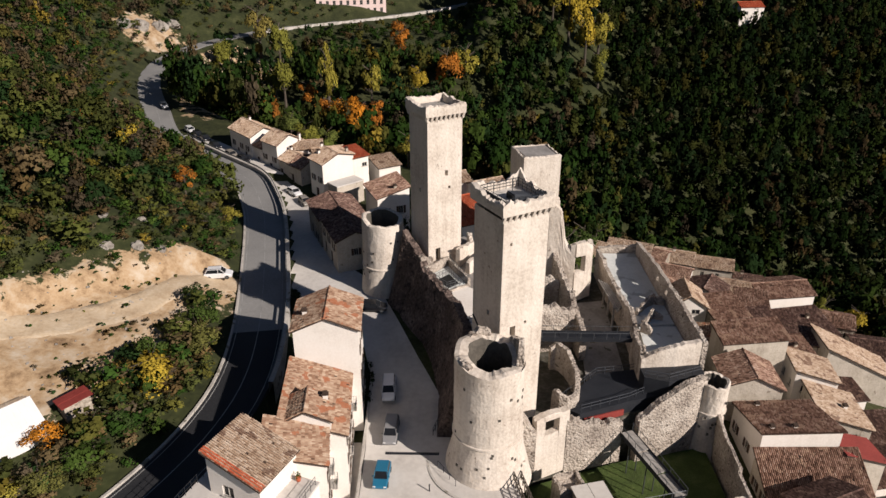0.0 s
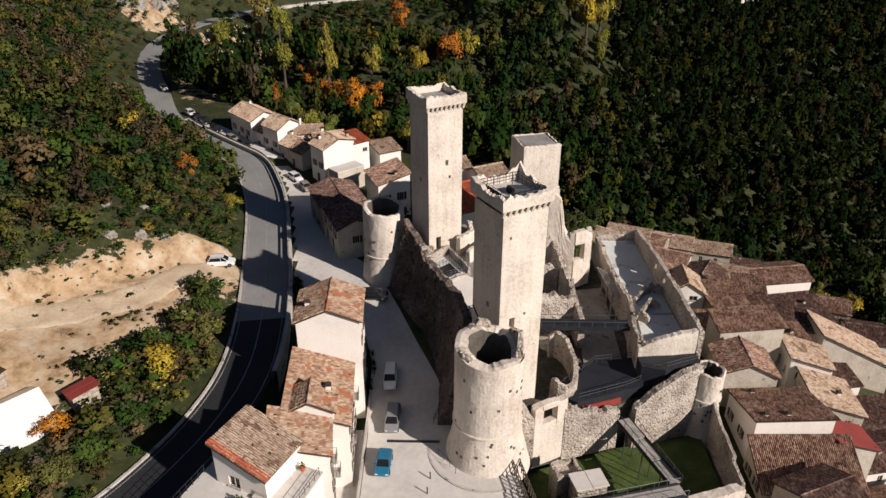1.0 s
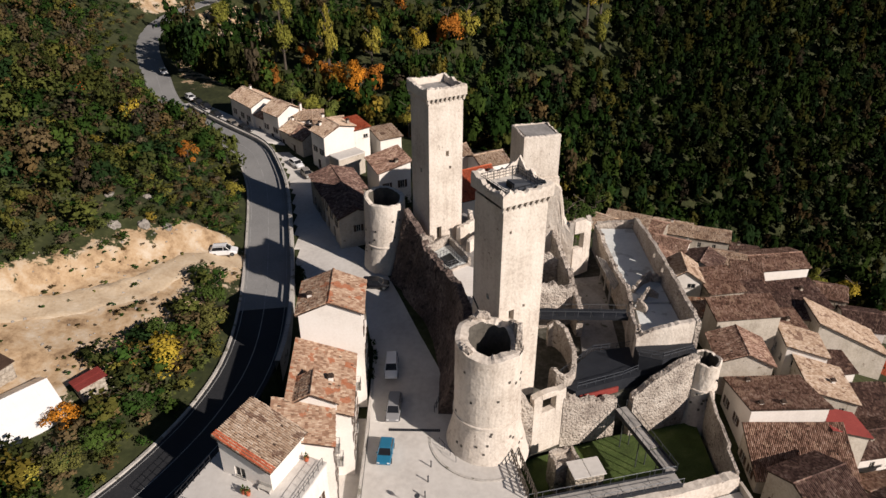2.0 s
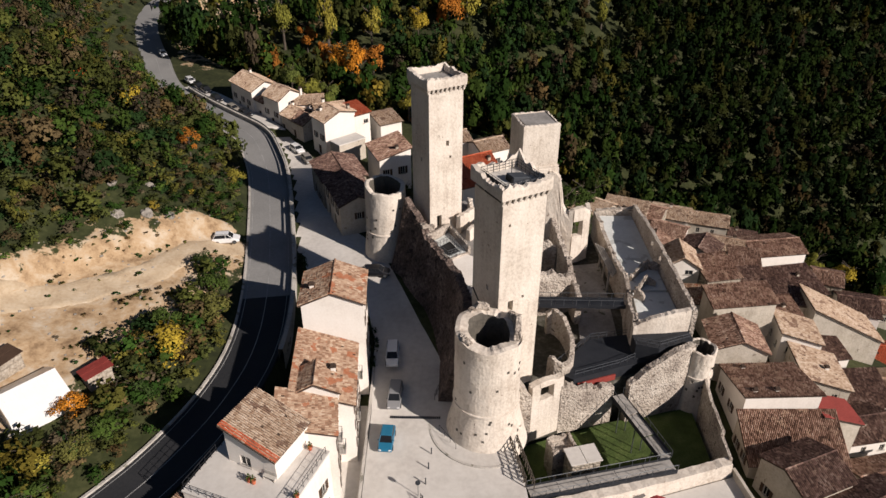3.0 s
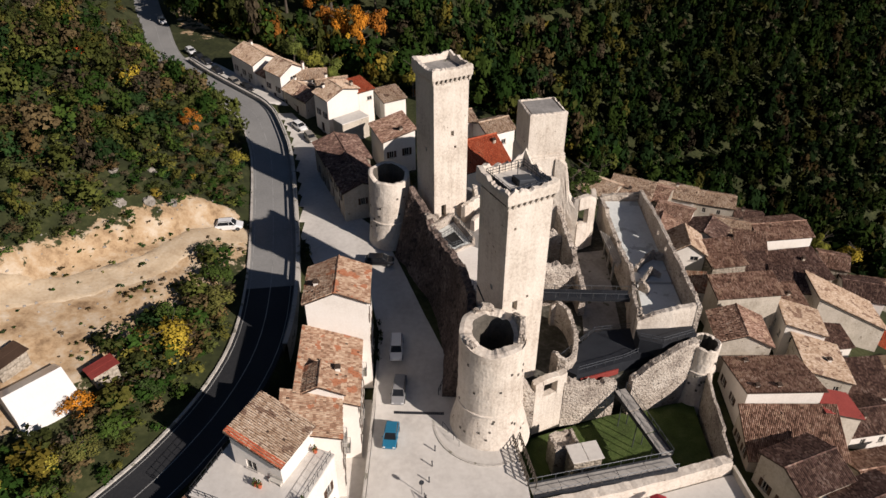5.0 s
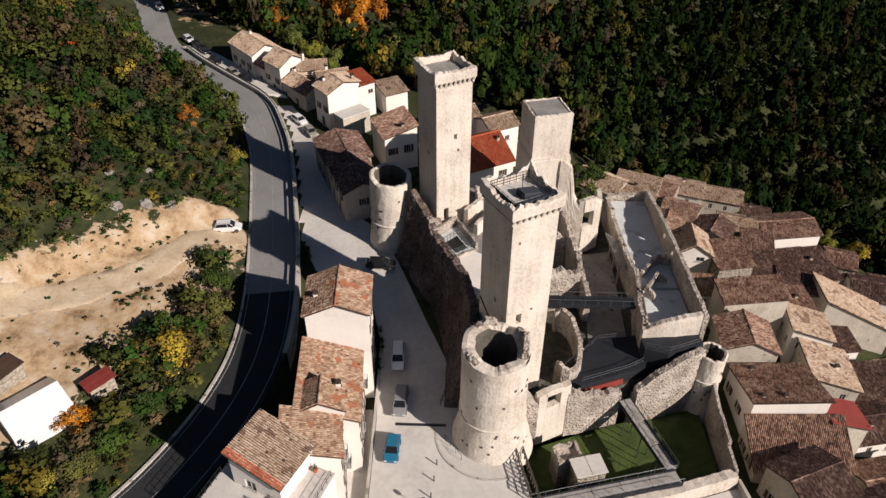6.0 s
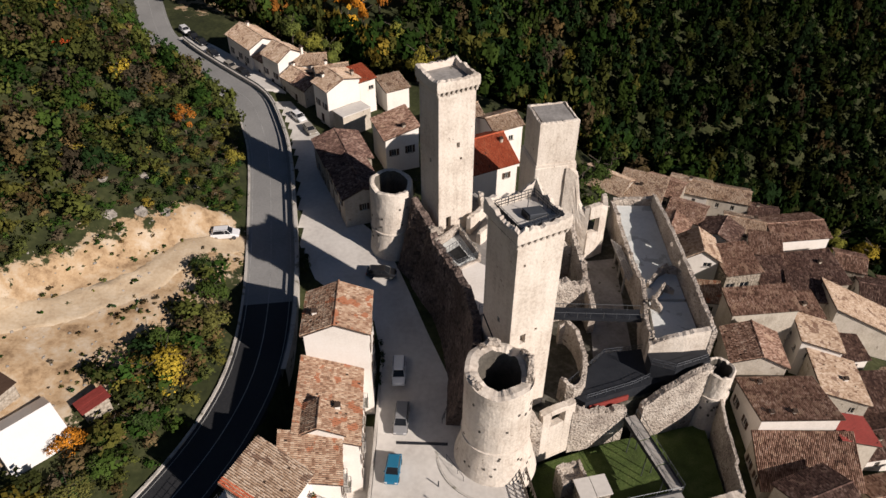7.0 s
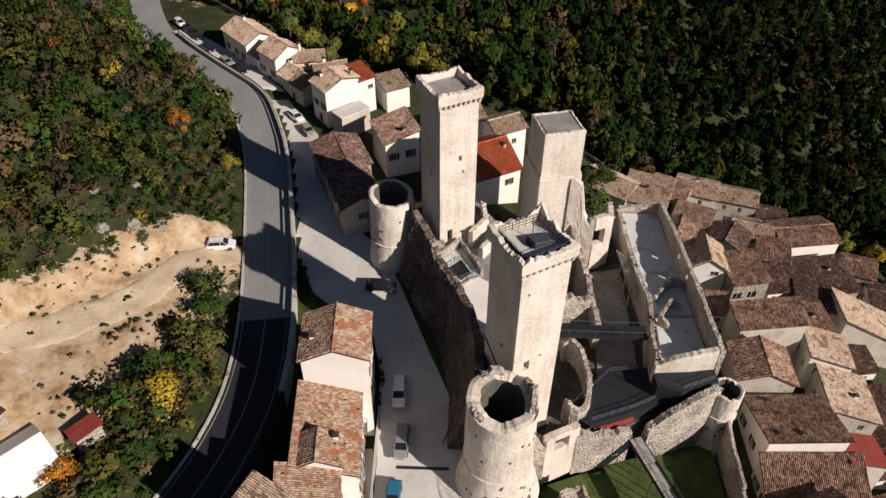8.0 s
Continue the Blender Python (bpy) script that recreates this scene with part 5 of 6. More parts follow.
rv = random.Random(11)
FILL = [(30.6, 133.0, 10, 7, -36, -4.6, 1.6, "gx", M_TILE_PALE), (37.4, 130.6, 8.6, 8.4, -24, -5.2, 1.2, "sS", M_TILE_PALE), (43.2, 134.6, 7.4, 7, -30, -7.0, 1.4, "gx", M_TILE), (50.0, 138.6, 8.0, 6.4, -22, -9.4, 1.2, "gx", M_TILE_PALE),
        (57.4, 136.6, 8.6, 5.6, -18, -10.0, 1.2, "gx", M_TILE_PALE), (64.2, 133.0, 5.4, 4.6, -20, -12.0, 0.9, "gx", M_TILE_DARK), (45.4, 125.2, 7.6, 8.0, -28, -6.8, 1.4, "gx", M_TILE), (41.0, 119.6, 7.0, 7.2, -24, -5.4, 1.4, "gy", M_TILE),
        (49.8, 118.2, 7.6, 7.0, -32, -6.2, 1.4, "gy", M_TILE_DARK), (56.6, 124.0, 8.4, 8.0, -20, -8.2, 1.4, "gx", M_TILE_PALE), (57.4, 115.6, 6.2, 6.4, -14, -7.4, 1.0, "sS", M_TILE), (55.6, 108.0, 6.4, 6.4, 8, -6.6, 1.2, "sS", M_TILE_DARK), (76.6, 119.0, 6.0, 7.0, -20, -13.0, 1.2, "gx", M_TILE),
        (40.6, 98.6, 6.2, 4.4, -6, -3.4, 1.0, "sS", M_TILE_WARM), (60.4, 104.0, 6.6, 7.0, -8, -7.8, 1.0, "sS", M_TILE_DARK), (57.0, 98.2, 6.6, 6.2, 8, -6.4, 1.0, "sS", M_TILE), (79.6, 112.0, 8.0, 9.0, -16, -15.0, 1.4, "gx", M_TILE_DARK),
        (80.0, 101.5, 9.0, 8.0, -10, -18.0, 1.4, "gx", M_TILE_RED), (56.0, 90.0, 6.2, 6.0, -8, -4.4, 1.6, "sE", M_TILE_PALE), (56.6, 82.6, 6.8, 8.0, -6, -6.2, 1.8, "sE", M_TILE_PALE), (74.5, 90.5, 8.6, 7.0, 6, -16.0, 1.4, "gx", M_TILE_PALE),
        (61.5, 76.5, 8.0, 7.0, 10, -11.0, 1.4, "gx", M_TILE_DARK), (60.4, 66.5, 9.0, 7.6, 12, -11.5, 1.6, "gx", M_TILE), (74.0, 79.5, 9.0, 8.0, 8, -17.5, 1.4, "gx", M_TILE), (86.0, 92.0, 9.0, 8.0, 0, -21.5, 1.4, "gx", M_TILE_DARK),
        (60.0, 56.5, 8.0, 8.0, 20, -9.0, 1.6, "gx", M_TILE), (71.0, 68.0, 9.0, 8.0, 10, -16.0, 1.4, "gx", M_TILE_DARK), (56.0, 47.5, 9.0, 8.0, 22, -7.0, 1.5, "gx", M_TILE_DARK), (46.5, 51.0, 7.0, 6.0, 22, -7.0, 1.5, "gx", M_TILE), (88.0, 118.5, 7.0, 7.0, -14, -20.5, 1.2, "gx", M_TILE)]
for i, (x, y, w, d, r_, ev, rs, st, tl) in enumerate(FILL):
    tone = {"clay_roof_tiles": "brown", "dark_roof_tiles": "dark brown", "sun_bleached_roof_tiles": "sun-bleached", "orange_roof_tiles": "orange", "new_red_roof_tiles": "red"}[tl.name]
    wl = [M_OLDWALL, M_WHITE, M_STONEWALL, M_WHITE, M_OLDWALL][i % 5]
    if 98 < y < 128:
        w, d, ev = w * 0.87, d * 0.84, ev + rv.uniform(-0.7, 0.7)
    house(x, y, w, d, r_, float(ground(x, y)[0]) - 4, ev, rs, st, wl, tl, "village house with a %s clay tile roof" % tone,
          [(k, u, ev - 2.0, 0.8, 1.1) for k in (0, 3) for u in (-1.6, 1.4)] + [(0, 0.0, ev - 4.8, 0.9, 1.3)], [(rv.uniform(-2, 2), rv.uniform(-1.5, 1.5), 0.7, rv.random() < 0.6)] if i % 2 else (), group=VIL)


# ---- woods ----
def leaf_ball(n, seed, flat=1.0, size=0.55, tall=1.0, lobes=6):
    """A crown of n small leaf sprays in uneven lobes: quads round the unit crown (height 1, radius about 0.5 of the spread)."""
    r = np.random.default_rng(seed)
    lc = r.normal(0, 1, (lobes, 3))
    lc /= np.linalg.norm(lc, axis=1)[:, None]
    lc *= r.uniform(0.2, 0.78, lobes)[:, None]
    lr = r.uniform(0.18, 0.48, lobes)
    k = r.integers(0, lobes, n)
    d = r.normal(0, 1, (n, 3))
    d /= np.linalg.norm(d, axis=1)[:, None]
    d[:, 2] = np.where(d[:, 2] < -0.3, -d[:, 2], d[:, 2])
    c = lc[k] + d * (lr[k] * r.uniform(0.55, 1.12, n))[:, None]
    c[:, 2] *= tall
    nrm = d + r.normal(0, 0.3, (n, 3))
    nrm /= np.linalg.norm(nrm, axis=1)[:, None]
    a = np.cross(nrm, r.normal(0, 1, (n, 3)))
    a /= np.linalg.norm(a, axis=1)[:, None]
    b = np.cross(nrm, a)
    s = size * r.uniform(0.6, 1.3, n)[:, None]
    q = np.stack([c + a * s, c + b * s * 0.75, c - a * s, c - b * s * 0.75], 1)
    q[:, 1] -= nrm * s * 0.35
    q[:, 3] -= nrm * s * 0.35
    return q


def crown_normals(me, q, c):
    """Soft shading round the crown: each spray leans between its own face and the crown's outside."""
    fn = np.cross(q[:, 1] - q[:, 3], q[:, 0] - q[:, 2])
    fn /= -np.linalg.norm(fn, axis=1)[:, None] + 1e-9
    o = q.mean(1) - c
    o /= np.linalg.norm(o, axis=1)[:, None] + 1e-9
    v = fn * 0.55 + o
    v /= np.linalg.norm(v, axis=1)[:, None] + 1e-9
    me.polygons.foreach_set("use_smooth", [True] * len(me.polygons))
    me.normals_split_custom_set_from_vertices(np.repeat(v, 4, 0).astype(np.float32))


GREENS = [(0.016, 0.036, 0.007), (0.022, 0.046, 0.009), (0.036, 0.060, 0.012), (0.018, 0.038, 0.012)]
OLIVES = [(0.056, 0.064, 0.016), (0.078, 0.076, 0.018), (0.046, 0.054, 0.016)]
BROWNS = [(0.085, 0.062, 0.032), (0.10, 0.068, 0.03), (0.07, 0.055, 0.036)]
YELLOWS = [(0.14, 0.11, 0.02), (0.17, 0.125, 0.022), (0.11, 0.10, 0.022)]
ORANGES = [(0.24, 0.095, 0.02), (0.20, 0.07, 0.018), (0.28, 0.13, 0.02)]


def woods(name, xs, ys, zs, hs, rs, tints, n, label, size, tall=None):
    """Many trees as one body: crowns of leaf sprays on tapered trunks."""
    protos = [leaf_ball(n, 100 + i, size=size, lobes=9 + i % 5) for i in range(10)]
    V, T, C = [], [], []
    for i in range(len(xs)):
        q = protos[i % 10]
        a = rng.uniform(0, 6.28)
        c, s = math.cos(a), math.sin(a)
        p = q.reshape(-1, 3)
        x = (p[:, 0] * c - p[:, 1] * s) * rs[i]
        y = (p[:, 0] * s + p[:, 1] * c) * rs[i]
        ch = hs[i] * 0.44
        z = p[:, 2] * ch + hs[i] * 0.56
        V.append(np.stack([x + xs[i], y + ys[i], z + zs[i]], -1))
        T.append(np.repeat([tints[i]], len(p), 0) * rng.uniform(0.7, 1.35))
        C.append(np.repeat([[xs[i], ys[i], zs[i] + hs[i] * 0.5]], n, 0))
    V, T = np.concatenate(V), np.concatenate(T)
    k = len(V) // 4
    me = bpy.data.meshes.new(name)
    me.vertices.add(len(V))
    me.vertices.foreach_set("co", V.astype(np.float32).ravel())
    me.loops.add(4 * k)
    me.loops.foreach_set("vertex_index", np.arange(4 * k, dtype=np.int32))
    me.polygons.add(k)
    me.polygons.foreach_set("loop_start", np.arange(0, 4 * k, 4, dtype=np.int32))
    me.update(calc_edges=True)
    me.materials.append(M_LEAF)
    crown_normals(me, V.reshape(-1, 4, 3), np.concatenate(C))
    a = me.attributes.new("tint", "FLOAT_COLOR", "POINT")
    a.data.foreach_set("color", np.column_stack([T, np.ones(len(T))]).astype(np.float32).ravel())
    ob = new(name, me)
    return tagged(ob, label, "woods", kind="stuff")


def pick(groups, weights, k):
    g = rng.choice(len(groups), k, p=np.array(weights) / sum(weights))
    return np.array([groups[j][rng.integers(len(groups[j]))] for j in g])


def scatter(x0, x1, y0, y1, step):
    X, Y = np.meshgrid(np.arange(x0, x1, step), np.arange(y0, y1, step))
    X, Y = X.ravel() + rng.uniform(-0.48, 0.48, X.size) * step, Y.ravel() + rng.uniform(-0.48, 0.48, X.size) * step
    k = (np.abs(X) < 0.66 * Y + 14) & (Y > 0)
    return X[k], Y[k]


VB = lambda x: np.interp(x, [-70, -45, -20, -12, 25, 45, 60, 75, 95, 110], [196, 184, 160, 151, 141, 145, 141, 137, 128, 100])

# single trees that stand out of the valley woods: x, y, height, radius, tint, words
O1, O2, O3, Y1, Y2, Y3 = (0.46, 0.18, 0.022), (0.32, 0.12, 0.022), (0.52, 0.29, 0.03), (0.30, 0.22, 0.03), (0.22, 0.19, 0.035), (0.15, 0.15, 0.03)
SHOW = [(-38, 249, 15, 5.0, O1, "large orange autumn tree behind the houses"), (-30, 244, 16, 5.6, O1, "orange autumn tree on the slope"), (-44, 254, 12, 4.4, O2, "rust red autumn tree behind the houses"), (-34, 238, 12, 3.8, O3, "golden orange tree behind the houses"),
        (-25, 250, 14, 5.0, O2, "rust brown autumn tree on the slope"), (-19, 232, 12, 5.0, Y3, "yellow green tree behind the houses"), (-24, 226, 10, 4.0, Y3, "yellow green tree behind the houses"), (-51, 268, 12, 4.0, O2, "rust coloured autumn tree on the slope"),
        (-27, 270, 17, 4.6, Y2, "pale yellow tree behind the houses"), (2, 282, 18, 6.5, O2, "tan brown autumn tree on the slope"), (9, 286, 18, 6.5, Y2, "straw yellow tree on the slope"), (-10, 280, 12, 4.5, Y1, "golden tree on the slope"),
        (-67, 300, 20, 6.5, Y3, "tall olive yellow tree below the far road"), (-77, 309, 24, 7.5, (0.17, 0.14, 0.04), "tall tan tree below the far road"), (-88, 290, 16, 6.0, Y3, "yellow green tree beside the road bend"), (-18, 312, 16, 5.0, O2, "rust brown tree on the slope"),
        (62, 318, 24, 7.0, Y1, "tall golden yellow tree"), (56, 328, 24, 7.0, Y1, "tall golden tree on the slope"), (70, 330, 22, 7.0, Y2, "tall yellow tree on the slope"), (64, 342, 24, 8.0, Y1, "spreading golden yellow tree"), (50, 340, 20, 7.0, Y2, "yellowing tree on the slope"), (66, 305, 16, 5.0, Y3, "yellow green tree on the slope")]
SHOW += [(x, y, h, r_, c, "yellow green bush behind the row of houses") for x, y, h, r_, c in ((-33, 167, 8, 3.6, Y3), (-27, 161, 8, 3.4, (0.10, 0.12, 0.03)), (-8, 157, 9, 3.4, Y2), (-3, 152, 8, 3.2, Y3), (-4, 160, 10, 3.6, Y1), (-38, 173, 8, 3.6, (0.09, 0.11, 0.03)))]
SHOW += [(x, y, h, r_, c, "yellowing tree below the village roofs") for x, y, h, r_, c in ((76, 140, 8, 3.2, Y2), (82, 134, 8, 3.2, Y3), (88, 130, 9, 3.4, Y1), (94, 124, 8, 3.2, Y3), (72, 148, 9, 3.6, Y3), (101, 128, 9, 3.4, Y1))]
POPLARS = [(-42, 262, 27, 4.8, Y2, "tall narrow yellow poplar"), (-60, 270, 19, 5.2, Y3, "yellow poplar behind the houses"), (-64, 273, 16, 4.6, Y3, "yellow green poplar behind the houses")]

X, Y = scatter(-125, 330, 90, 470, 4.9)
D, _ = near_line(X, Y, ROADL)
k = (D < -6.5) & (Y > VB(X)) & ~((Y > 320) & (np.abs(D) < 12)) & (np.hypot(X - 158, Y - 388) > 13) & (np.hypot((X + 45) / 2, Y - 366) > 13)
for q in SHOW + POPLARS:
    k &= ~((np.abs(X - q[0] - 0.15 * (q[1] - Y)) < q[3] + 2.2) & (Y > q[1] - 13) & (Y < q[1] + 3))
X, Y = X[k], Y[k]
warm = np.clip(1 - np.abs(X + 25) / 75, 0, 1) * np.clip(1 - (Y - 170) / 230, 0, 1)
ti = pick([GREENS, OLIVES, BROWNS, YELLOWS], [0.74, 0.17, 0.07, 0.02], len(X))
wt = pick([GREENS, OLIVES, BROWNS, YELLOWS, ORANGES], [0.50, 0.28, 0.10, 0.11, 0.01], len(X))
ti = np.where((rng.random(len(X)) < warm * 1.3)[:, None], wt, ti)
# tints fall towards the right, the slope's shade put into the leaf colour
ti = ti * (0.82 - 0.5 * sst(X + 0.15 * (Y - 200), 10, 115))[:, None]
low = 1 - 0.6 * (Y > 300) * (Y < 385) * (X > -95) * (X < 25)
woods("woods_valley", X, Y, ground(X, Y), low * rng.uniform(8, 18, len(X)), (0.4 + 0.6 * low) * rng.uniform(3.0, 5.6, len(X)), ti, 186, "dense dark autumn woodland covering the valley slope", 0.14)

X, Y = scatter(-260, -24, 60, 430, 4.2)
D, _ = near_line(X, Y, ROADL)
bb = bare(X, Y)
k = (D > np.where(Y > 190, 5.5, 7.0)) & ((bb < 0.2) | ((Y > 190) & (bb < 1.2))) & (Y > 78) & (np.hypot(X + 119, Y - 294) > 6) & (np.hypot((X + 46) / 1.8, Y - 372) > 12)
X, Y, D = X[k], Y[k], D[k]
ti = pick([GREENS, OLIVES, BROWNS, YELLOWS, ORANGES], [0.36, 0.36, 0.255, 0.02, 0.005], len(X)) * 1.0
big = sst(D, 8, 22)
woods("woods_hill", X, Y, ground(X, Y), (2.4 + 5.2 * big) * rng.uniform(0.7, 1.25, len(X)), (1.6 + 1.7 * big) * rng.uniform(0.7, 1.3, len(X)), ti, 228, "mixed autumn trees on the steep hillside", 0.105)

X, Y = scatter(-135, -24, 44, 135, 1.9)
D, _ = near_line(X, Y, ROADL)
bb = bare(X, Y)
bank = (Y < 96) & (D < 18)
k = (D > np.where(Y > 60, 4.6, 4.5)) & (D < 85) & ((bb < 0.36) | ((bb < 0.62) & (rng.random(len(X)) < 0.55)) | (rng.random(len(X)) < 0.42 * (wave(X, Y, 4.2, 5) + 0.4 * wave(X, Y, 1.7, 2) > 0.35))) & (np.hypot(X + 46.5, Y - 59.5) > 6.2) & (np.hypot(X + 35, Y - 98.6) > 4) & (rng.random(len(X)) < np.where(bank, 0.95, 0.9)) & (np.hypot(X + 40.9, Y - 63.9) > 3.0)
X, Y, D, bb, bank = X[k], Y[k], D[k], bb[k], bank[k]
ti = pick([GREENS, OLIVES, BROWNS, YELLOWS], [0.42, 0.38, 0.16, 0.04], len(X)) * 1.2
sz = np.where(bb > 0.62, 0.5, np.where(bank, 1.25 + 0.85 * sst(D, 5, 9), 1.2)) * rng.uniform(0.6, 1.3, len(X))
woods("scrub_bank", X, Y, ground(X, Y) - 0.25, 1.9 * sz, 1.35 * sz, ti, 150, "low green scrub on the road bank and the cleared terrace", 0.12)

# roadside trees that hide the upper road
X, Y = scatter(-80, -38, 132, 182, 2.6)
D, _ = near_line(X, Y, ROADL)
k = (D > 4.6) & (D < 12)
X, Y = X[k], Y[k]
ti = pick([GREENS, OLIVES, BROWNS], [0.4, 0.4, 0.2], len(X)) * 1.3
woods("woods_roadside", X, Y, ground(X, Y), rng.uniform(4, 7.5, len(X)), rng.uniform(1.8, 2.8, len(X)), ti, 200, "roadside trees leaning over the upper road", 0.13)

# weeds on the cleared terrace
X, Y = scatter(-75, -30, 50, 110, 0.9)
bb = bare(X, Y)
k = (bb > 0.4) & (rng.random(len(X)) < 0.05 + 0.5 * (wave(X, Y, 3.4, 4) + 0.5 * wave(X, Y, 1.3, 1) > 0.55)) & (np.hypot(X + 35, Y - 98.6) > 3.5) & (np.hypot(X + 46.5, Y - 59.5) > 6.2) & (np.hypot(X + 40.9, Y - 63.9) > 3.0)
X, Y = X[k], Y[k]
ti = pick([GREENS, OLIVES, BROWNS], [0.25, 0.35, 0.4], len(X)) * 1.2
sz = rng.uniform(0.25, 0.75, len(X))
woods("weeds", X, Y, ground(X, Y) - 0.05, 0.9 * sz, sz, ti, 34, "dry brown weeds scattered over bare earth", 0.32)

# earth track across the terrace
TRACK = smooth_line([(-31.5, 98.6, 0), (-37.1, 96.2, 0), (-41.5, 86.1, 0), (-46.4, 80.6, 0), (-55.1, 74.1, 0), (-66, 67, 0), (-80, 60, 0)], 3)
tv, tf = [], []
tn = np.gradient(TRACK[:, :2], axis=0)
tn = np.stack([-tn[:, 1], tn[:, 0]], -1) / np.linalg.norm(tn, axis=1)[:, None]
for i in range(len(TRACK)):
    for j in range(9):
        o = (j - 4) / 4 * (2.6 + 0.5 * wave(i * 1.0, j * 2.0, 2.1) + 0.5 * wave(i * 1.0, j * 1.0, 0.9, 2))
        x, y = TRACK[i, :2] + tn[i] * o
        rut = 0.05 * math.exp(-((abs(o) - 0.8) / 0.25) ** 2)
        tv.append((x, y, float(ground(x, y)[0]) + 0.09 - rut - (0.35 if j in (0, 8) else 0)))
tf = [[i * 9 + j, i * 9 + j + 1, i * 9 + j + 10, i * 9 + j + 9] for i in range(len(TRACK) - 1) for j in range(8)]
M_TRACK = mat("trodden_pale_earth", [(0.30, 0.21, 0.13), (0.44, 0.345, 0.235), (0.54, 0.455, 0.345)], 0.97, 0.4, 2.5, 0.5)
tagged(arr("earth_track", tv, tf, M_TRACK, None, "", True), "pale trodden earth track across the cleared terrace", "track", kind="structure")

# stones on the cleared terrace
X, Y = scatter(-75, -32, 52, 108, 1.3)
k = ((bare(X, Y) > 0.35) & (rng.random(len(X)) < 0.3)) | ((np.hypot(X + 41, Y - 68.5) < 4.5) & (rng.random(len(X)) < 0.8))
X, Y = X[k], Y[k]
Z = ground(X, Y)
octa = np.array([(1, 0, 0), (0, 1, 0), (-1, 0, 0), (0, -1, 0), (0, 0, 1), (0, 0, -1)], float)
of = np.array([(0, 1, 4), (1, 2, 4), (2, 3, 4), (3, 0, 4), (1, 0, 5), (2, 1, 5), (3, 2, 5), (0, 3, 5)])
V, F = [], []
for i in range(len(X)):
    q = octa * rng.uniform(0.6, 1.3, (6, 3)) * rng.uniform(0.08, 0.32) * np.array([1, 1, 0.7])
    V.append(q + np.array([X[i], Y[i], Z[i] + 0.03]))
    F.append(of + 6 * i)
tagged(arr("loose_stones", np.concatenate(V), np.concatenate(F), M_ROCK), "loose limestone rubble strewn on bare earth", "stones", kind="stuff")


# ---- single trees ----
def tree(x, y, h, r_, tint, label, n=1300, size=0.056, narrow=False, name="tree", z=None, low=0.0):
    z = float(ground(x, y)[0]) if z is None else z
    t = thing(name, x, y, z, label, "tree" if name == "tree" else name)
    bm = bm_new()
    lean = rng.normal(0, 0.25, 2)
    prev = Vector((x, y, z - 0.4))
    for i in range(1, 6):
        f = i / 5
        cur = Vector((x + lean[0] * f, y + lean[1] * f, z + h * 0.8 * f))
        m = Matrix.Translation((prev + cur) / 2) @ (cur - prev).to_track_quat("Z", "Y").to_matrix().to_4x4()
        bmesh.ops.create_cone(bm, cap_ends=True, segments=7, radius1=h * 0.026 * (1.15 - f + 0.2), radius2=h * 0.026 * (1.15 - f), depth=(cur - prev).length, matrix=m)
        if i > 1:
            for j in range(3):
                a = rng.uniform(0, 6.28)
                tube(bm, cur, cur + Vector((math.cos(a) * r_ * 0.6, math.sin(a) * r_ * 0.6, h * 0.13)), h * 0.007, 4)
        prev = cur
    part("trunk", bm, M_BARK, t)
    q = leaf_ball(n, int(rng.integers(1e6)), size=size, lobes=11)
    if narrow:
        q[:, :, :2] *= 0.8
    p = q.reshape(-1, 3)
    base = 0.15 if narrow else 0.3 - low
    ch = h * (1 - base) / 2
    V = np.stack([p[:, 0] * r_ + x, p[:, 1] * r_ + y, z + h * base + ch + p[:, 2] * ch * 1.1], -1)
    F = np.arange(len(V)).reshape(-1, 4)
    ob = arr("crown", V, F, M_LEAF, t)
    crown_normals(ob.data, V.reshape(-1, 4, 3), np.array([[x, y, z + h * (base + 0.35 * (1 - base))]]))
    at_ = ob.data.attributes.new("tint", "FLOAT_COLOR", "POINT")
    tt = np.repeat(np.array([tint]) * rng.uniform(0.75, 1.3, (len(F), 1)), 4, 0)
    at_.data.foreach_set("color", np.column_stack([tt, np.ones(len(tt))]).astype(np.float32).ravel())
    return t


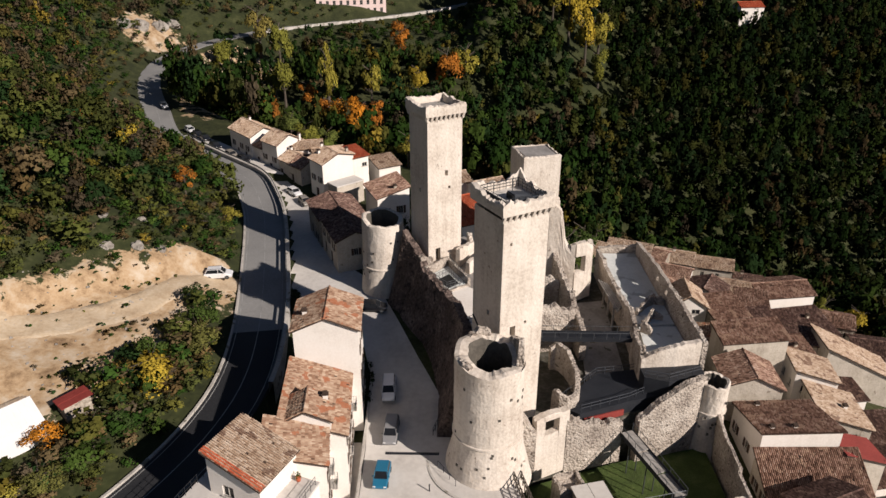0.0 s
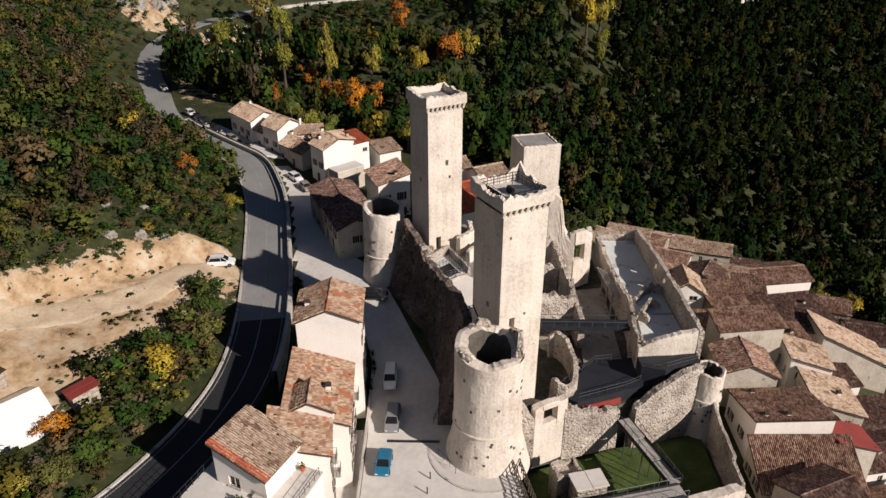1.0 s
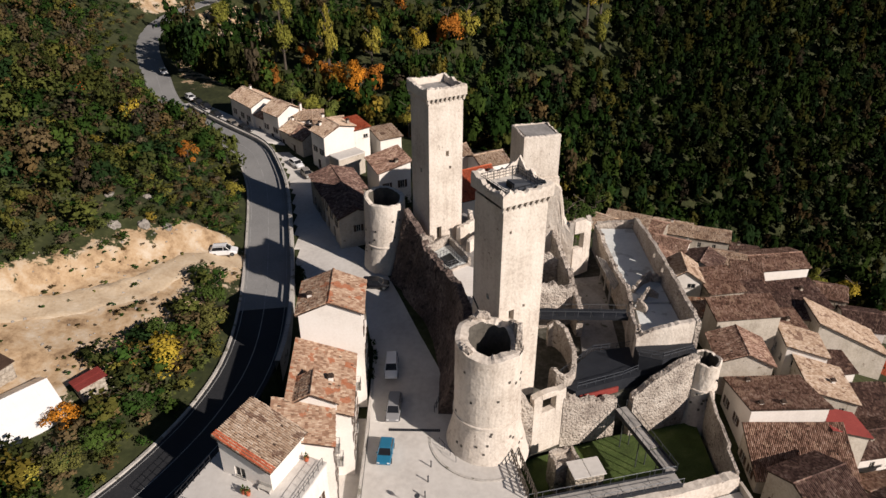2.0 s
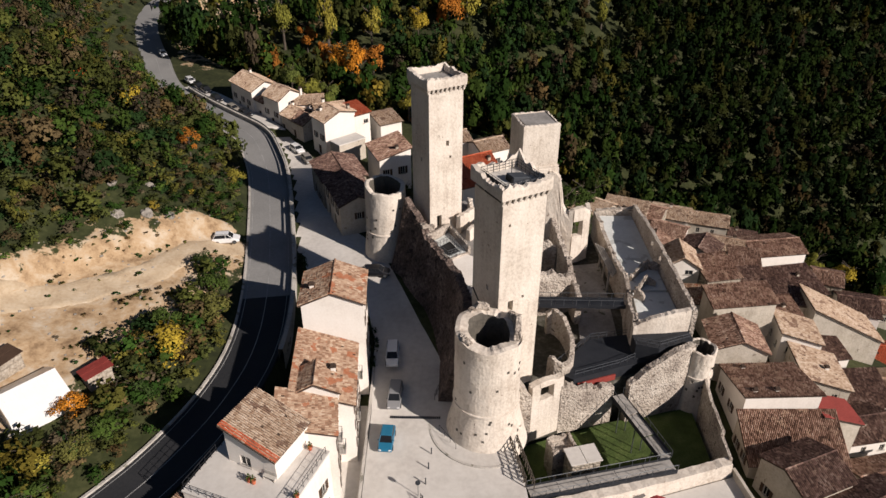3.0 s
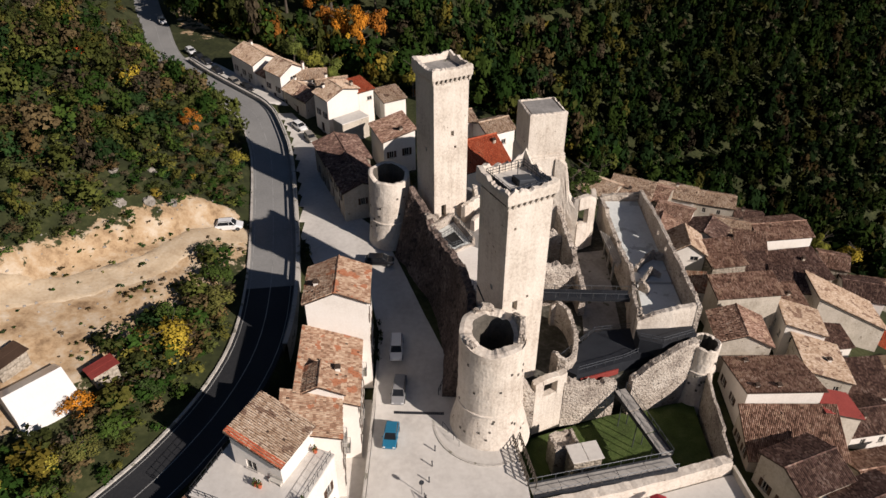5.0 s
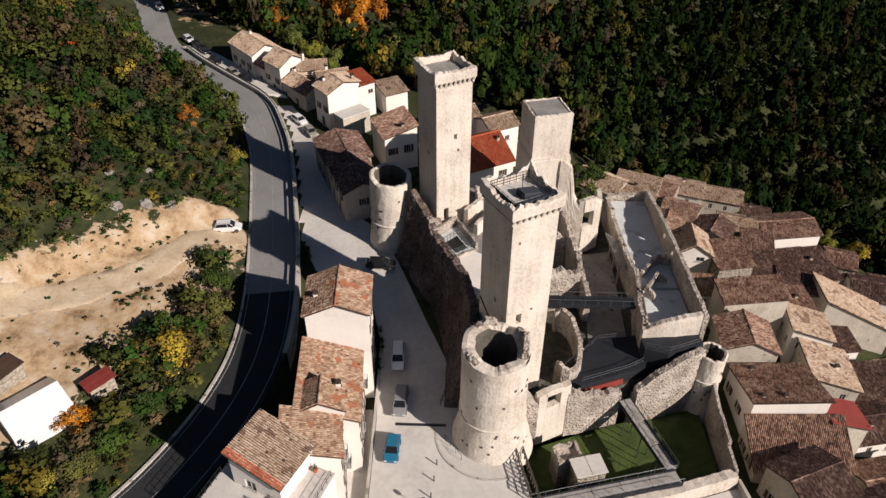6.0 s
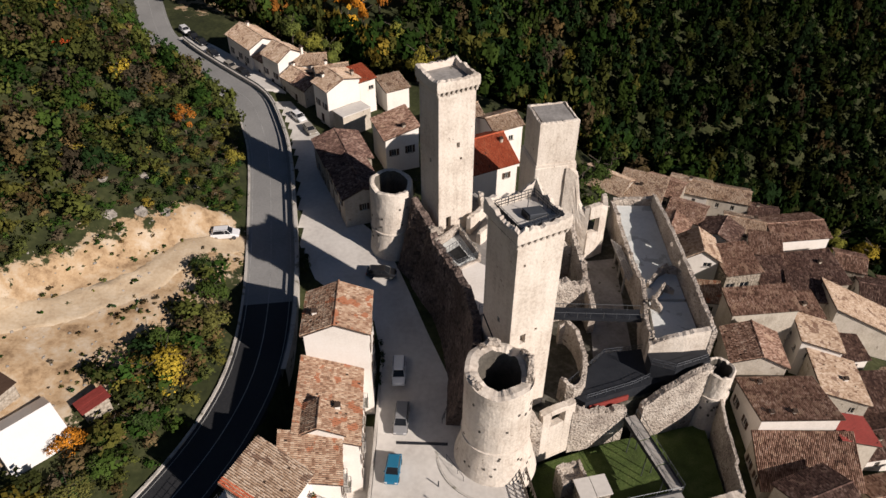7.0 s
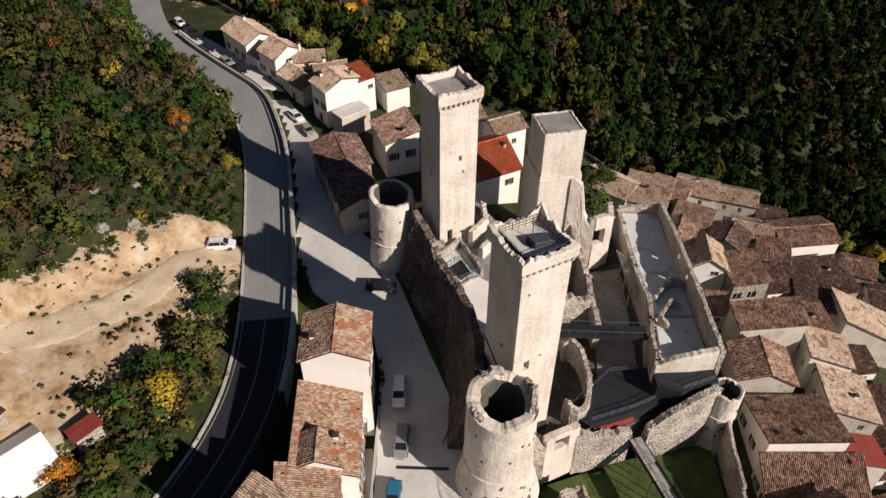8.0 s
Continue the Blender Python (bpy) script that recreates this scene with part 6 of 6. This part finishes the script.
G1, G2, OL = (0.055, 0.085, 0.02), (0.04, 0.065, 0.02), (0.10, 0.10, 0.03)
for x, y, h, r_, c, lb in [(-34.4, 70.4, 5.6, 4.2, Y1, "broad golden yellow tree on the road bank"), (-37.2, 69.2, 3.8, 2.8, (0.17, 0.12, 0.03), "rusty brown shrub tree on the road bank"), (-31.4, 78.6, 5.4, 3.2, OL, "olive green tree beside the road"),
                           (-32.8, 83.6, 4.6, 3.0, G1, "green tree beside the road"), (-36.4, 74.2, 4.6, 2.8, G1, "green bushy tree on the road bank"), (-35.2, 89.4, 3.4, 2.4, G2, "dark green bush tree by the track"),
                           (-42.2, 59.0, 3.6, 2.3, O1, "small orange tree beside the white shed"), (-37.8, 60.2, 3.6, 2.6, G1, "green tree on the road bank"), (-35.8, 62.6, 3.4, 2.6, G2, "dark green tree on the road bank"),
                           (-40.2, 54.2, 3.6, 2.8, OL, "olive green tree on the road bank"), (-43.6, 52.4, 3.8, 2.8, Y2, "yellow green tree on the road bank"), (-41.5, 48.0, 3.6, 2.8, G1, "green tree on the lower bank"),
                           (-46.5, 48.6, 3.8, 2.8, Y2, "yellowing tree on the lower bank"), (-38.6, 57.0, 3.2, 2.4, G1, "green bush tree on the bank"), (-69, 132, 4.5, 2.4, (0.42, 0.07, 0.02), "bright red autumn tree on the hillside"),
                           (-53, 112, 5.5, 2.6, Y2, "yellowing tree on the hillside"), (-47, 122, 5.5, 2.6, O2, "rust coloured tree on the hillside"), (-57, 126, 6.5, 3.0, Y1, "golden tree on the hillside"), (-38.4, 117.6, 4.6, 2.4, Y2, "yellow green tree above the road"),
                           (-39.6, 111.5, 4.2, 2.4, G2, "dark green tree above the road"), (-40.8, 126.5, 5.0, 2.6, OL, "olive tree above the road bend")]:
    tree(x, y, h, r_, c, lb, low=0.22)
for x, y, h, r_, c, lb in SHOW:
    tree(x, y, h, r_, c, lb, 1900, 0.062, low=0.2)
for x, y, h, r_, c, lb in POPLARS:
    tree(x, y, h, r_, c, lb, 1900, 0.062, True)
for x, y, h, r_ in [(-10.6, 80.2, 3.2, 1.5), (-10.2, 77.4, 3.4, 1.5), (-10.1, 74.4, 3.2, 1.4), (-22.6, 95.4, 2.6, 1.4), (-22.4, 93.4, 2.2, 1.3)]:
    tree(x, y, h, r_, (0.03, 0.045, 0.016), "dark green bush beside the houses", 400, 0.1, name="bush", z=float(street_z(y)) - (1.6 if x > -12 else 0.0), low=0.28)
tree(-6.0, 101.6, 3.0, 1.3, (0.05, 0.06, 0.02), "green shrub growing at the keep's foot", 300, 0.1, name="bush", z=13.5, low=0.28)
for x, y, h in ((24.5, 127.0, 6.5), (28.5, 133.0, 7.5), (33.0, 140.0, 8.0), (20.0, 133.0, 7.0)):
    tree(x, y, h, 3.6, (0.035, 0.055, 0.014), "dark green bush on the slope behind the castle", 700, 0.075, name="bush", low=0.28)
tree(25.5, 121.0, 6.0, 3.6, (0.06, 0.085, 0.02), "round green tree behind the ruined tower", 600, 0.085, low=0.25)
tree(6.2, 109.6, 3.6, 2.4, G2, "dark green hedge below the red roofed house", 400, 0.09, name="bush", z=2.2, low=0.28)


# ---- cars ----
def paint(name, c):
    m = mat(name, [tuple(v * 0.92 for v in c), c], 0.3, 0.5, 4.0, 0.0)
    b = m.node_tree.nodes["Principled BSDF"]
    b.inputs["Coat Weight"].default_value = 0.6
    b.inputs["Specular IOR Level"].default_value = 0.5
    return m


def loft(bm, rows):
    """Closed loops of equal length joined into a skin, capped at both ends."""
    rr = [[bm.verts.new(c) for c in r] for r in rows]
    for a, b in zip(rr[:-1], rr[1:]):
        for i in range(len(a)):
            bm.faces.new((a[i], a[(i + 1) % len(a)], b[(i + 1) % len(a)], b[i]))
    bm.faces.new(rr[0][::-1])
    bm.faces.new(rr[-1])


def car(x, y, z, rz, material, label, tall=0.0, length=4.2, group="parked cars", rails=False):
    """A hatchback: lofted body, glasshouse, roof, wheels with rims, lamps. Its front looks along local -y."""
    t = thing("car", x, y, z, label, "car", group, rz=rz)
    M = pose(x, y, z, 0, 0, rz)
    hl = length / 2
    prof = [(-hl, 0.45, 0.62, 0.72), (-hl + 0.12, 0.32, 0.74, 0.82), (-hl + 0.9, 0.28, 0.92 + tall * 0.4, 0.87), (-0.3, 0.26, 0.98 + tall * 0.4, 0.88), (hl - 0.5, 0.28, 1.0 + tall * 0.4, 0.87), (hl - 0.1, 0.34, 0.95 + tall * 0.4, 0.83), (hl, 0.45, 0.8, 0.76)]
    bm = bm_new()
    loft(bm, [[M @ Vector(c) for c in ((-w, yy, b + 0.1), (-w * 0.94, yy, b), (w * 0.94, yy, b), (w, yy, b + 0.1), (w, yy, tp - 0.12), (w * 0.9, yy, tp), (-w * 0.9, yy, tp), (-w, yy, tp - 0.12))] for yy, b, tp, w in prof])
    part("body", bm, material, t, smooth=False)
    zb, zt = 0.96 + tall * 0.4, 1.42 + tall
    bm = bm_new()
    loft(bm, [[M @ Vector(c) for c in ((-w, y0, zz), (w, y0, zz), (w, y1, zz), (-w, y1, zz))] for w, y0, y1, zz in ((0.79, -hl + 1.0, hl - 0.28, zb - 0.05), (0.66, -hl + 1.65, hl - 0.6, zt))])
    part("glasshouse", bm, M_GLASS, t)
    bm = bm_new()
    box(bm, 0, (-hl + 1.65 + hl - 0.6) / 2, zt + 0.025, 1.34, 2 * hl - 2.2, 0.07, 0, 0.03)
    bmesh.ops.transform(bm, matrix=M, verts=bm.verts[:])
    part("roof", bm, material, t)
    for sx in (-1, 1):
        for y0, y1 in ((-hl + 1.0, -hl + 1.67), (-0.1, -0.05), (hl - 0.3, hl - 0.62)):
            bm = bm_new()
            tube(bm, (sx * 0.79, y0, zb - 0.02), (sx * 0.665, y1, zt), 0.035, 4)
            bmesh.ops.transform(bm, matrix=M, verts=bm.verts[:])
            part("pillar", bm, material, t)
    if rails:
        for sx in (-0.6, 0.6):
            bm = bm_new()
            tube(bm, (sx, -0.6, zt + 0.12), (sx, hl - 0.7, zt + 0.12), 0.03, 5)
            bmesh.ops.transform(bm, matrix=M, verts=bm.verts[:])
            part("roof_rail", bm, M_GRATE, t)
    for sx in (-1, 1):
        for yy in (-hl + 0.8, hl - 0.8):
            bm = bm_new()
            bmesh.ops.create_cone(bm, cap_ends=True, segments=14, radius1=0.33, radius2=0.33, depth=0.22, matrix=M @ pose(sx * 0.79, yy, 0.33, 0, 90, 0))
            w = part("wheel", bm, M_TYRE_SHADE, t)
            bm = bm_new()
            bmesh.ops.create_cone(bm, cap_ends=True, segments=10, radius1=0.2, radius2=0.2, depth=0.04, matrix=M @ pose(sx * 0.9, yy, 0.33, 0, 90, 0))
            part("rim", bm, M_STEEL, w)
        bm = bm_new()
        box(bm, sx * 0.6, -hl + 0.08, 0.66, 0.32, 0.16, 0.14, sx * 12, 0.03)
        bmesh.ops.transform(bm, matrix=M, verts=bm.verts[:])
        part("headlight", bm, M_LAMP, t)
        bm = bm_new()
        box(bm, sx * 0.68, hl - 0.06, 0.78, 0.2, 0.14, 0.2, 0, 0.03)
        bmesh.ops.transform(bm, matrix=M, verts=bm.verts[:])
        part("tail_light", bm, M_TAIL, t)
        bm = bm_new()
        box(bm, sx * 0.93, -hl + 1.35, 1.0, 0.18, 0.12, 0.13, 0, 0.03)
        bmesh.ops.transform(bm, matrix=M, verts=bm.verts[:])
        part("wing_mirror", bm, material, t)
    return t


P_BLUE, P_GREY, P_SILVER, P_BLACK, P_WHITE, P_TAN, P_RED = paint("blue_car_paint", (0.02, 0.15, 0.26)), paint("grey_car_paint", (0.24, 0.24, 0.245)), paint("silver_car_paint", (0.72, 0.73, 0.75)), paint("black_car_paint", (0.012, 0.012, 0.014)), paint("white_car_paint", (0.75, 0.75, 0.75)), paint("tan_car_paint", (0.3, 0.27, 0.23)), paint("red_canopy_paint", (0.45, 0.02, 0.03))
sz_ = lambda y: float(street_z(y)) + 0.06
car(-6.9, 61.4, sz_(61.4), -4, P_BLUE, "metallic blue hatchback parked below the castle", 0.05, 4.0)
car(-6.3, 68.4, sz_(68.4), -2, P_GREY, "dark grey estate car parked by the houses", 0.15, 4.9)
car(-7.0, 75.2, sz_(75.2) + 0.1, 2, P_SILVER, "silver hatchback parked on the street", 0.22, 4.8)
car(-10.6, 92.7, sz_(92.7) + 0.25, 88, P_BLACK, "black estate car parked across the square", 0.0, 4.5)
car(-35.0, 98.6, float(ground(-35, 98.6)[0]) + 0.15, 98, P_WHITE, "white off-road car parked on the earth track", 0.2, 4.3, "parked cars", True)
for x, y, rz, p, lb in [(-65.8, 181.0, 38, P_WHITE, "white car parked on the upper road"), (-62.6, 177.2, 38, P_BLACK, "black car parked on the upper road"), (-59.8, 174.0, 38, P_BLACK, "dark car parked on the upper road"), (-55.4, 167.6, 40, P_BLACK, "dark car parked on the upper street"),
                        (-49.6, 160.6, 44, P_TAN, "tan car parked before the houses"), (-46.0, 157.2, 46, P_BLACK, "black car parked before the houses"), (-31.4, 141.2, 40, P_WHITE, "white car parked beside the large house"), (-28.4, 136.6, 30, P_TAN, "grey car parked beside the large house")]:
    car(x, y, max(sz_(y), float(ground(x, y)[0])) + 0.02, rz, p, lb, 0.0, 4.1)
car(-80.6, 204.0, 6.0, 30, P_WHITE, "white car standing on the far road", 0.0, 4.2)

# ---- street furniture ----
for x, y in [(-1.5, 59.6), (-1.8, 57.4), (-2.1, 55.2), (-2.4, 52.8)]:
    t = thing("bollard", x, y, sz_(y), "slim dark iron bollard on the pavement", "bollard", "bollards by the square")
    bm = bm_new()
    tube(bm, (x, y, sz_(y)), (x, y, sz_(y) + 0.85), 0.07, 8)
    part("post", bm, M_GRATE, t)
    bm = bm_new()
    bmesh.ops.create_uvsphere(bm, u_segments=8, v_segments=6, radius=0.1, matrix=Matrix.Translation((x, y, sz_(y) + 0.9)))
    part("knob", bm, M_GRATE, t)
t = thing("sign_post", -2.9, 53.6, sz_(53), "round traffic sign on a thin pole", "sign")
bm = bm_new()
tube(bm, (-2.9, 53.6, sz_(53)), (-2.9, 53.6, sz_(53) + 2.4), 0.04, 6)
part("pole", bm, M_STEEL, t)
bm = bm_new()
bmesh.ops.create_cone(bm, cap_ends=True, segments=16, radius1=0.3, radius2=0.3, depth=0.03, matrix=pose(-2.9, 53.55, sz_(53) + 2.2, 70, 0, 10))
part("disc", bm, M_GRATE, t)
t = thing("barrier", -1.8, 51.4, sz_(51), "tubular steel pedestrian barrier", "barrier")
railing(t, [(-2.6, 53.0, sz_(53)), (-1.4, 50.4, sz_(51)), (0.8, 48.6, sz_(50))], 1.1, 1.2, 0.04, (1.0, 0.5), M_GRATE)
t = thing("barrier", -0.9, 66.6, sz_(66), "short steel railing at the foot of the bastion", "barrier")
railing(t, [(-1.2, 68.2, sz_(68)), (-0.4, 70.4, sz_(70))], 1.1, 0.8, 0.04, (1.0, 0.5), M_GRATE)
railing(t, [(-0.6, 63.2, sz_(63) + 0.1), (1.4, 60.2, sz_(61) + 0.1)], 0.9, 1.2, 0.03, (1.0,), M_GRATE)
t = thing("terrace_railing", -20, 48, 9.2, "dark iron railing round the roof terrace", "railing")
Mt = pose(-18.9, 49.9, 0, 0, 0, -21)
railing(t, [Mt @ Vector(c) for c in ((-5.4, 3.2, 9.3), (-5.4, -4.7, 9.3), (5.4, -4.7, 9.3), (5.4, 4.4, 9.3))], 1.0, 0.9, 0.03, (1.0, 0.5), M_GRATE)
railing(pit, [(-2.4, 91.4, 11.3), (0.5, 87.1, 11.3), (3.5, 89.3, 11.1), (1.0, 94.9, 11.6)], 1.1, 0.8, 0.035, (1.0, 0.66, 0.33))
railing(pit, [(-1.0, 90.5, 10.9), (0.9, 92.4, 10.9), (2.5, 89.4, 10.9)], 1.0, 0.7, 0.03, (1.0, 0.5))
t = thing("terrace_railing", 2, 84, 10.8, "steel railing along the edge of the pale platform", "railing")
railing(t, [(3.4, 79.0, 10.85), (4.8, 79.4, 10.85)])
# terrace things
t = thing("bench", -17.6, 48.6, 9.3, "white garden bench on the roof terrace", "bench")
bm = bm_new()
box(bm, -17.4, 48.7, 9.72, 1.5, 0.42, 0.06, -24, 0.01)
part("seat", bm, M_FRAME, t)
bm = bm_new()
box(bm, -17.3, 48.92, 9.98, 1.5, 0.05, 0.45, -24, 0.01)
part("backrest", bm, M_FRAME, t)
for dx in (-0.65, 0.65):
    bm = bm_new()
    q = rot2(dx, 0, -24)
    box(bm, -17.4 + q[0], 48.7 + q[1], 9.5, 0.06, 0.4, 0.42, -24)
    part("leg", bm, M_FRAME, t)
for x, y in [(-19.4, 48.4), (-18.9, 48.2), (-14.0, 52.6), (-14.3, 46.4)]:
    t = thing("plant_pot", x, y, 9.3, "terracotta pot with a small plant", "plant pot", "pots on the terrace")
    bm = bm_new()
    bmesh.ops.create_cone(bm, cap_ends=True, segments=10, radius1=0.18, radius2=0.28, depth=0.5, matrix=Matrix.Translation((x, y, 9.55)))
    part("pot", bm, M_TILE_RED, t)
    q = leaf_ball(60, 5, size=0.2).reshape(-1, 3) * 0.45 + np.array([x, y, 10.0])
    ob = arr("leaves", q, np.arange(len(q)).reshape(-1, 4), M_LEAF, t)
    at_ = ob.data.attributes.new("tint", "FLOAT_COLOR", "POINT")
    at_.data.foreach_set("color", np.tile(np.array([0.05, 0.07, 0.02, 1], np.float32), len(q)))
# balconies over the street
for x, y, z in [(-10.75, 67.0, 6.8), (-10.75, 62.6, 4.2), (-11.9, 56.3, 7.2), (-11.8, 57.2, 4.4)]:
    t = thing("balcony", x, y, z, "small balcony with iron railing on the cream facade", "balcony", "balconies on the facade")
    bm = bm_new()
    box(bm, x + 0.3, y, z, 0.8, 1.5, 0.12, 5, 0.02)
    part("slab", bm, M_KERB, t)
    railing(t, [(x, y - 0.7, z + 0.06), (x + 0.65, y - 0.7, z + 0.06), (x + 0.6, y + 0.7, z + 0.06), (x, y + 0.7, z + 0.06)], 0.95, 0.4, 0.02, (1.0,), M_GRATE)

# ---- the cleared terrace ----
t = thing("shed", -46.2, 59.8, 7, "long white sheet metal shed on the terrace", "shed")
Ms = pose(-46.7, 59.9, 0, 0, 0, -42)
bm = bm_new()
rows = [[Ms @ Vector((xx, yy, zz)) for xx, zz in ((-3.0, 6.6), (3.0, 6.6), (3.0, 10.5), (0, 12.0), (-3.0, 10.5))] for yy in (-3.3, 3.3)]
loft(bm, rows)
M_SHED = paint("white_sheet_metal", (0.80, 0.79, 0.77))
part("body", bm, M_SHED, t)
for sx in (-1, 1):
    bm = bm_new()
    for i in range(11):
        vs = box(bm, sx * 1.5, -3.2 + i * 0.62, 11.25, 3.3, 0.04, 0.04)
        bmesh.ops.rotate(bm, verts=vs, cent=(sx * 1.5, 0, 11.25), matrix=Matrix.Rotation(sx * 0.464, 3, "Y"))
    bmesh.ops.transform(bm, matrix=Ms, verts=bm.verts[:])
    part("roof_ribs", bm, M_SHED, t)
for x, y, w, d, rz, lb in [(-40.9, 63.9, 2.4, 3.2, -42, "low shack with a rusty red sheet roof"), (-51.5, 63.6, 3.0, 4.0, -30, "dark shack with a brown sheet roof")]:
    z = float(ground(x, y)[0])
    t = thing("shack", x, y, z, lb, "shack")
    bm = bm_new()
    box(bm, x, y, z + 0.8, w - 0.3, d - 0.3, 2.0, rz, 0.02)
    part("body", bm, M_STONEWALL, t)
    for i in range(4):
        q = rot2(-w / 2 + w * (i + 0.5) / 4, 0, rz)
        bm = bm_new()
        box(bm, x + q[0], y + q[1], z + 1.9 + 0.03 * (i % 2), w / 4 + 0.04, d + 0.3, 0.06, rz, 0, 4)
        part("roof_sheet", bm, M_REDSHEET if x > -45 else M_SHUTTER, t)


def rock(x, y, s, label, seed):
    z = float(ground(x, y)[0])
    bm = bm_new()
    bmesh.ops.create_icosphere(bm, subdivisions=3, radius=1)
    for v in bm.verts:
        n = 1 + 0.45 * lump(v.co.x + seed, v.co.y, v.co.z, 1.4) + 0.2 * lump(v.co.x, v.co.y + seed, v.co.z, 4)
        v.co = Vector((v.co.x * s * n + x, v.co.y * s * n + y, v.co.z * s * 0.8 * n + z))
    return tagged(part("rock_outcrop", bm, M_ROCK), label, "rock")


for i, (x, y, s) in enumerate([(-119, 292, 3.4), (-115, 300, 3.2), (-123, 285, 3.2), (-112, 307, 2.6)]):
    rock(x, y, s, "pale limestone cliff above the road bend", i * 3.7)
for i, (x, y, s) in enumerate([(-42.6, 97.2, 0.8), (-45.2, 95.4, 0.9), (-47.6, 103.8, 0.8), (-48.6, 93.0, 0.9), (-39.6, 108.5, 0.7), (-41.5, 107.6, 0.6), (-51.0, 98.6, 0.7)]):
    rock(x, y, s, "pale limestone boulder on the slope", i * 2.3)

# ---- far viaduct and houses ----
ka = int(np.argmin(np.abs(ROADL[:, 1] - 322)))
ribbon("viaduct_wall", ROADL[ka:], -3.4, -4.0, 0.9, M_KERB, "pale parapet of the road on the far slope", "viaduct", 3.5)
for j in range(ka, len(ROADL) - 8, 3):
    x, y, z = ROADL[j]
    bm = bm_new()
    box(bm, x + 1.5, y - 3.0, z - 5, 1.0, 1.0, 9, 20, 0.05)
    tagged(part("viaduct_pier", bm, M_KERB), "pale concrete pier of the far road", "pier", "piers of the viaduct")
house(-46, 372, 34, 11, 14, 2, 22, 2.0, "gx", M_PINK, M_TILE, "long pink and white apartment block on the far slope", [(0, u, z, 1.4, 2.0) for u in np.arange(-15, 15.1, 3.3) for z in (10.2, 14.0, 17.6)], (), name="apartment_building", cat="building")
house(158, 388, 13, 9, 10, 0, 10.5, 2.2, "gx", M_WHITE, M_TILE_RED, "white country house with a red roof in the woods", [(0, -3, 7, 1.4, 1.6), (0, 2, 7, 1.4, 1.6)], (), name="house")

# ---- guard rail on the parapet ----
ribbon("guard_rail", ROADL[i72:i178], -3.6, -3.66, 1.5, M_STEEL, "galvanised guard rail above the parapet", "guard rail", -1.15)
# red parasol on the forecourt
t = thing("parasol", 24.6, 54.2, -3.2, "red parasol open on the paved forecourt", "parasol")
bm = bm_new()
tube(bm, (24.6, 54.2, -3.2), (24.6, 54.2, -0.9), 0.03, 6)
part("pole", bm, M_STEEL, t)
bm = bm_new()
bmesh.ops.create_cone(bm, cap_ends=False, segments=8, radius1=1.3, radius2=0.03, depth=0.5, matrix=Matrix.Translation((24.6, 54.2, -0.95)))
bmesh.ops.solidify(bm, geom=bm.faces[:], thickness=0.02)
part("canopy", bm, P_RED, t)
